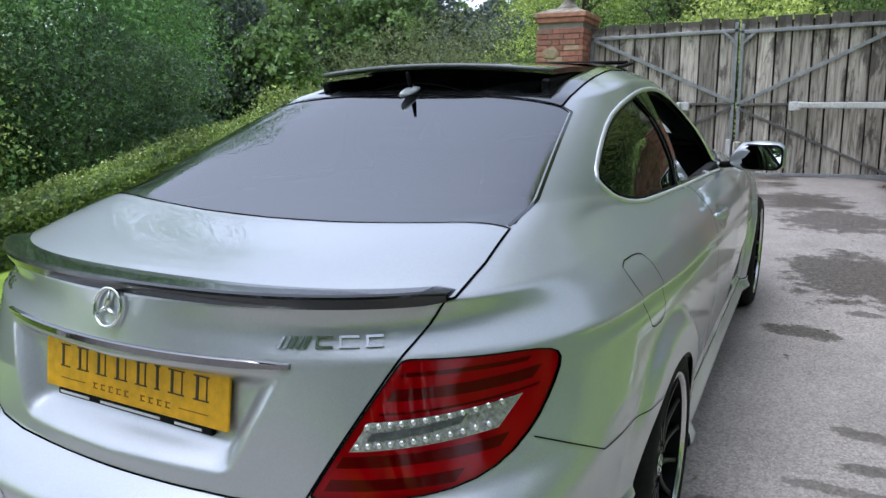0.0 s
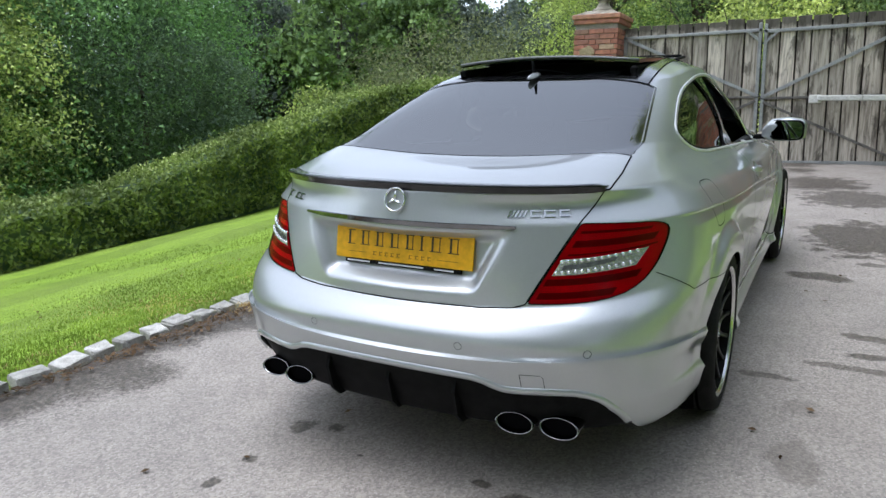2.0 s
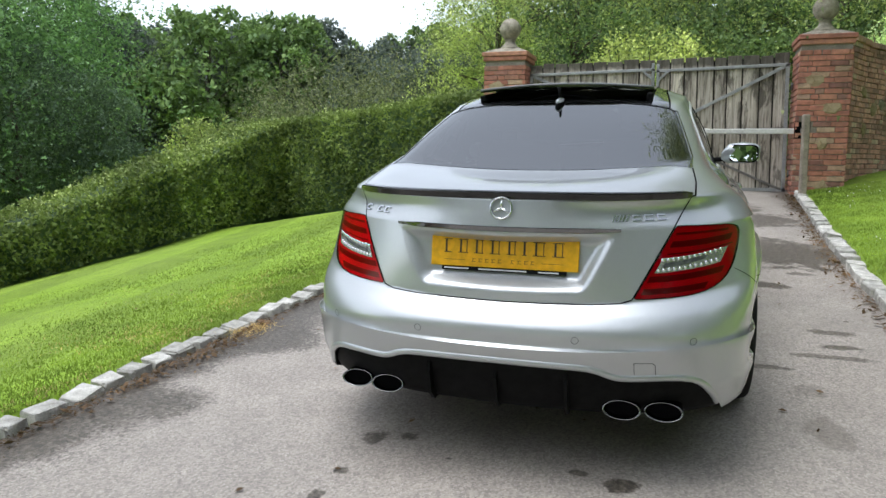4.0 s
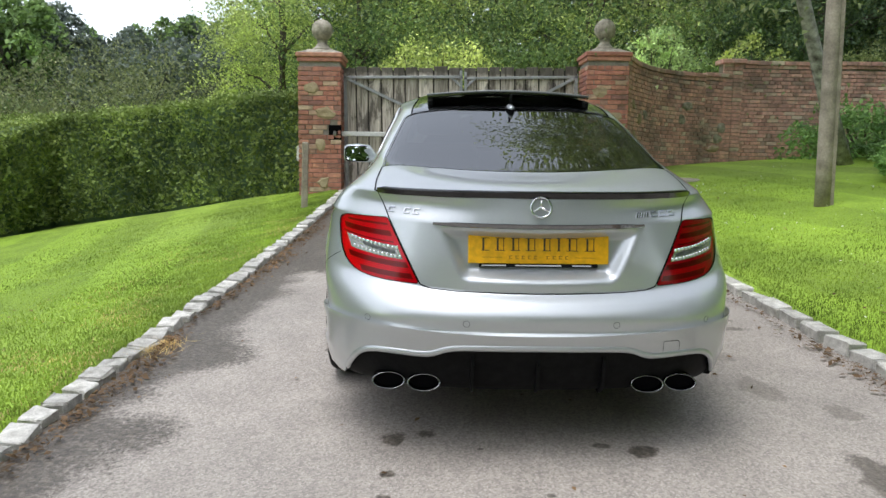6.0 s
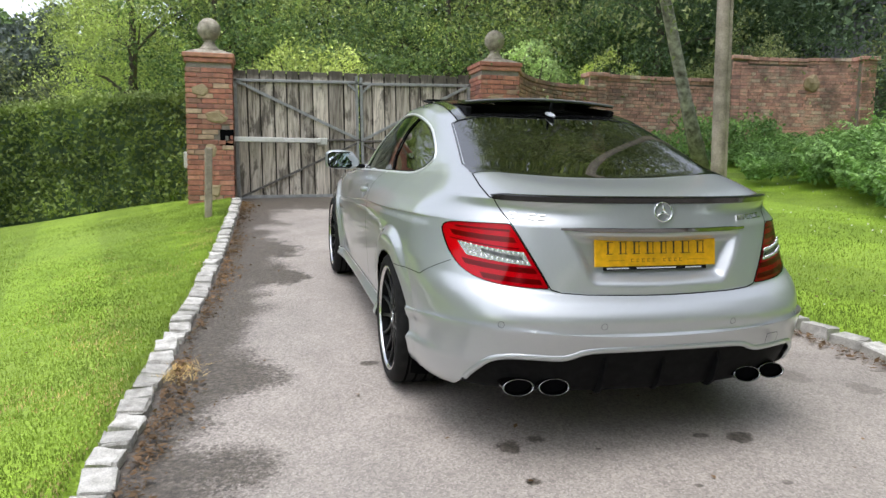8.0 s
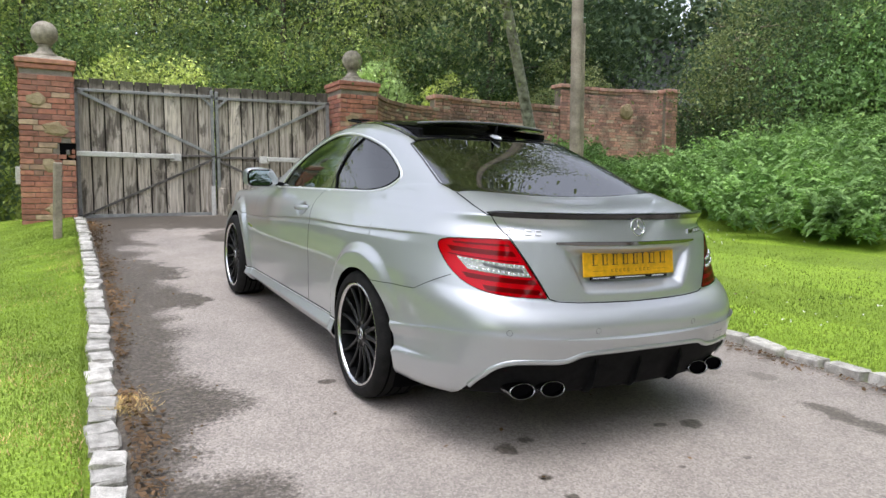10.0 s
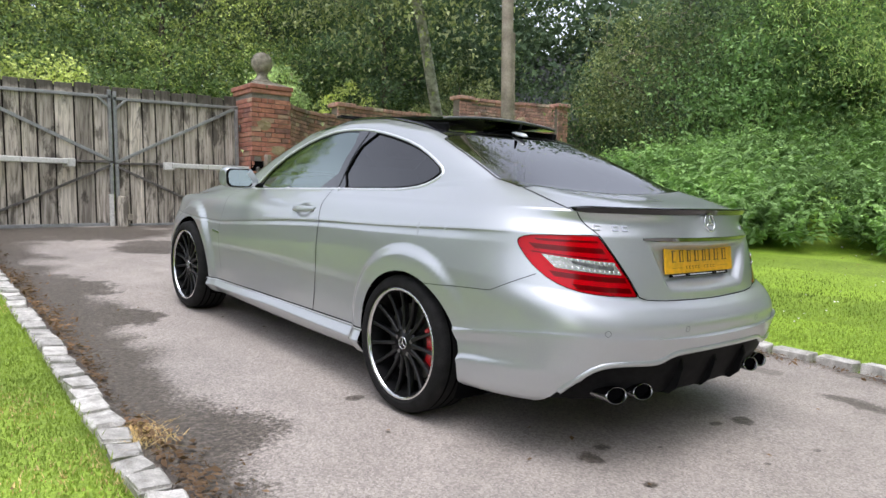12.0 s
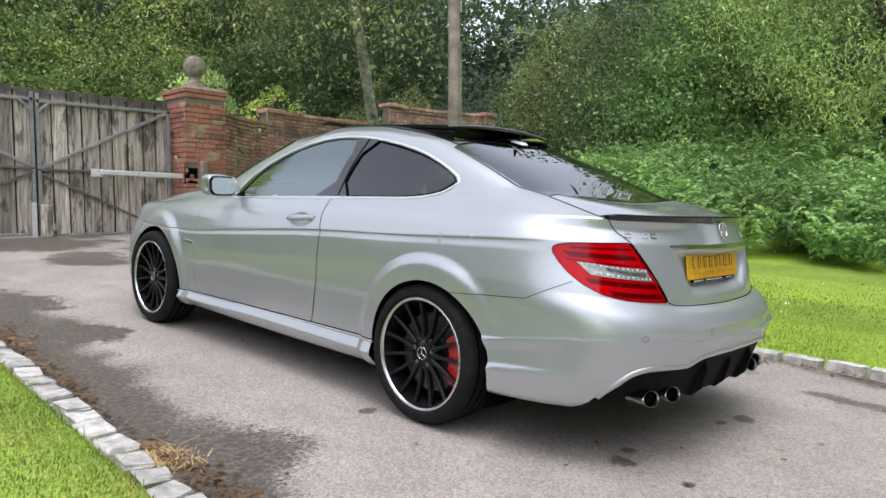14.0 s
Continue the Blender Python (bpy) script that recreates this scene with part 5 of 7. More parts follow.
def build_handle(s):
    """A flat pull bar bridging the dish in the door."""
    door = DOORS[0 if s > 0 else 1]
    ij = find([(1.752, 0.845), (1.992, 0.826)], "side", (ui(0.6), ui(2.4)), (vj(8), vj(12)))
    a, b = skin(ij[:, 0], ij[:, 1])
    verts, faces = [], []
    n, sides = 18, 12
    for k in range(n + 1):
        t = k / n
        c = a + (b - a) * t + np.array([0.001 + 0.017 * math.sin(math.pi * t) ** 0.45, 0, 0])
        tall = 0.006 + 0.0105 * math.sin(math.pi * min(1.0, 0.06 + 0.9 * t)) ** 0.5
        thick = 0.004 + 0.005 * math.sin(math.pi * t) ** 0.5
        for j in range(sides):
            w = 2 * math.pi * j / sides
            verts.append((s * (c[0] + thick * math.cos(w) - 0.25 * tall * math.sin(w)), c[1], c[2] + tall * math.sin(w)))
    for k in range(n):
        for j in range(sides):
            q = (k * sides + j, k * sides + (j + 1) % sides, (k + 1) * sides + (j + 1) % sides, (k + 1) * sides + j)
            faces.append(q if s < 0 else q[::-1])
    faces += [tuple(range(sides)), tuple(n * sides + j for j in range(sides))[::-1]]
    put("door_handle", mesh_of("door_handle", verts, faces, PAINT, True), door, "silver door handle")


for s in (1, -1):
    build_mirror(s)
    build_handle(s)
    p, n = on_skin([(3.08, 0.583)], "side", ((ui(1.4), ui(2.6)), (vj(3), vj(9))))
    put("wing_badge", done(box((0.005, 0.115, 0.016), 0.002, 1), "wing_badge", CHROME), CAR, "small chrome wing badge", pose(s * (p[0][0] + 0.001), 3.08, 0.583, 4, 0, 0))

fin = bmesh.new()
bmesh.ops.create_uvsphere(fin, u_segments=20, v_segments=10, radius=1)
for v in fin.verts:
    z = max(v.co.z, -0.15)
    v.co = Vector((v.co.x * 0.022 * (1 - 0.75 * max(z, 0)), v.co.y * 0.06 - 0.02 * max(z, 0), z * 0.016))
put("roof_aerial", done(fin, "roof_aerial", PAINT, True), CAR, "silver shark-fin roof aerial", pose(0, 1.10, 1.302, 12, 0, 0))
v, f = tube([(0, 1.105, 1.318), (0, 1.085, 1.362)], [0.009, 0.0045], 8)
put("aerial_stub", mesh_of("aerial_stub", v, f, SATINBLACK, True), CAR)
pts = [(x, 1.135, 1.303 + 0.024 * (1 - (x / 0.16) ** 2)) for x in np.linspace(-0.16, 0.16, 15)]
put("sunroof_cable", mesh_of("sunroof_cable", *tube(pts, 0.0022, 6), GAP), CAR)


RINGLIGHT = material("pale_grey_edge", (0.16, 0.165, 0.17), 0.3)


def build_sunroof():
    """The glass panel, raised and slid back, over its dark opening."""
    verts, faces = [], []
    nx, ny = 15, 9
    for layer in (0.0, -0.016):
        for j in range(ny):
            t = j / (ny - 1)
            y = 1.215 + 0.62 * t
            for i in range(nx):
                x = -0.425 + 0.85 * i / (nx - 1)
                z = 1.372 + 0.020 * math.sin(math.pi * min(1, 0.25 + 0.5 * t)) - 0.13 * x * x + layer
                yy = y + 0.10 * x * x * (1 - t)
                verts.append((x, yy, z))
    def idx(l, j, i):
        return l * nx * ny + j * nx + i
    for j in range(ny - 1):
        for i in range(nx - 1):
            faces.append((idx(0, j, i), idx(0, j, i + 1), idx(0, j + 1, i + 1), idx(0, j + 1, i)))
            faces.append((idx(1, j, i), idx(1, j + 1, i), idx(1, j + 1, i + 1), idx(1, j, i + 1)))
    for j in range(ny - 1):
        faces.append((idx(0, j, 0), idx(0, j + 1, 0), idx(1, j + 1, 0), idx(1, j, 0)))
        faces.append((idx(0, j, nx - 1), idx(1, j, nx - 1), idx(1, j + 1, nx - 1), idx(0, j + 1, nx - 1)))
    for i in range(nx - 1):
        faces.append((idx(0, 0, i), idx(1, 0, i), idx(1, 0, i + 1), idx(0, 0, i + 1)))
        faces.append((idx(0, ny - 1, i), idx(0, ny - 1, i + 1), idx(1, ny - 1, i + 1), idx(1, ny - 1, i)))
    put("sunroof_panel", mesh_of("sunroof_panel", verts, faces, GLOSSBLACK, False), CAR, "raised black glass sunroof panel")
    edge = []
    for i in range(nx):
        x = -0.425 + 0.85 * i / (nx - 1)
        edge.append((x, 1.213 + 0.10 * x * x, 1.372 + 0.020 * math.sin(math.pi * 0.25) - 0.13 * x * x - 0.004))
    put("panel_edge_trim", mesh_of("panel_edge_trim", *tube(edge, 0.006, 8), RINGLIGHT, True), CAR, "pale grey rear edge of sunroof panel")
    for s in (-1, 1):
        put("sunroof_rail", done(box((0.03, 0.62, 0.035), 0.006, 1), "sunroof_rail", SATINBLACK), CAR, m=pose(s * 0.41, 1.52, 1.335, 3.5, s * 6, 0))
        put("wind_deflector_arm", done(box((0.02, 0.22, 0.012), 0.004, 1), "wind_deflector_arm", SATINBLACK), CAR, m=pose(s * 0.40, 2.20, 1.372, 4, 0, 0))
    put("wind_deflector", done(box((0.78, 0.03, 0.016), 0.005, 1), "wind_deflector", SATINBLACK), CAR, m=pose(0, 2.29, 1.385))


build_sunroof()


def seat(x, y, tall=0.62):
    s = put("seat", None, CAR, "black leather seat")
    put("cushion", done(box((0.50, 0.52, 0.16), 0.05, 3, (x, y + 0.05, 0.43)), "cushion", CABIN, True), s)
    b = box((0.50, 0.15, tall), 0.055, 3)
    put("backrest", done(b, "backrest", CABIN, True), s, m=pose(x, y - 0.27, 0.47 + tall / 2, -18, 0, 0))
    put("head_restraint", done(box((0.26, 0.11, 0.18), 0.04, 3), "head_restraint", CABIN, True), s, m=pose(x, y - 0.42, 0.53 + tall + 0.08, -14, 0, 0))


seat(-0.36, 2.05)
seat(0.36, 2.05)
for x in (-0.34, 0.34):
    put("rear_seat", done(box((0.56, 0.14, 0.58), 0.05, 3), "rear_seat", CABIN, True), CAR, m=pose(x, 0.98, 0.72, -24, 0, 0))
put("parcel_shelf", done(box((1.20, 0.50, 0.03), 0.01, 1), "parcel_shelf", CABIN), CAR, m=pose(0, 0.70, 0.96, 2, 0, 0))
put("cabin_floor", done(box((1.50, 2.4, 0.03)), "cabin_floor", CABIN), CAR, m=pose(0, 2.0, 0.36))
put("dashboard", done(box((1.36, 0.42, 0.22), 0.07, 3), "dashboard", CABIN, True), CAR, m=pose(0, 2.95, 0.86, -6, 0, 0))
for s in (1, -1):
    put("door_card", done(box((0.05, 1.15, 0.56), 0.02, 2), "door_card", CABIN_GREY if s < 0 else CABIN), CAR, m=pose(s * 0.70, 2.35, 0.64))
wheelp = [(0.36 + 0.185 * math.cos(a), 2.60 + 0.07 * math.sin(a), 0.88 + 0.17 * math.sin(a)) for a in np.linspace(0, 2 * math.pi, 33)[:-1]]
put("steering_wheel", mesh_of("steering_wheel", *joined(tube(wheelp, 0.015, 8, True), tube([(0.18, 2.61, 0.88), (0.54, 2.61, 0.88)], 0.02, 6), tube([(0.36, 2.61, 0.88), (0.36, 2.55, 0.72)], 0.02, 6)), CABIN, True), CAR, "black steering wheel")
v, f = lathe([(0.05, 0.0), (0.055, 0.02), (0.04, 0.024), (0.0, 0.012)], 20)
put("air_vent", mesh_of("air_vent", [(a - 0.55, 2.745 - c, b + 0.87) for a, b, c in v], f, CABIN_GREY, True), CAR)


# ---------------------------------------------------------------- kerbs
def sett(rng, length, width, height):
    bm = box((width, length, height), 0.012, 2)
    skew, taper = rng.uniform(-0.12, 0.12), rng.uniform(-0.1, 0.1)
    for v in bm.verts:
        v.co.x *= 1 + taper * v.co.y / length
        v.co.y += skew * v.co.x
        v.co += Vector((rng.uniform(-1, 1), rng.uniform(-1, 1), rng.uniform(-1, 1))) * 0.006
    return done(bm, "sett", GRANITE, False)


def build_kerb(name, edge, side, rng):
    kerb = thing(name, "row of pale granite setts edging the drive", "kerb", kind="structure")
    shapes = [sett(rng, rng.uniform(0.105, 0.165) if side < 0 else rng.uniform(0.175, 0.25), rng.uniform(0.112, 0.126), 0.17) for _ in range(9)]
    y = -6.0
    while y < 8.9:
        me = rng.choice(shapes)
        length = me.vertices and max(v.co.y for v in me.vertices) - min(v.co.y for v in me.vertices)
        y += length / 2 + rng.uniform(0.014, 0.034)
        x = float(edge(y)) + side * 0.056 + rng.uniform(-0.008, 0.008)
        turn = math.degrees(math.atan2(float(edge(y - 0.2)) - float(edge(y + 0.2)), 0.4))
        put("sett", me, kerb, m=pose(x, y, float(drive_z(y, x)) - (0.056 if side < 0 else 0.034) + rng.uniform(-0.010, 0.010), rng.uniform(-4, 4) + 4.3, rng.uniform(-5, 5), turn + rng.uniform(-8, 8)))
        y += length / 2
    return kerb


rng = random.Random(5)
build_kerb("kerb_left", left_edge, -1, rng)
build_kerb("kerb_right", right_edge, 1, rng)


# ---------------------------------------------------------------- gate, pillars and garden wall
GATE_Y = 9.1
PIER = 0.66


def brick_mesh(rng, size, mat):
    bm = box(size, 0.005, 1)
    for v in bm.verts:
        v.co += Vector((rng.uniform(-1, 1), rng.uniform(-1, 1), rng.uniform(-1, 1))) * 0.0022
    return done(bm, "brick", mat)


def courses(wide, high, rng, header=0.33):
    """Brick places in a wall face: (centre along, course height, whether a header)."""
    course, z = 0, 0.0
    while z + 0.065 <= high:
        x = -0.06 if course % 2 else 0.0
        while x < wide - 0.03:
            head = rng.random() < header
            w = 0.1025 if head else 0.215
            a, b = max(x, 0.0), min(x + w, wide)
            if b - a > 0.04:
                yield a, b, z, head
            x += w + 0.01
        z += 0.075
        course += 1


def build_pier(x, label, openings):
    y, z0 = GATE_Y - 0.03, float(drive_z(GATE_Y)) - 0.12
    rise = 0.075 if x > 0 else 0.0
    high = 2.225 + rise
    pier = thing("gate_pillar", label, "gate pillar", pose(x, y, z0), "gate pillars")
    put("core", done(box((PIER - 0.03, PIER - 0.03, high), 0, 1, (0, 0, high / 2)), "core", MORTAR), pier)
    rng = random.Random(int(x * 10) + 60)
    cache = {}
    for face in range(4):
        turn = pose(0, 0, 0, 0, 0, face * 90)
        for a, b, z, head in courses(PIER, high - 0.14, rng, 0.2):
            if face == 0 and any(p <= (a + b) / 2 <= q and r <= z <= s for p, q, r, s in openings):
                continue
            key = round((b - a) * 50)
            if key not in cache:
                cache[key] = brick_mesh(rng, (key / 50, 0.05, 0.065), BRICK)
            put("brick", cache[key], pier, m=turn @ pose((a + b) / 2 - PIER / 2, -PIER / 2 + 0.022 + rng.uniform(-0.003, 0.003), z + 0.033, 0, 0, 0))
    # projecting course, stone cap, pedestal and ball
    for k, (w, z) in enumerate(((PIER + 0.03, high - 0.10), (PIER + 0.07, high - 0.03))):
        put("corbel_course", done(box((w, w, 0.066), 0.008, 1, (0, 0, z)), "corbel", BRICK), pier)
    cap = bmesh.new()
    bmesh.ops.create_cone(cap, cap_ends=True, segments=4, radius1=(PIER + 0.05) * 0.707, radius2=0.25, depth=0.075)
    bmesh.ops.rotate(cap, verts=cap.verts, cent=(0, 0, 0), matrix=Matrix.Rotation(radians(45), 3, "Z"))
    bmesh.ops.translate(cap, verts=cap.verts, vec=(0, 0, high + 0.04))
    put("cap_stone", done(cap, "cap", STONE), pier)
    base = [(0.0, 0.0), (0.17, 0.0), (0.17, 0.03), (0.125, 0.055), (0.085, 0.11), (0.075, 0.15), (0.10, 0.165), (0.0, 0.17)]
    v, f = lathe(base, 28)
    put("pedestal", mesh_of("pedestal", [(a, b, c + high + 0.07) for a, b, c in v], f, STONE, True), pier)
    ball = bmesh.new()
    bmesh.ops.create_uvsphere(ball, u_segments=32, v_segments=20, radius=0.168)
    for vert in ball.verts:
        vert.co *= 1 + 0.012 * noise.noise(vert.co * 14)
    bmesh.ops.translate(ball, verts=ball.verts, vec=(0, 0, high + 0.07 + 0.325))
    put("stone_ball", done(ball, "ball", STONE, True), pier)
    # rough stones let into the brickwork
    for fx, fz, w, h in ((0.2, 1.68, 0.2, 0.16), (0.42, 1.3, 0.26, 0.16), (0.34, 0.82, 0.14, 0.18), (0.38, 0.22, 0.16, 0.2)):
        st = bmesh.new()
        bmesh.ops.create_icosphere(st, subdivisions=2, radius=0.5)
        for vert in st.verts:
            vert.co = Vector((vert.co.x * w * 1.3, vert.co.y * 0.06, vert.co.z * h * 1.2)) * (1 + 0.55 * noise.noise(vert.co * 3 + Vector((x, fz, 0))))
        bmesh.ops.translate(st, verts=st.verts, vec=(fx - PIER / 2, -PIER / 2 + 0.01, fz))
        put("inset_stone", done(st, "inset_stone", SANDSTONE, False), pier)
    return pier


pier_l = build_pier(-2.16, "red brick gate pillar with stone ball, beside hedge", [(0.48, 0.7, 0.9, 1.14)])
pier_r = build_pier(2.355, "red brick gate pillar with stone ball, beside wall", [(-0.1, 0.2, 0.92, 1.16)])
for pier, x in ((pier_l, 0.24), (pier_r, -0.24)):
    # black sheet before the solid core stands in for the hole's shade
    put("recess_lining", done(box((0.2, 0.02, 0.24), 0, 1, (x, -PIER / 2 + 0.008, 1.0)), "recess", GAP), pier)
    put("motor_bracket", done(box((0.045, 0.06, 0.07), 0.008, 1, (x, -PIER / 2 - 0.02, 0.99)), "bracket", RUST), pier)


# near-black colour for the shade seen between the gate boards
GAP_SHADE = mottled("gap_shade_dark", (0.012, 0.010, 0.008), (0.03, 0.026, 0.022), 8, 0.95)


def build_leaf(x0, x1, z0, tilt, mirror):
    """One leaf of the timber gate: upright boards on a steel frame; x0 is the hinge side."""
    rng = random.Random(9 if mirror else 4)
    leaf = thing("gate_leaf", "closed gate leaf of grey weathered boards on galvanised frame", "gate", pose(x0, GATE_Y, z0, 0, -tilt, 0) @ pose(-x0, 0, 0), "gate leaves")
    a, b = min(x0, x1), max(x0, x1)
    wide, high = b - a, 1.99
    n = 9
    x = a
    widths = [rng.uniform(0.85, 1.15) for _ in range(n)]
    scale = wide / sum(widths)
    for w in widths:
        w *= scale
        h = high + rng.uniform(-0.018, 0.018)
        bm = box((w - 0.020, 0.026, h), 0.005, 1)
        for v in bm.verts:
            v.co.x += rng.uniform(-0.003, 0.003)
        put("board", done(bm, "board", OAK), leaf, m=pose(x + w / 2, 0.035 + rng.uniform(-0.004, 0.004), h / 2 + 0.03, 0, 0, rng.uniform(-1, 1)))
        x += w
    # sheet added behind the boards, stands in for shade in their gaps
    put("backing_board", done(box((wide - 0.01, 0.012, high - 0.06), 0, 1, ((a + b) / 2, 0.062, high / 2 + 0.02)), "backing_board", GAP_SHADE), leaf, "dark sheet added to blacken the gaps between boards")
    bar = 0.042
    y = -0.005
    tops, mids = 1.86, 0.955
    for name, cx, cz, sx, sz in (("top_rail", (a + b) / 2, tops, wide, bar), ("middle_rail", (a + b) / 2, mids, wide, 0.032), ("bottom_rail", (a + b) / 2, 0.06, wide, 0.075),
                                 ("hinge_stile", x0 + (0.03 if x0 < x1 else -0.03), (tops + 0.05) / 2, 0.05, tops), ("meeting_stile", x1 + (-0.03 if x0 < x1 else 0.03), high / 2 + 0.02, 0.045, high - 0.1)):
        put(name, done(box((sx, 0.04, sz), 0.004, 1, (cx, y, cz)), name, ZINC if "stile" in name or name in ("top_rail", "bottom_rail") else RUST), leaf)

    def brace(name, p, q, mat, t=0.034):
        d = Vector((q[0] - p[0], 0, q[1] - p[1]))
        m = pose((p[0] + q[0]) / 2, y - 0.012, (p[1] + q[1]) / 2, 0, -math.degrees(math.atan2(d.z, d.x)), 0)
        put(name, done(box((d.length, 0.02, t), 0.003), name, mat), leaf, m=m)

    s = 1 if x0 < x1 else -1
    brace("upper_brace", (x0 + s * 0.06, tops - 0.02), (x1 - s * 0.04, mids + 0.02), ZINC, 0.046)
    brace("lower_brace", (x0 + s * 0.06, 0.07), (x1 - s * 0.04, mids - 0.05), RUST)
    brace("corner_brace", (x1 - s * 0.04, tops - 0.14), (x1 - s * 0.18, tops - 0.01), ZINC)
    put("drop_bolt_plate", done(box((0.06, 0.03, 0.46), 0.006, 1, (x1 - s * 0.05, -0.045, 0.27)), "plate", ALU if not mirror else OAK), leaf)
    for z in (0.3, 1.55):
        v, f = tube([(x0 - s * 0.03, 0, z - 0.05), (x0 - s * 0.03, 0, z + 0.05)], 0.018, 10)
        put("hinge", mesh_of("hinge", v, f, RUST, True), leaf)
    return leaf


z_gate = float(drive_z(GATE_Y))
build_leaf(-1.80, 0.125, z_gate - 0.085, 1.0, False)
build_leaf(1.995, 0.145, z_gate - 0.03, 1.3, True)
put("post", done(box((0.07, 0.07, 1.98), 0.005), "post", OAK), tagged(thing("gate_post", "dark timber hanging post beside brick pillar", "gate post", pose(0, 0, 0)), ""), m=pose(-1.815, GATE_Y + 0.06, z_gate + 0.93))


def build_opener(x0, x1, y0, z, name_label):
    arm = thing("gate_opener_arm", name_label, "gate opener", pose(x0, GATE_Y - 0.24, z), "gate openers")
    d = x1 - x0
    s = 1 if d > 0 else -1
    put("housing", done(box((abs(d) * 0.55, 0.075, 0.075), 0.012, 2, (d * 0.28, 0, 0)), "housing", ALU), arm)
    put("sleeve", done(box((abs(d) * 0.40, 0.068, 0.07), 0.012, 2, (d * 0.755, 0, 0)), "sleeve", ALU), arm)
    put("end_bracket", done(box((0.15, 0.06, 0.11), 0.008, 1, (d - s * 0.03, 0.05, -0.01)), "bracket", ALU), arm)
    put("fixing_plate", done(box((0.16, 0.12, 0.05), 0.008, 1, (d - s * 0.02, 0.13, -0.01)), "fixing", RUST), arm)
    v, f = tube([(-s * 0.08, 0.04, 0), (0.02 * s, 0, 0)], 0.02, 8)
    put("pivot", mesh_of("pivot", v, f, RUST), arm)


build_opener(-1.86, -0.47, 0, z_gate + 0.87, "pale grey metal gate opener arm fixed to boards")
build_opener(2.09, 0.79, 0, z_gate + 0.875, "pale grey metal gate opener arm fixed to boards")

stone = thing("gate_stop", "pale post block at the foot of gate", "gate stop", pose(0.2, GATE_Y - 0.1, z_gate))
put("block", done(box((0.13, 0.10, 0.44), 0.015, 1, (0, 0, 0.2)), "block", OAK), stone)
put("lock_box", done(box((0.07, 0.07, 0.10), 0.01, 1, (0.09, -0.02, 0.12)), "lock", STONE), stone)

for x, y, h, lean in ((-2.10, 6.95, 0.92, 1.5), (2.12, 8.35, 1.16, -1.0)):
    post = thing("wooden_post", "short weathered wooden post in the grass", "post", pose(x, y, float(ground_z(x, y)) - 0.05, 0, lean, 12), "short posts")
    put("stake", done(box((0.085, 0.085, h), 0.012, 1, (0, 0, h / 2)), "stake", POLEWOOD), post)
box_grey = thing("meter_box", "small pale box mounted on brick pillar side", "box", pose(-2.52, GATE_Y - 0.15, z_gate + 0.55))
put("case", done(box((0.07, 0.12, 0.24), 0.01), "case", ALU), box_grey)


def wall_run(name, points, tops, label, near, rng):
    """A garden wall along points with a top height for each, of single bricks with a coping."""
    wall = thing(name, label, "garden wall", kind="structure")
    cache = {}
    far_v, far_f = [], []
    made = 0
    for (p, q), (t0, t1) in zip(zip(points, points[1:]), zip(tops, tops[1:])):
        p, q = Vector((*p, 0)), Vector((*q, 0))
        d = q - p
        length, turn = d.length, math.degrees(math.atan2(d.y, d.x))
        z0 = min(float(ground_z(*p.xy)), float(ground_z(*q.xy))) - 0.25
        high = (t0 + t1) / 2 - z0
        mid = (p + q) / 2
        put("core", done(box((length, 0.17, high)), "core", MORTAR), wall, m=pose(mid.x, mid.y, z0 + high / 2, 0, 0, turn))
        frame_m = pose(p.x, p.y, z0, 0, 0, turn)
        for a, b, z, head in courses(length, high - 0.12, rng):
            if z < 0.2:
                continue
            key = round((b - a) * 50)
            if key not in cache:
                cache[key] = brick_mesh(rng, (key / 50, 0.05, 0.065), OLD_BRICK)
            m = frame_m @ pose((a + b) / 2, -0.09 + rng.uniform(-0.004, 0.004), z + 0.033, 0, 0, 0)
            if made < near:
                put("brick", cache[key], wall, m=m)
                made += 1
            else:
                base = len(far_v)
                far_v.extend(m @ v.co for v in cache[key].vertices)
                far_f.extend(tuple(i + base for i in poly.vertices) for poly in cache[key].polygons)
        n = max(1, int(length / 0.235))
        for k in range(n):
            cm = frame_m @ pose((k + 0.5) * length / n, 0, high - 0.02, 0, 0, rng.uniform(-1, 1))
            key = "cope%d" % round(length / n * 100)
            if key not in cache:
                cache[key] = brick_mesh(rng, (length / n - 0.012, 0.30, 0.075), OLD_BRICK)
            put("coping_brick", cache[key], wall, m=cm)
        for k in range(n):
            key = "sub%d" % round(length / n * 100)
            if key not in cache:
                cache[key] = brick_mesh(rng, (length / n - 0.012, 0.24, 0.06), OLD_BRICK)
            put("string_brick", cache[key], wall, m=frame_m @ pose((k + 0.5) * length / n, 0, high - 0.095))
    if far_v:
        far = put("brickwork", mesh_of("brickwork", far_v, far_f, OLD_BRICK), wall)
        far["kind"] = "stuff"
    return wall


def arc(p, q, bulge, n):
    p, q = Vector(p), Vector(q)
    d = q - p
    side = Vector((d.y, -d.x)).normalized()
    return [tuple(p + d * (k / n) - side * bulge * 4 * (k / n) * (1 - k / n)) for k in range(n + 1)]


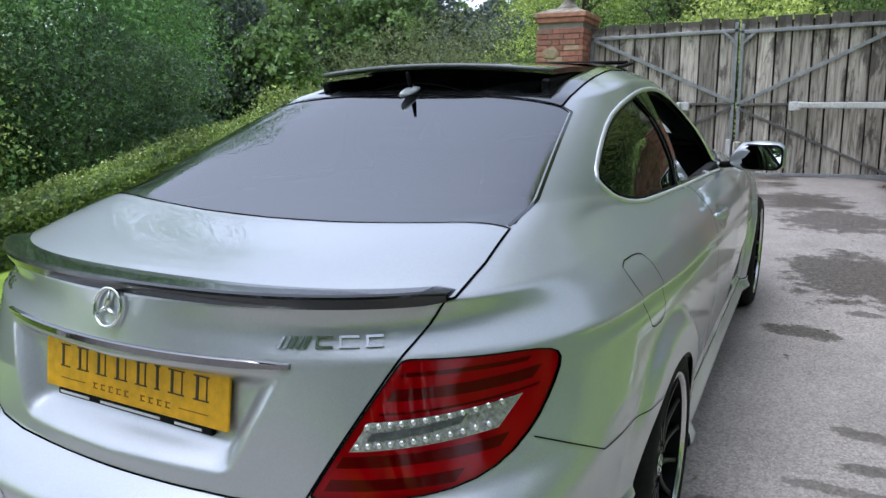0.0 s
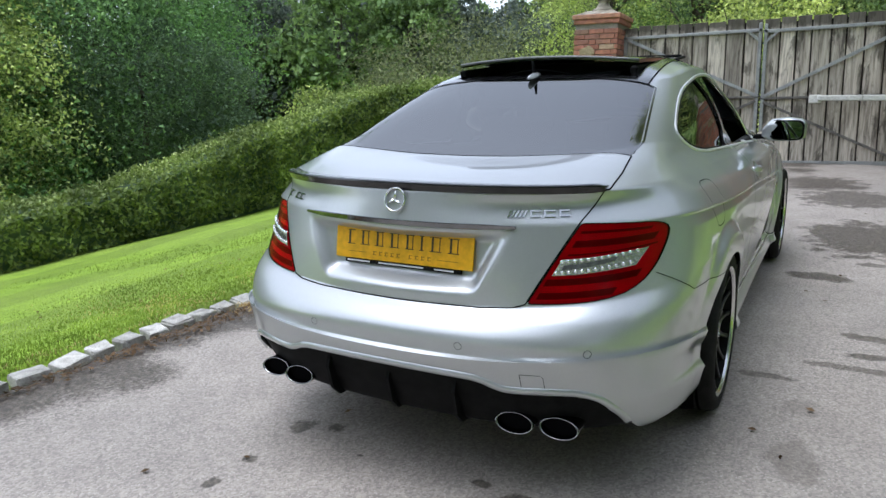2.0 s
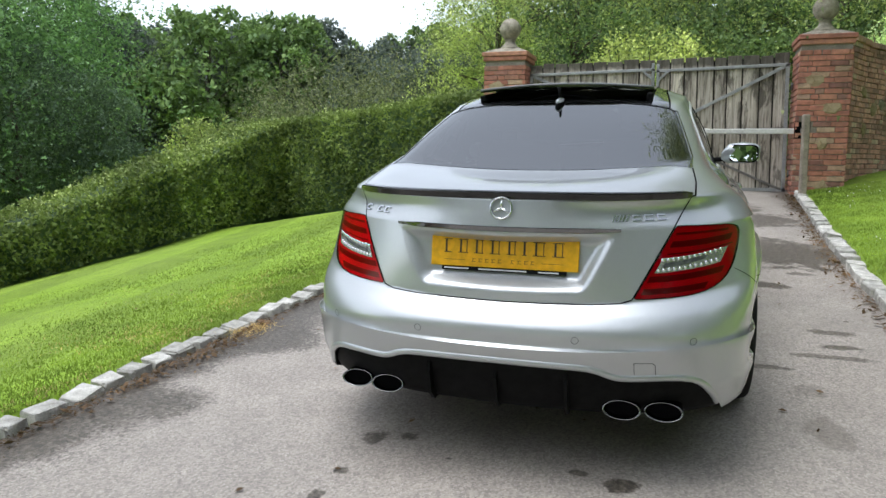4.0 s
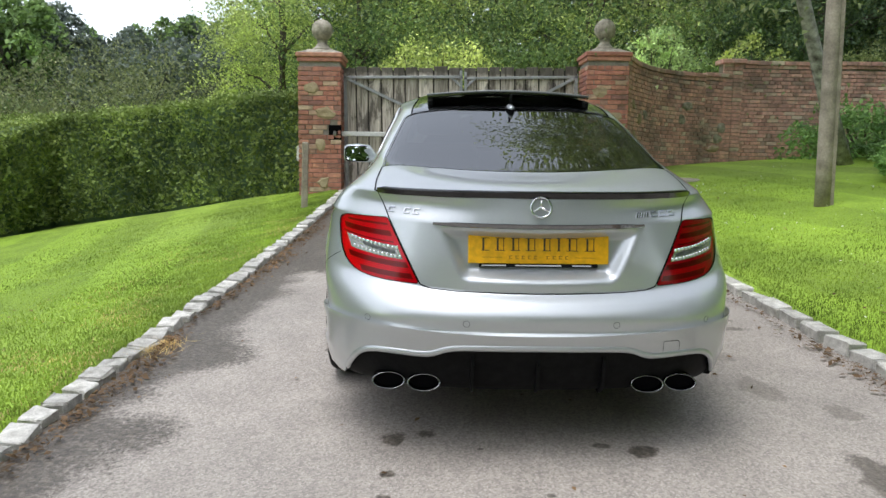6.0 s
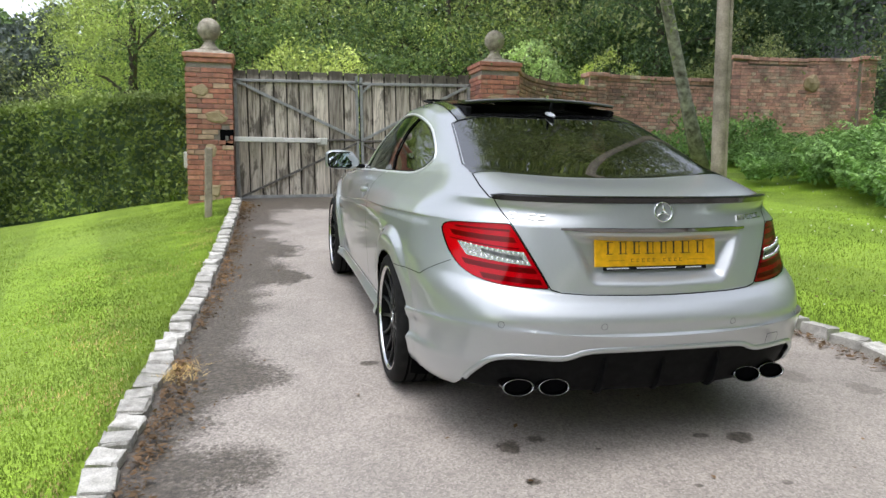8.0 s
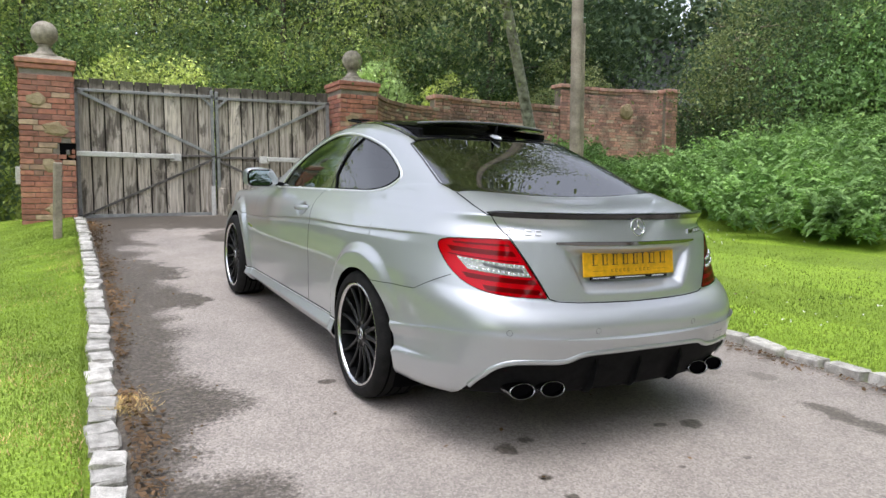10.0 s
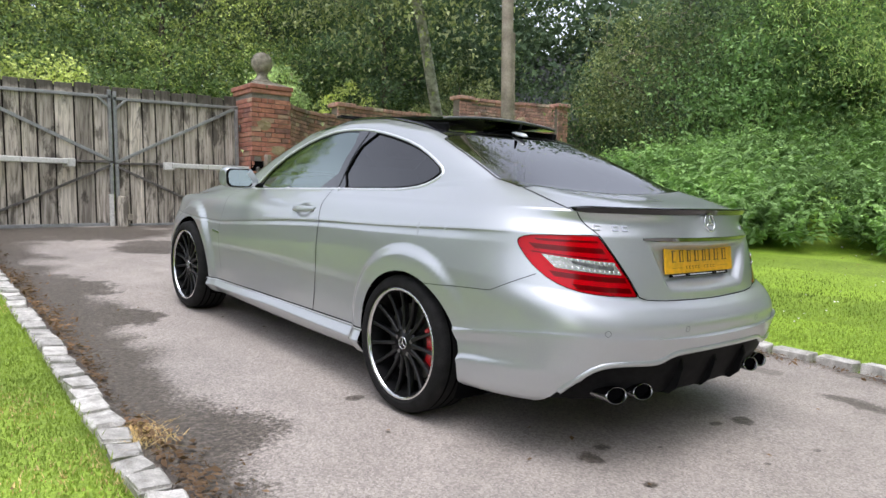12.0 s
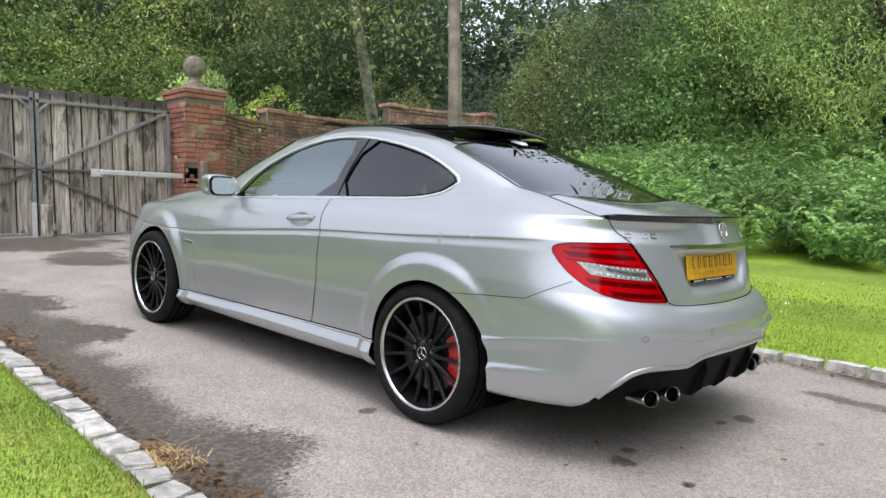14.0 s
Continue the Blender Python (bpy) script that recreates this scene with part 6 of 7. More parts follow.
rng = random.Random(21)
curve = arc((2.68, 9.25), (5.55, 11.9), 0.45, 6)
wall_run("wall_curved", curve, [2.90, 2.88, 2.87, 2.87, 2.88, 2.9, 2.94], "curved old red brick garden wall, stained and mossy", 300, rng)
wall_run("wall_straight", [(5.55, 11.9), (7.4, 12.0), (9.1, 12.0)], [3.18, 3.20, 3.22], "old red brick garden wall with brick coping", 120, rng)
wall_run("wall_end", [(9.1, 12.0), (10.8, 11.8), (12.25, 11.45)], [3.72, 3.74, 3.76], "taller end of old red brick garden wall", 120, rng)
for x, y, z0, z1 in ((5.55, 11.86, 0.9, 3.2), (9.1, 11.96, 1.3, 3.74), (12.1, 11.42, 1.4, 3.78)):
    pil = thing("wall_pilaster", "brick pilaster strengthening the garden wall", "pilaster", pose(x, y, 0), "wall pilasters")
    rr = random.Random(int(x * 7))
    put("core", done(box((0.36, 0.26, z1 - z0), 0, 1, (0, 0, (z0 + z1) / 2)), "core", MORTAR), pil)
    me = brick_mesh(rr, (0.185, 0.05, 0.065), OLD_BRICK)
    k, z = 0, z0
    while z < z1 - 0.12:
        for dx in (-0.098, 0.098):
            put("brick", me, pil, m=pose(dx, -0.13, z + 0.033))
        z += 0.075
    put("coping", done(box((0.48, 0.42, 0.085), 0.01, 1, (0, 0, z1 - 0.02)), "coping", OLD_BRICK), pil)
# rough stones set in the wall face
rng = random.Random(3)
for k in range(9):
    t = rng.uniform(0.12, 0.95)
    i = min(int(t * 6), 5)
    p = Vector(curve[i]).lerp(Vector(curve[i + 1]), t * 6 - i)
    st = bmesh.new()
    bmesh.ops.create_icosphere(st, subdivisions=2, radius=0.5)
    w, h = rng.uniform(0.2, 0.34), rng.uniform(0.14, 0.24)
    for v in st.verts:
        v.co = Vector((v.co.x * w, v.co.y * 0.10, v.co.z * h)) * (1 + 0.3 * noise.noise(v.co * 4 + Vector((k, 0, 0))))
    d = Vector(curve[i + 1]) - Vector(curve[i])
    ob = put("wall_stone", done(st, "wall_stone", SANDSTONE if k % 2 else STONE), m=pose(p.x + 0.075 * d.y / d.length, p.y - 0.075 * d.x / d.length - 0.03, rng.uniform(1.3, 2.5), 0, rng.uniform(-20, 20), math.degrees(math.atan2(d.y, d.x))))
    tagged(ob, "rough ochre stone set into old brick wall", "stone", "stones in the wall")
lump = bmesh.new()
bmesh.ops.create_icosphere(lump, subdivisions=2, radius=0.2)
for v in lump.verts:
    v.co = Vector((v.co.x, v.co.y * 0.5, v.co.z)) * (1 + 0.4 * noise.noise(v.co * 8))
tagged(put("wall_stone", done(lump, "wall_stone", SANDSTONE), m=pose(10.9, 11.66, 3.2)), "rough projecting stone in tall brick wall", "stone", "stones in the wall")


# ---------------------------------------------------------------- pole and drain cover
def build_pole():
    x, y = 3.81, 4.96
    z = float(ground_z(x, y)) - 0.1
    pole = thing("telegraph_pole", "tall weathered wooden telegraph pole standing in lawn", "pole", pose(x, y, z, 0.3, -0.9, 0))
    v, f = tube([(0, 0, h) for h in (0, 0.6, 2, 4, 6, 8.5)], [0.080, 0.078, 0.076, 0.074, 0.072, 0.068], 18)
    put("mast", mesh_of("mast", v, f, POLEWOOD, True), pole)
    put("cable_guard", done(box((0.05, 0.035, 2.6), 0.008, 1, (0.078, -0.03, 1.35)), "guard", POLEWOOD), pole)
    put("sign_plate", done(box((0.012, 0.08, 0.14), 0.002, 1, (0.100, 0, 3.1)), "plate", ALU), pole)


build_pole()
cover = thing("drain_cover", "round dark drain cover sunk in lawn", "drain cover", pose(3.5, 8.3, float(ground_z(3.5, 8.3)) + 0.0, 4, 0, 0))
v, f = lathe([(0.0, 0.03), (0.2, 0.03), (0.22, 0.02), (0.25, 0.025), (0.26, 0.0)], 24)
put("lid", mesh_of("lid", v, f, STONE), cover)


# ---------------------------------------------------------------- foliage
def leaf_mesh(name, centres, size, mat, rs, up=0.5, aspect=0.55, droop=None, flat=1.0):
    """Many single leaves at the given centres, each a folded diamond."""
    n = len(centres)
    d = rs.normal(size=(n, 3))
    if droop is not None:
        d += np.asarray(droop)
    d[:, 2] *= flat
    d /= np.linalg.norm(d, axis=1, keepdims=True)
    nrm = rs.normal(size=(n, 3)) + np.array([0, 0, up * 2])
    side = np.cross(d, nrm)
    side /= np.linalg.norm(side, axis=1, keepdims=True) + 1e-9
    s = size * 0.88 * rs.uniform(0.6, 1.25, size=(n, 1))
    lift = np.cross(side, d) * s * 0.12
    if n > 9000:
        # far masses: one pointed triangle a leaf
        k, back = 3, centres - d * s * 0.75
        verts = np.stack([back + side * s * aspect * 1.2, centres + d * s * 1.1 + lift, back - side * s * aspect * 1.2], 1).reshape(-1, 3)
    else:
        k = 4
        verts = np.stack([centres - d * s, centres + side * s * aspect + lift, centres + d * s, centres - side * s * aspect + lift], 1).reshape(-1, 3)
    me = bpy.data.meshes.new(name)
    me.vertices.add(k * n)
    me.vertices.foreach_set("co", verts.astype(np.float32).ravel())
    me.loops.add(k * n)
    me.loops.foreach_set("vertex_index", np.arange(k * n, dtype=np.int32))
    me.polygons.add(n)
    me.polygons.foreach_set("loop_start", np.arange(0, k * n, k, dtype=np.int32))
    me.polygons.foreach_set("loop_total", np.full(n, k, dtype=np.int32))
    me.update(calc_edges=True)
    me.materials.append(mat)
    return me


OAKLEAF = leaf_material("oak_leaves", (0.022, 0.052, 0.014), (0.060, 0.115, 0.026))
# dark foliage colour, also used for shade in hedge core and wood depths
DARKLEAF_AND_SHADE = leaf_material("dark_leaves_and_shade", (0.014, 0.034, 0.013), (0.038, 0.075, 0.024))
ASHLEAF = leaf_material("ash_leaves", (0.055, 0.105, 0.021), (0.145, 0.225, 0.047))
LIMELEAF = leaf_material("bright_leaves", (0.075, 0.135, 0.022), (0.17, 0.26, 0.05))
OLIVELEAF = leaf_material("olive_leaves", (0.030, 0.056, 0.016), (0.080, 0.125, 0.034))
BIRCHLEAF = leaf_material("birch_leaves", (0.035, 0.066, 0.018), (0.105, 0.155, 0.045))
HEDGELEAF = leaf_material("hedge_leaves", (0.014, 0.034, 0.006), (0.075, 0.128, 0.024), 0.4)
NEWLEAF = leaf_material("young_hedge_leaves", (0.06, 0.125, 0.025), (0.125, 0.19, 0.05), 0.4)
BANKLEAF = leaf_material("bramble_leaves", (0.03, 0.085, 0.02), (0.08, 0.165, 0.04))
FERNLEAF = leaf_material("fern_fronds", (0.020, 0.056, 0.011), (0.080, 0.168, 0.036))
CONIFERLEAF = leaf_material("conifer_sprays", (0.062, 0.128, 0.024), (0.155, 0.262, 0.055))
# distance haze is put into this leaf colour
FARLEAF = leaf_material("haze_tinted_leaves", (0.020, 0.036, 0.018), (0.042, 0.068, 0.034))
SHRUBLEAF = leaf_material("shrub_leaves", (0.025, 0.045, 0.014), (0.066, 0.098, 0.031))
VALLEYLEAF = leaf_material("valley_oak_leaves", (0.026, 0.074, 0.018), (0.074, 0.16, 0.038))
PALELEAF = leaf_material("pale_leaves", (0.13, 0.20, 0.10), (0.27, 0.36, 0.21), 0.55, (1.4, 1.3, 1.15))
DEADLEAF = leaf_material("dead_leaves", (0.048, 0.030, 0.019), (0.165, 0.108, 0.070), 0.8, (1, 1, 1))
BLADE = leaf_material("grass_blades", (0.14, 0.195, 0.034), (0.215, 0.28, 0.062), 0.6, (1, 1, 1))
DAISY = material("daisy_white", (0.75, 0.75, 0.70), 0.7)
STRAW = leaf_material("dry_grass", (0.30, 0.215, 0.10), (0.46, 0.35, 0.19), 0.8, (1, 1, 1))


TWIG = mottled("pale_twig_bark", (0.20, 0.165, 0.12), (0.40, 0.34, 0.26), 9, 0.95)


def crown_points(rs, centre, radii, clumps, per, spread, hollow=0.55, flat=0.0):
    """Leaf places: clumps scattered through the outer part of an uneven ellipsoid."""
    out = []
    c = np.asarray(centre, float)
    r = np.asarray(radii, float)
    seed = rs.uniform(0, 50)
    for _ in range(int(clumps * 0.62)):
        d = rs.normal(size=3)
        d /= np.linalg.norm(d)
        lump = 1 + 0.38 * noise.noise(Vector((d[0] * 1.7 + seed, d[1] * 1.7, d[2] * 1.7)))
        k = rs.uniform(hollow, 1.0) ** 0.6 * lump
        p = c + d * r * k
        wide = rs.uniform(0.75, 1.35)
        spray = rs.normal(size=(int(per * 2.1), 3)) * spread * np.array([1.15, 1.15, 0.36]) * wide
        spray[:, 2] -= 0.35 * np.hypot(spray[:, 0], spray[:, 1]) ** 2 / (spread * wide)
        out.append(p + spray)
    return np.concatenate(out)


def build_tree(x, y, high, spread, mat, label, seed, leaf=0.11, clumps=150, per=45, trunk=0.2, base=0.3, bark=None, name="tree", category="tree", lean=(0, 0), droop=None, group="", squash=1.0, hollow=0.55, aspect=0.55, twigs=0):
    """A tapered trunk with limbs, and a crown of many leaves."""
    rs = np.random.RandomState(seed)
    z = float(ground_z(x, y)) - 0.15
    tree = thing(name, label, category, pose(x, y, z), group)
    c0 = Vector((lean[0], lean[1], high * (base + 1) / 2))
    pieces = []
    pts = [Vector((lean[0] * min(1.0, 2.2 * t) + 0.12 * trunk * 8 * noise.noise(Vector((seed, t * 3, 0))), lean[1] * min(1.0, 2.2 * t) + 0.12 * trunk * 8 * noise.noise(Vector((0, t * 3, seed))), high * 0.86 * t)) for t in np.linspace(0, 1, 9)]
    pieces.append(tube(pts, [trunk * (1.25 if k == 0 else 1) * (1 - 0.11 * k) for k in range(9)], 10))
    for k in range(9):
        t = rs.uniform(base + 0.15, 0.85)
        i = int(t * 8)
        p = pts[i].lerp(pts[i + 1], t * 8 - i)
        a = rs.uniform(0, 2 * math.pi)
        reach = spread * rs.uniform(0.55, 0.95) * (1.1 - 0.5 * t)
        q = p + Vector((math.cos(a) * reach, math.sin(a) * reach, reach * rs.uniform(0.2, 0.8)))
        mid = p.lerp(q, 0.5) + Vector((0, 0, reach * 0.12))
        r0 = trunk * (1 - 0.8 * t) * 0.4
        pieces.append(tube([p, mid, q], [r0, r0 * 0.6, r0 * 0.2], 6))
        for _ in range(2):
            b = a + rs.uniform(-0.9, 0.9)
            w = mid + Vector((math.cos(b), math.sin(b), rs.uniform(0.1, 0.7))) * reach * 0.45
            pieces.append(tube([mid, w], [r0 * 0.4, r0 * 0.1], 5))
    v, f = joined(*pieces)
    put("trunk", mesh_of("trunk", v, f, bark or BARK, True), tree)
    cp = crown_points(rs, c0, (spread, spread, high * (1 - base) / 2 * squash), clumps, per, spread * 0.13, hollow)
    crown = put("crown", leaf_mesh("crown", cp, leaf, mat, rs, 1.0, aspect, droop), tree)
    if twigs:
        pieces = []
        for k in range(twigs):
            a = math.pi * 1.25 + rs.normal() * 0.8
            h = high * rs.uniform(0.35, 0.95)
            r = spread * rs.uniform(0.55, 1.0) * (1.15 - 0.5 * h / high)
            p = Vector((math.cos(a) * r, math.sin(a) * r, h))
            pts = [p]
            d = Vector((rs.normal(), rs.normal(), rs.normal() * 0.7)).normalized()
            for _ in range(5):
                d = (d + Vector((rs.normal(), rs.normal(), rs.normal())) * 0.35).normalized()
                pts.append(pts[-1] + d * rs.uniform(0.12, 0.28))
            pieces.append(tube(pts, [0.013, 0.011, 0.009, 0.007, 0.005, 0.003], 4))
        put("bare_twig_tangle", mesh_of("bare_twig_tangle", *joined(*pieces), TWIG), tree, "pale bare twigs")["kind"] = "stuff"
    return tree


def build_shrub(x, y, high, spread, mat, label, seed, leaf=0.06, clumps=70, per=40, z=None, category="shrub"):
    rs = np.random.RandomState(seed)
    z = float(ground_z(x, y)) - 0.1 if z is None else z
    shrub = thing("shrub", label, category, pose(x, y, z))
    pieces = []
    for k in range(9):
        a = k * 0.7
        pieces.append(tube([(0.05 * math.cos(a), 0.05 * math.sin(a), 0), (spread * 0.4 * math.cos(a), spread * 0.4 * math.sin(a), high * 0.5), (spread * 0.7 * math.cos(a), spread * 0.7 * math.sin(a), high * 0.8)], [0.03, 0.02, 0.006], 5))
    v, f = joined(*pieces)
    put("stem", mesh_of("stem", v, f, BARK), shrub)
    cp = crown_points(rs, (0, 0, high * 0.52), (spread, spread, high * 0.5), clumps, per, spread * 0.16, 0.5, 0.3)
    cp[:, 2] = np.maximum(cp[:, 2], 0.03)
    put("foliage", leaf_mesh("foliage", cp, leaf, mat, rs, 0.6), shrub)
    return shrub


# the clipped hedge in two runs that meet at a corner
def build_hedge(name, stations, depth, label, seed, density=900):
    """stations: (x, y, base height, top height) along the front face; depth: how far it goes back."""
    rs = np.random.RandomState(seed)
    hedge = thing(name, label, "hedge")
    st = [np.array(s, float) for s in stations]
    core_v, core_f, pts, young = [], [], [], []
    for k, s in enumerate(st):
        a, b = st[max(k - 1, 0)], st[min(k + 1, len(st) - 1)]
        d = (b - a)[:2] / np.linalg.norm((b - a)[:2])
        back = np.array([d[1], -d[0]])
        f0, b0 = s[:2] + back * 0.1, s[:2] + back * (depth - 0.1)
        core_v += [(*f0, s[2] - 0.3), (*f0, s[3] - 0.12), (*b0, s[3] - 0.12), (*b0, s[2] - 0.6)]
        if k:
            i = 4 * (k - 1)
            core_f += [(i, i + 4, i + 5, i + 1), (i + 1, i + 5, i + 6, i + 2), (i + 2, i + 6, i + 7, i + 3)]
    n = len(core_v)
    core_f += [(0, 1, 2, 3), (n - 1, n - 2, n - 3, n - 4)]
    # dark box added inside the leaves, blocks light and darkens the gaps
    put("core", mesh_of("core", core_v, core_f, DARKLEAF_AND_SHADE), hedge)
    for a, b in zip(st, st[1:]):
        length = np.linalg.norm((b - a)[:2])
        d = (b - a)[:2] / length
        back = np.array([d[1], -d[0]])
        tall = (a[3] - a[2] + b[3] - b[2]) / 2
        for face in ("front", "top", "far"):
            area = length * (depth if face == "top" else tall)
            m = int(area * density * (0.4 if face == "far" else 1))
            u, w = rs.uniform(0, 1, m), rs.uniform(0, 1, m)
            s = a[None] + (b - a)[None] * u[:, None]
            lump = np.array([noise.noise(Vector((p[0] * 1.6, p[1] * 1.6, q * 2.5))) for p, q in zip(s, w)]) * 0.09 + rs.normal(size=m) * 0.045
            if face == "top":
                xy = s[:, :2] + back[None] * (w * depth)[:, None]
                z = s[:, 3] + lump - 0.14 * np.abs(2 * w - 1) ** 4
            else:
                off = (0 if face == "front" else depth) - (lump if face == "front" else -lump)
                xy = s[:, :2] + back[None] * np.reshape(off, (-1, 1)) 
                z = s[:, 2] - 0.05 + (s[:, 3] - s[:, 2] + 0.03) * w
            p3 = np.column_stack([xy, z])
            if face == "top":
                pick = rs.uniform(size=m) < 0.2
                young.append(p3[pick] + np.array([0, 0, 0.03]))
                p3 = p3[~pick]
            pts.append(p3)
    put("foliage", leaf_mesh("foliage", np.concatenate(pts), 0.045, HEDGELEAF, rs, 0.1, 0.6), hedge)
    put("shoot_layer", leaf_mesh("shoot_layer", np.concatenate(young), 0.032, NEWLEAF, rs, 0.3, 0.6), hedge, "paler young shoots along the top")["kind"] = "stuff"
    return hedge


build_hedge("hedge", [(-2.45, 9.45, 0.55, 2.30), (-3.9, 9.95, 0.48, 2.22), (-5.2, 10.4, 0.27, 2.09), (-6.4, 10.8, 0.1, 2.0), (-7.6, 11.2, -0.05, 1.92), (-8.5, 11.45, -0.12, 1.88)], 0.9, "long clipped green hedge with paler new shoots on top", 3)
build_hedge("hedge", [(-7.6, 11.3, -0.05, 1.93), (-7.75, 10.2, -0.12, 1.62), (-7.85, 9.2, -0.2, 1.22), (-7.95, 7.8, -0.33, 0.95), (-8.05, 6.4, -0.45, 0.52), (-8.15, 5.0, -0.62, 0.14), (-8.3, 3.2, -0.82, -0.1), (-8.5, -2.0, -1.3, -0.55)], 1.0, "clipped green hedge running down the lawn's edge", 8)

# woods: large trees down the bank, far trees, trees behind the gate and on the bank beside the wall
for k, (x, y, h, r, mat, leaf, n) in enumerate((
        (-19.5, 12.5, 15, 5.4, VALLEYLEAF, 0.15, 330), (-20.5, 7.0, 12, 5.5, DARKLEAF_AND_SHADE, 0.15, 280), (-27.0, 18.0, 16, 6.0, VALLEYLEAF, 0.17, 260), (-14.5, 5.2, 7.0, 3.0, ASHLEAF, 0.10, 170),
        (-20.0, 2.0, 10, 5.0, VALLEYLEAF, 0.16, 240), (-13.5, 9.8, 4.6, 2.6, DARKLEAF_AND_SHADE, 0.10, 170), (-15.5, 0.5, 6.0, 3.0, OAKLEAF, 0.11, 150), (-28.0, 10.0, 17, 6.0, DARKLEAF_AND_SHADE, 0.2, 200), (-12.6, 3.0, 2.9, 2.2, ASHLEAF, 0.08, 130))):
    build_tree(x, y, h, r, mat, ("spreading broadleaf tree in full summer leaf beyond hedge", "dark broadleaf tree in full leaf beyond hedge")[mat is DARKLEAF_AND_SHADE], 40 + k, leaf * 0.50, n, 150, 0.28 if h > 8 else 0.12, 0.12, group="trees beyond the hedge")
for k in range(29):
    ang = radians(-2 + 40 * (k + 0.5) / 22)
    rs = random.Random(k)
    dist = rs.uniform(56, 76)
    h = rs.uniform(9.7, 12.5) * (0.75 if k in (13, 14) else 1)
    build_tree(-math.sin(ang) * dist, math.cos(ang) * dist, h, rs.uniform(4.2, 5.8), (OAKLEAF, FARLEAF, FARLEAF)[k % 3], "distant dark green broadleaf tree at wood's edge", 100 + k, 0.32, 110, 62, 0.35, 0.05, group="far trees")
# unseen trees added at the rear, blocking sky light to darken the car
for k in range(9):
    rr = random.Random(900 + k)
    x = -20 + 5 * k + rr.uniform(-1, 1)
    build_tree(x, -17 - abs(x) * 0.2 + rr.uniform(-2, 2), rr.uniform(13, 16), 3.9, (OAKLEAF, DARKLEAF_AND_SHADE)[k % 2], "unseen broadleaf tree added at the rear to block sky light", 900 + k, 0.24, 130, 45, 0.25, 0.08, group="trees along the approach")
# three more unseen trees, added to shade the right lawn and tarmac
for k, (x, y, h) in enumerate(((8.5, -9.5, 14.0), (13.0, -5.5, 13.0), (4.5, -14.0, 15.0))):
    build_tree(x, y, h, 4.2, (OAKLEAF, DARKLEAF_AND_SHADE)[k % 2], "unseen broadleaf tree added at the rear to block sky light", 930 + k, 0.16, 230, 60, 0.28, 0.12, group="trees along the approach")
build_shrub(-11.2, 23.0, 5.2, 4.3, SHRUBLEAF, "large rounded olive green shrub beyond hedge", 77, 0.062, 300, 95)
build_shrub(-15.5, 20.0, 3.2, 2.2, ASHLEAF, "light green field shrub beyond hedge", 78, 0.09, 110, 50)

behind = ((-4.5, 17.5, 8.5, 2.2, ASHLEAF, 0.075, 210), (-2.6, 19.5, 10, 3.6, ASHLEAF, 0.09, 230), (0.8, 21.5, 11, 3.8, ASHLEAF, 0.08, 240), (4.4, 20.0, 11, 3.8, ASHLEAF, 0.09, 220), (8.0, 20.5, 12, 4.0, ASHLEAF, 0.09, 240),
          (2.4, 26.0, 14, 4.6, OAKLEAF, 0.12, 220), (-3.8, 27.0, 13, 4.5, ASHLEAF, 0.12, 210), (7.0, 27.0, 14, 4.8, DARKLEAF_AND_SHADE, 0.12, 220), (11.8, 17.5, 10, 3.4, DARKLEAF_AND_SHADE, 0.09, 220), (-4.0, 34.0, 12, 4.5, OAKLEAF, 0.14, 180), (13.0, 24.0, 14, 4.5, OAKLEAF, 0.12, 200), (9.3, 15.8, 8, 2.5, DARKLEAF_AND_SHADE, 0.08, 200))
for k, (x, y, h, r, mat, leaf, n) in enumerate(behind):
    build_tree(x, y, h, r, mat, ("green woodland tree in full leaf behind the gate", "light green ash tree with visible limbs behind gate")[mat is ASHLEAF], 200 + k, leaf * 0.60, n, 110, 0.2, 0.08, group="trees behind the gate")
build_shrub(-0.4, 14.0, 3.4, 1.8, LIMELEAF, "bright light green shrub behind the timber gate", 301, 0.05, 130, 55)
build_shrub(4.3, 12.6, 3.0, 0.85, PALELEAF, "rounded pale grey-green shrub behind brick wall", 302, 0.05, 90, 50)
build_shrub(6.6, 13.2, 2.9, 0.8, LIMELEAF, "bright yellow-green shrub above brick wall", 303, 0.05, 50, 40)

# the birch in front of the wall
birch = build_tree(6.42, 9.1, 13.5, 2.7, BIRCHLEAF, "silver birch with white peeling trunk and hanging twigs", 400, 0.046, 760, 75, 0.12, 0.16, BIRCHBARK, "birch_tree", "birch tree", (-2.6, -1.5), (0, 0, -1.2), hollow=0.25)


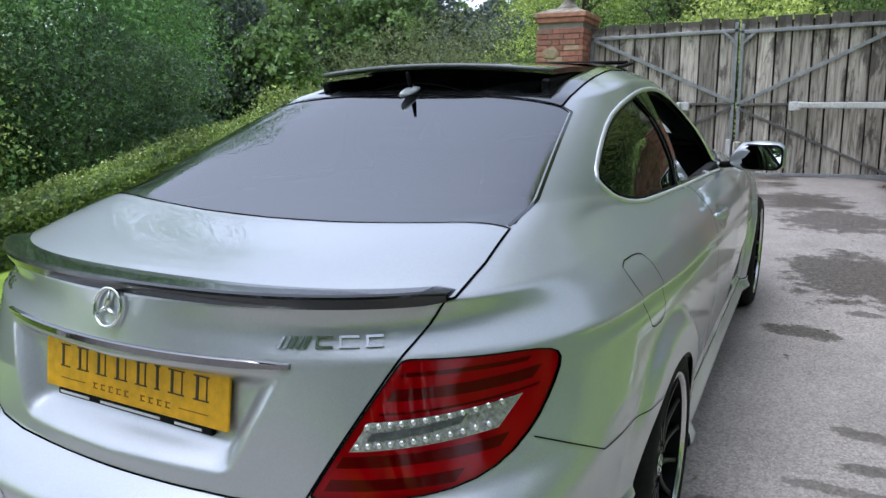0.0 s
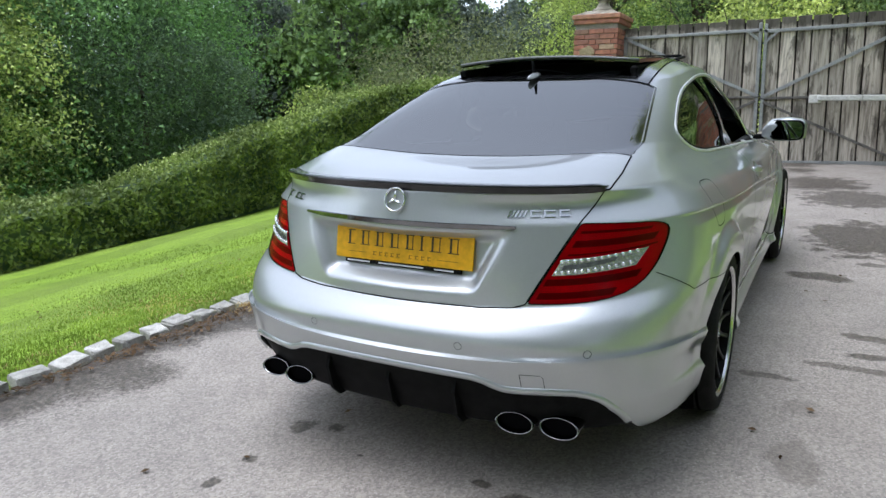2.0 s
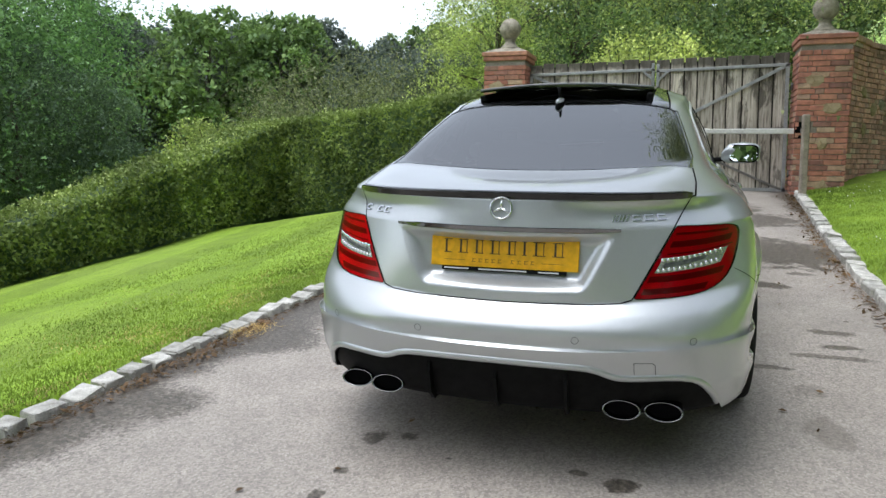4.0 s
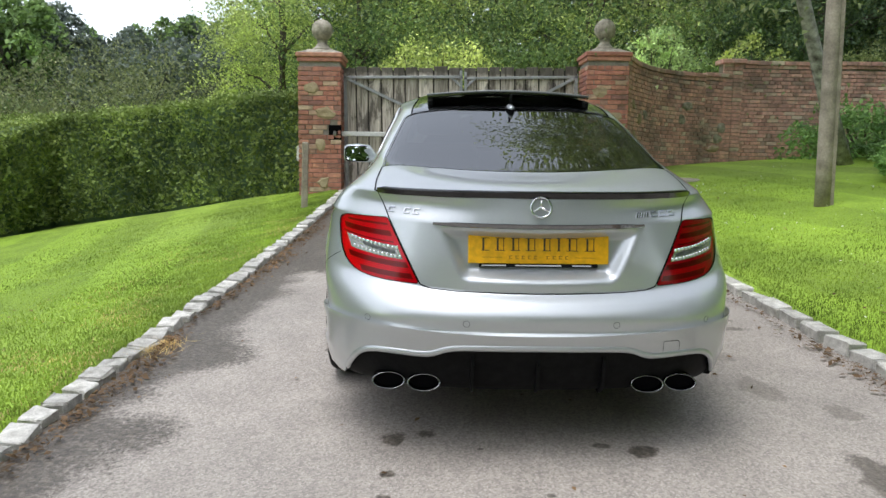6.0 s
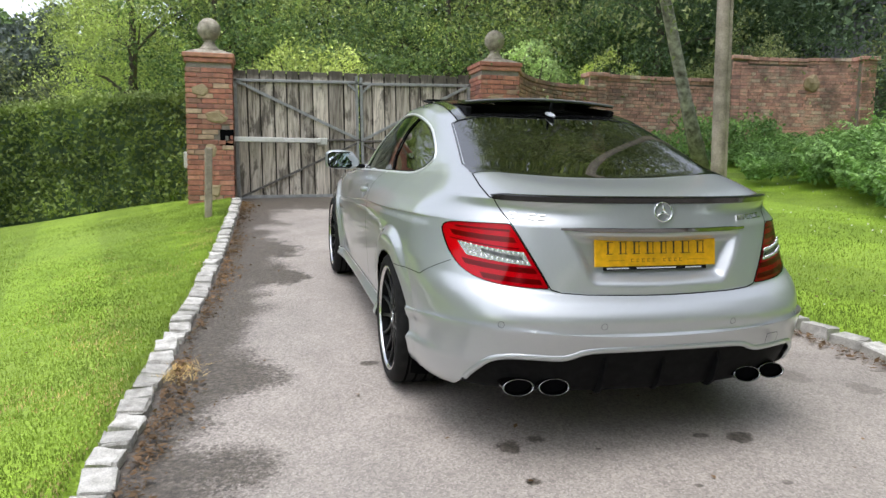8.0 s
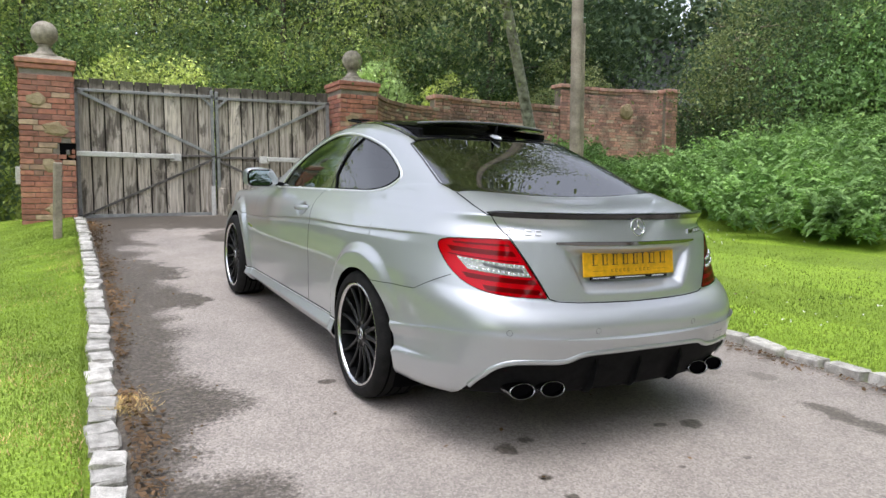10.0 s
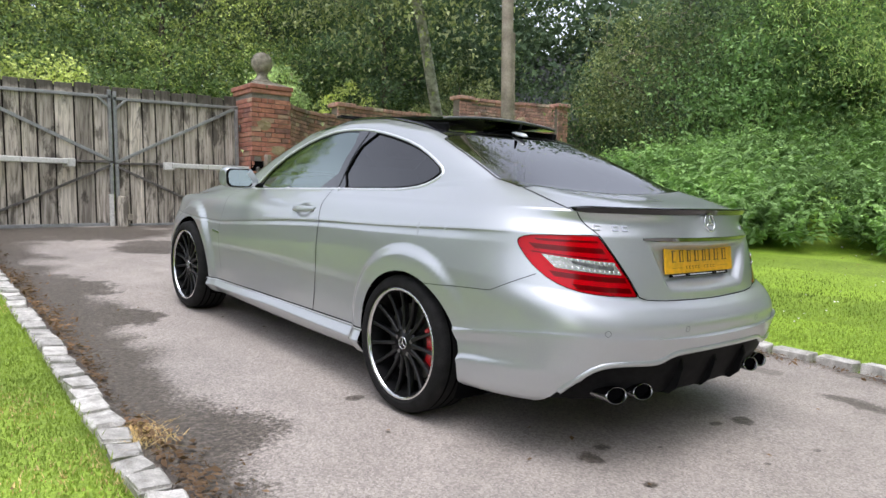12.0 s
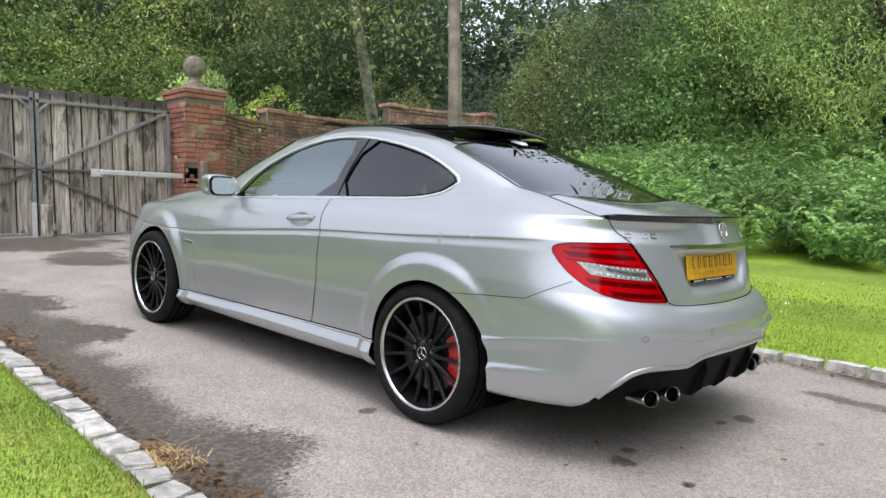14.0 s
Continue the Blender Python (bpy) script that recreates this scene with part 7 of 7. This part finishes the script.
def build_limb(tree, at, reach, centre, radii, mat, bark, seed):
    """A long limb that leaves the trunk and carries its own leaves high over the drive."""
    rs = np.random.RandomState(seed)
    base = tree.matrix_basis.translation
    a, c = Vector(at), Vector(centre) - base
    pieces = [tube([a, a.lerp(c, 0.5) + Vector((0, 0, 0.8)), c], [0.10, 0.06, 0.03], 8)]
    for _ in range(26):
        d = Vector((rs.normal(), rs.normal(), rs.normal() * 0.5)).normalized()
        tip = c + Vector((d.x * radii[0], d.y * radii[1], d.z * radii[2])) * rs.uniform(0.6, 1.0)
        pieces.append(tube([c.lerp(a, rs.uniform(0, 0.4)), c.lerp(tip, 0.5) + Vector((0, 0, 0.2)), tip], [0.035, 0.02, 0.006], 5))
    limb = put("limb", mesh_of("limb", *joined(*pieces), bark, True), tree)
    pts = crown_points(rs, tuple(c), radii, reach, 60, 0.34, 0.15)
    put("limb_leaves", leaf_mesh("limb_leaves", pts, 0.055, mat, rs, 1.0, 0.55), limb)


build_limb(birch, (-2.6, -1.5, 7.4), 330, (4.9, 8.3, 9.5), (3.7, 2.5, 2.6), BIRCHLEAF, BARK, 41)
# bank of trees beyond the wall's end and along the bank
bank = ((14.2, 9.2, 6.3, 2.7, OLIVELEAF, 0.06, 260), (13.6, 6.8, 6.0, 2.8, DARKLEAF_AND_SHADE, 0.06, 240), (17.8, 10.4, 7.5, 3.0, OAKLEAF, 0.08, 220), (13.0, 4.2, 5.2, 2.6, BANKLEAF, 0.06, 250), (17.0, 5.0, 7, 3.2, OAKLEAF, 0.08, 220), (15.5, 0.0, 7, 3.2, OAKLEAF, 0.07, 220), (10.6, 13.8, 4.2, 1.5, OLIVELEAF, 0.05, 110), (20.0, 9.0, 9, 4, DARKLEAF_AND_SHADE, 0.1, 200), (14.5, -4.0, 9, 3.6, OAKLEAF, 0.08, 180))
for k, (x, y, h, r, mat, leaf, n) in enumerate(bank):
    build_tree(x, y, h * 0.8, r, mat, ("tangled green tree on the fern bank", "olive green scrubby tree with bare twigs on bank")[mat is OLIVELEAF], 500 + k, leaf * 0.8, n, 72, 0.14, 0.05, group="trees on the bank", twigs=70 if k in (0, 3, 4) else 0)
build_tree(10.4, 1.5, 6.5, 2.6, CONIFERLEAF, "feathery yellow-green conifer with drooping branches on bank", 600, 0.062, 430, 95, 0.16, 0.12, name="conifer_tree", category="conifer", droop=(-0.9, -0.5, -0.9), aspect=0.14)


def build_thicket(name, label, mat, area, count, low, high, leaf, per, spread, seed, floor=None):
    """Leafy scrub that fills a stretch of ground: area(rs) gives a place."""
    rs = np.random.RandomState(seed)
    pts = []
    for _ in range(count):
        x, y = area(rs)
        # no scrub here: it would cut the camera's view of the far trees
        if x < -11 and y < 40 and -x - 0.5 < 1.0 * (y + 2.2):
            continue
        # kept clear along the sight line from the late camera positions to the house
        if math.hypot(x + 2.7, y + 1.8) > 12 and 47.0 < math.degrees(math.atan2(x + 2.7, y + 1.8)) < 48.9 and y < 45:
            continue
        z = float(ground_z(x, y)) if floor is None else floor
        pts.append(np.array([x, y, z + rs.uniform(low, high)]) + rs.normal(size=(int(per * 1.3), 3)) * spread * rs.uniform(0.6, 1.2) * np.array([1.1, 1.1, 0.42]))
    tagged(put(name, leaf_mesh(name, np.concatenate(pts), leaf, mat, rs, 0.6)), label, "scrub", kind="stuff")


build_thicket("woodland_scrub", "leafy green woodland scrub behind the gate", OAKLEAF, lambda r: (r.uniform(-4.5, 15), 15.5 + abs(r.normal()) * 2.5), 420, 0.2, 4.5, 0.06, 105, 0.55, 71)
build_thicket("woodland_scrub", "dark green woodland scrub behind the gate", DARKLEAF_AND_SHADE, lambda r: (r.uniform(-4.5, 17), 20 + abs(r.normal()) * 3), 420, 0.2, 8.0, 0.12, 70, 0.8, 72)
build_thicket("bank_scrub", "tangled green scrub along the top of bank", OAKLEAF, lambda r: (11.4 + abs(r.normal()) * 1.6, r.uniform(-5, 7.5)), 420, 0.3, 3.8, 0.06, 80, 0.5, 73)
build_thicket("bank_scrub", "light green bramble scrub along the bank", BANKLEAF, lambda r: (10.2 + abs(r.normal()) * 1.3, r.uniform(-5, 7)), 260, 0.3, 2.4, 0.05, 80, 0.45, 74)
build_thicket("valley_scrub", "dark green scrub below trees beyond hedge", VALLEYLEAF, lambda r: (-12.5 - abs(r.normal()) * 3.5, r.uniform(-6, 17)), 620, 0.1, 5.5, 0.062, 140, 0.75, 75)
# rear layer of scrub, its shade put into a darker leaf colour
build_thicket("valley_scrub", "scrub below trees beyond hedge, shade put into leaf colour", DARKLEAF_AND_SHADE, lambda r: (-15 - abs(r.normal()) * 4, r.uniform(-6, 19)), 500, 0.1, 9.0, 0.075, 130, 0.9, 76)
# dark masses added far back to close sky gaps and suggest deep shade
build_thicket("woodland_scrub", "dark leaves added behind the gate to close sky gaps", DARKLEAF_AND_SHADE, lambda r: (r.uniform(-4, 26), 30 + abs(r.normal()) * 3), 620, 0.2, 15.0, 0.22, 90, 1.2, 79)
build_thicket("bank_scrub", "dark leaves added on the bank to close sky gaps", DARKLEAF_AND_SHADE, lambda r: (18 + abs(r.normal()) * 3, r.uniform(-8, 22)), 560, 0.0, 6.4, 0.2, 80, 1.0, 80)
build_thicket("woodland_scrub", "dark leafy wood beyond the end of brick wall", DARKLEAF_AND_SHADE, lambda r: (r.uniform(11, 24), r.uniform(15, 27)), 520, 0.5, 10.0, 0.15, 80, 0.85, 82)
build_thicket("bank_scrub", "dark shrubs beyond the end of brick wall", DARKLEAF_AND_SHADE, lambda r: (r.uniform(12.4, 17), r.uniform(10.5, 15)), 150, 0.0, 3.0, 0.07, 70, 0.5, 81)
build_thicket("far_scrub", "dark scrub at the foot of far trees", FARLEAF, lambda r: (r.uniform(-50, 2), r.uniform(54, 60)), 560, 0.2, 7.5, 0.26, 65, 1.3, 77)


# ferns and nettles on the bank
def build_ferns():
    """Bracken: arching fronds, each a stalk line of paired leaflets turned at their own angles."""
    rs = np.random.RandomState(12)
    P, D, W = [], [], []
    count = 0
    T = np.linspace(0.18, 1, 15)
    while count < 780:
        y = rs.uniform(-4.5, 10.8)
        edge = 4.75 + 0.16 * max(0.0, y - 2.5) ** 1.3 + 0.25 * math.sin(y * 1.7)
        x = edge + rs.exponential(2.2)
        if x > 12.5 or (y > 9.5 and x < 8.2):
            continue
        count += 1
        z = float(ground_z(x, y))
        tall = rs.uniform(0.5, 0.95) * min(1.0, 0.55 + (x - edge) * 0.5) * (1 - 0.45 * float(smooth_step(4.5, 8.0, y)))
        for k in range(7):
            a = k * 0.9 + rs.uniform(-0.4, 0.4)
            reach = tall * rs.uniform(0.4, 0.85)
            out = np.array([math.cos(a), math.sin(a), 0.0])
            q = np.array([-math.sin(a), math.cos(a), 0.0])
            roll = rs.uniform(-0.6, 0.6)
            q = q * math.cos(roll) + np.array([0, 0, 1.0]) * math.sin(roll)
            rise = tall * rs.uniform(0.8, 1.1)
            base = np.array([x, y, z + 0.03])
            spine = base + out * (reach * T)[:, None] + np.array([0, 0, 1.0]) * (rise * (1.9 * T - 1.05 * T * T))[:, None]
            w = (0.17 * tall * (1.12 - T) + 0.015)
            for s in (-1, 1):
                d = q * s + out * 0.5 + rs.normal(size=(15, 3)) * 0.22
                D.append(d * w[:, None])
                P.append(spine)
                W.append(w)
    P, D, W = np.concatenate(P), np.concatenate(D), np.concatenate(W)
    n = len(P)
    nrm = rs.normal(size=(n, 3)) * 0.55 + np.array([0, 0, 1.0])
    side = np.cross(D, nrm)
    side /= np.linalg.norm(side, axis=1, keepdims=True) + 1e-9
    half = side * (0.012 + 0.13 * W)[:, None]
    sag = np.array([0, 0, 1.0]) * (0.25 * W)[:, None]
    verts = np.stack([P, P + D * 0.45 + half, P + D - sag, P + D * 0.45 - half], 1).reshape(-1, 3)
    me = mesh_of("ferns", verts, [(4 * k, 4 * k + 1, 4 * k + 2, 4 * k + 3) for k in range(n)], FERNLEAF)
    tagged(put("ferns", me), "dense green bracken ferns covering the bank", "ferns", kind="stuff")


build_ferns()
rs = np.random.RandomState(31)
pts = []
for _ in range(130):
    y = rs.uniform(-4, 11)
    x = 5.6 + rs.exponential(2.6) + 0.16 * max(0.0, y - 2.5) ** 1.3
    if x < 13 and y < 6.0:
        pts.append(np.array([x, y, float(ground_z(x, y)) + rs.uniform(0.2, 0.9)]) + rs.normal(size=(70, 3)) * np.array([0.28, 0.28, 0.22]))
tagged(put("undergrowth", leaf_mesh("undergrowth", np.concatenate(pts), 0.032, FERNLEAF, rs, 0.7)), "low leafy undergrowth among ferns on the bank", "undergrowth", kind="stuff")
build_shrub(7.6, 10.6, 1.2, 1.2, FERNLEAF, "leafy green nettles in front of brick wall", 305, 0.06, 90, 45)

# far house roof behind the trees
hz = 1.0
house = thing("house", "far house with grey slate roof among trees", "house", pose(19.6, 17.6, hz, 0, 0, -60))
put("house_wall", done(box((9, 6, 3.2), 0.02, 1, (0, 0, 1.6)), "walls", MORTAR), house)
put("roof", mesh_of("roof", [(-5, -3.5, 3.1), (5, -3.5, 3.1), (5, 3.5, 3.1), (-5, 3.5, 3.1), (-5, 0, 6.2), (5, 0, 6.2)], [(0, 1, 5, 4), (2, 3, 4, 5), (0, 4, 3), (1, 2, 5), (0, 3, 2, 1)], mottled("slate", (0.10, 0.107, 0.113), (0.17, 0.18, 0.19), 3, 0.8)), house)


# leaf litter, dry grass, and grass blades beside the kerbs
def build_litter():
    """Dead leaves: small crumbs all along the kerbs, larger curled leaves heaped where they were blown."""
    rs = np.random.RandomState(4)

    def strewn(name, n, size, spread, share, label, aspect):
        y = rs.uniform(-4, 8.6, n)
        heap = np.clip(0.5 + 0.9 * np.array([noise.noise(Vector((v * 0.9, 3.3, 0))) for v in y]), 0.05, 1)
        keep = rs.uniform(size=n) < heap
        y, heap = y[keep], heap[keep]
        x = left_edge(y) + 0.03 + np.abs(rs.normal(size=len(y))) * (0.02 + spread * heap)
        side = rs.uniform(size=len(y)) < share
        x[side] = right_edge(y[side]) - 0.03 - np.abs(rs.normal(size=side.sum())) * 0.07
        z = drive_z(y, x) + 0.006 + rs.uniform(0, 1, len(y)) * 0.014 * np.exp(-np.minimum(x - left_edge(y), right_edge(y) - x) / 0.06)
        tagged(put(name, leaf_mesh(name, np.column_stack([x, y, z]), size, DEADLEAF, rs, 1.6, aspect, None, 0.22)), label, "leaf litter", kind="stuff")

    strewn("leaf_litter", 15000, 0.011, 0.10, 0.35, "brown crumbs of dead leaves along the kerb", 0.35)
    strewn("leaf_litter", 3600, 0.026, 0.09, 0.4, "curled brown dead leaves heaped against the kerb", 0.5)
    m = 90
    x, y = rs.uniform(-1.8, 1.6, m), rs.uniform(-3, 8.5, m)
    tagged(put("fallen_leaves", leaf_mesh("fallen_leaves", np.column_stack([x, y, drive_z(y, x) + 0.006]), 0.018, DEADLEAF, rs, 2.5, 0.6, None, 0.2)), "few scattered dead leaves on tarmac", "leaves", kind="stuff")
    m = 260
    y = rs.uniform(-3, 8.5, m)
    x = np.where(rs.uniform(size=m) < 0.4, left_edge(y) - 0.2 - rs.exponential(1.2, m), right_edge(y) + 0.2 + rs.exponential(1.2, m))
    tagged(put("fallen_leaves", leaf_mesh("fallen_leaves", np.column_stack([x, y, ground_z(x, y) + 0.016]), 0.015, DEADLEAF, rs, 2.0, 0.6, None, 0.3)), "few brown leaves lying on the mown lawn", "leaves", kind="stuff")


def build_daisies():
    rs = np.random.RandomState(17)
    n = 900
    y = rs.uniform(0.5, 9.0, n)
    x = right_edge(y) + 0.3 + rs.uniform(0, 3.6, n)
    keep = np.array([noise.noise(Vector((a * 0.8, b * 0.8, 2.0))) for a, b in zip(x, y)]) > rs.uniform(-0.25, 0.6, n)
    x, y = x[keep], y[keep]
    tagged(put("daisies", leaf_mesh("daisies", np.column_stack([x, y, ground_z(x, y) + 0.03]), 0.012, DAISY, rs, 3.0, 0.9)), "small white daisies scattered in mown grass", "daisies", kind="stuff")


def blades(name, x, y, z, tall, mat, label, rs, width=0.004, lean=0.5):
    n = len(x)
    p = np.column_stack([x, y, z])
    a = rs.uniform(0, 2 * math.pi, n)
    side = np.column_stack([np.cos(a), np.sin(a), np.zeros(n)]) * width
    bend = np.column_stack([-np.sin(a), np.cos(a), np.zeros(n)]) * (tall * lean * rs.uniform(-1, 1, n))[:, None]
    tip = p + bend + np.column_stack([np.zeros(n), np.zeros(n), tall])
    verts = np.stack([p - side, p + side, tip], 1).reshape(-1, 3)
    me = bpy.data.meshes.new(name)
    me.vertices.add(3 * n)
    me.vertices.foreach_set("co", verts.astype(np.float32).ravel())
    me.loops.add(3 * n)
    me.loops.foreach_set("vertex_index", np.arange(3 * n, dtype=np.int32))
    me.polygons.add(n)
    me.polygons.foreach_set("loop_start", np.arange(0, 3 * n, 3, dtype=np.int32))
    me.polygons.foreach_set("loop_total", np.full(n, 3, dtype=np.int32))
    me.update(calc_edges=True)
    me.materials.append(mat)
    tagged(put(name, me), label, "grass", kind="stuff")


build_litter()
build_daisies()
rs = np.random.RandomState(9)
n = 120000
y = rs.uniform(-3.0, 9.2, n)
x = left_edge(y) - 0.135 - rs.exponential(1.1, n)
keep = x > -6.5
blades("grass_blades", x[keep], y[keep], ground_z(x[keep], y[keep]) - 0.004, rs.uniform(0.010, 0.024, keep.sum()), BLADE, "short mown grass blades beside the kerb", rs)
n = 70000
y = rs.uniform(-3.0, 8.8, n)
x = right_edge(y) + 0.125 + rs.exponential(0.9, n)
keep = x < 5.2
blades("grass_blades", x[keep], y[keep], ground_z(x[keep], y[keep]) - 0.004, rs.uniform(0.012, 0.03, keep.sum()), BLADE, "short mown grass blades beside the kerb", rs)
n = 22000
y = rs.uniform(-3.0, 6.0, n)
x = left_edge(y) - 0.14 - rs.exponential(0.5, n)
keep = np.array([noise.noise(Vector((a * 2.2, b * 1.4, 7.0))) for a, b in zip(x, y)]) > rs.uniform(-0.1, 0.5, n)
x, y, n = x[keep], y[keep], int(keep.sum())
blades("dry_blades", x, y, ground_z(x, y) - 0.003, rs.uniform(0.008, 0.022, n), STRAW, "dry straw-coloured blades among the mown grass", rs, 0.004, 1.2)
n = 420
blades("dry_grass", -1.90 + rs.normal(size=n) * 0.05, 1.25 + rs.normal(size=n) * 0.10, np.full(n, float(drive_z(1.2, -1.95))), rs.uniform(0.008, 0.026, n), STRAW, "tuft of dry yellow grass at the kerb", rs, 0.0025, 5.0)
n = 1100
y = rs.uniform(-3, 8.5, n)
blades("kerb_weeds", left_edge(y) - 0.145 + rs.normal(size=n) * 0.015, y, drive_z(y, -2.0) + 0.02, rs.uniform(0.015, 0.045, n), BLADE, "longer grass tufts against the kerb stones", rs, 0.004, 0.9)
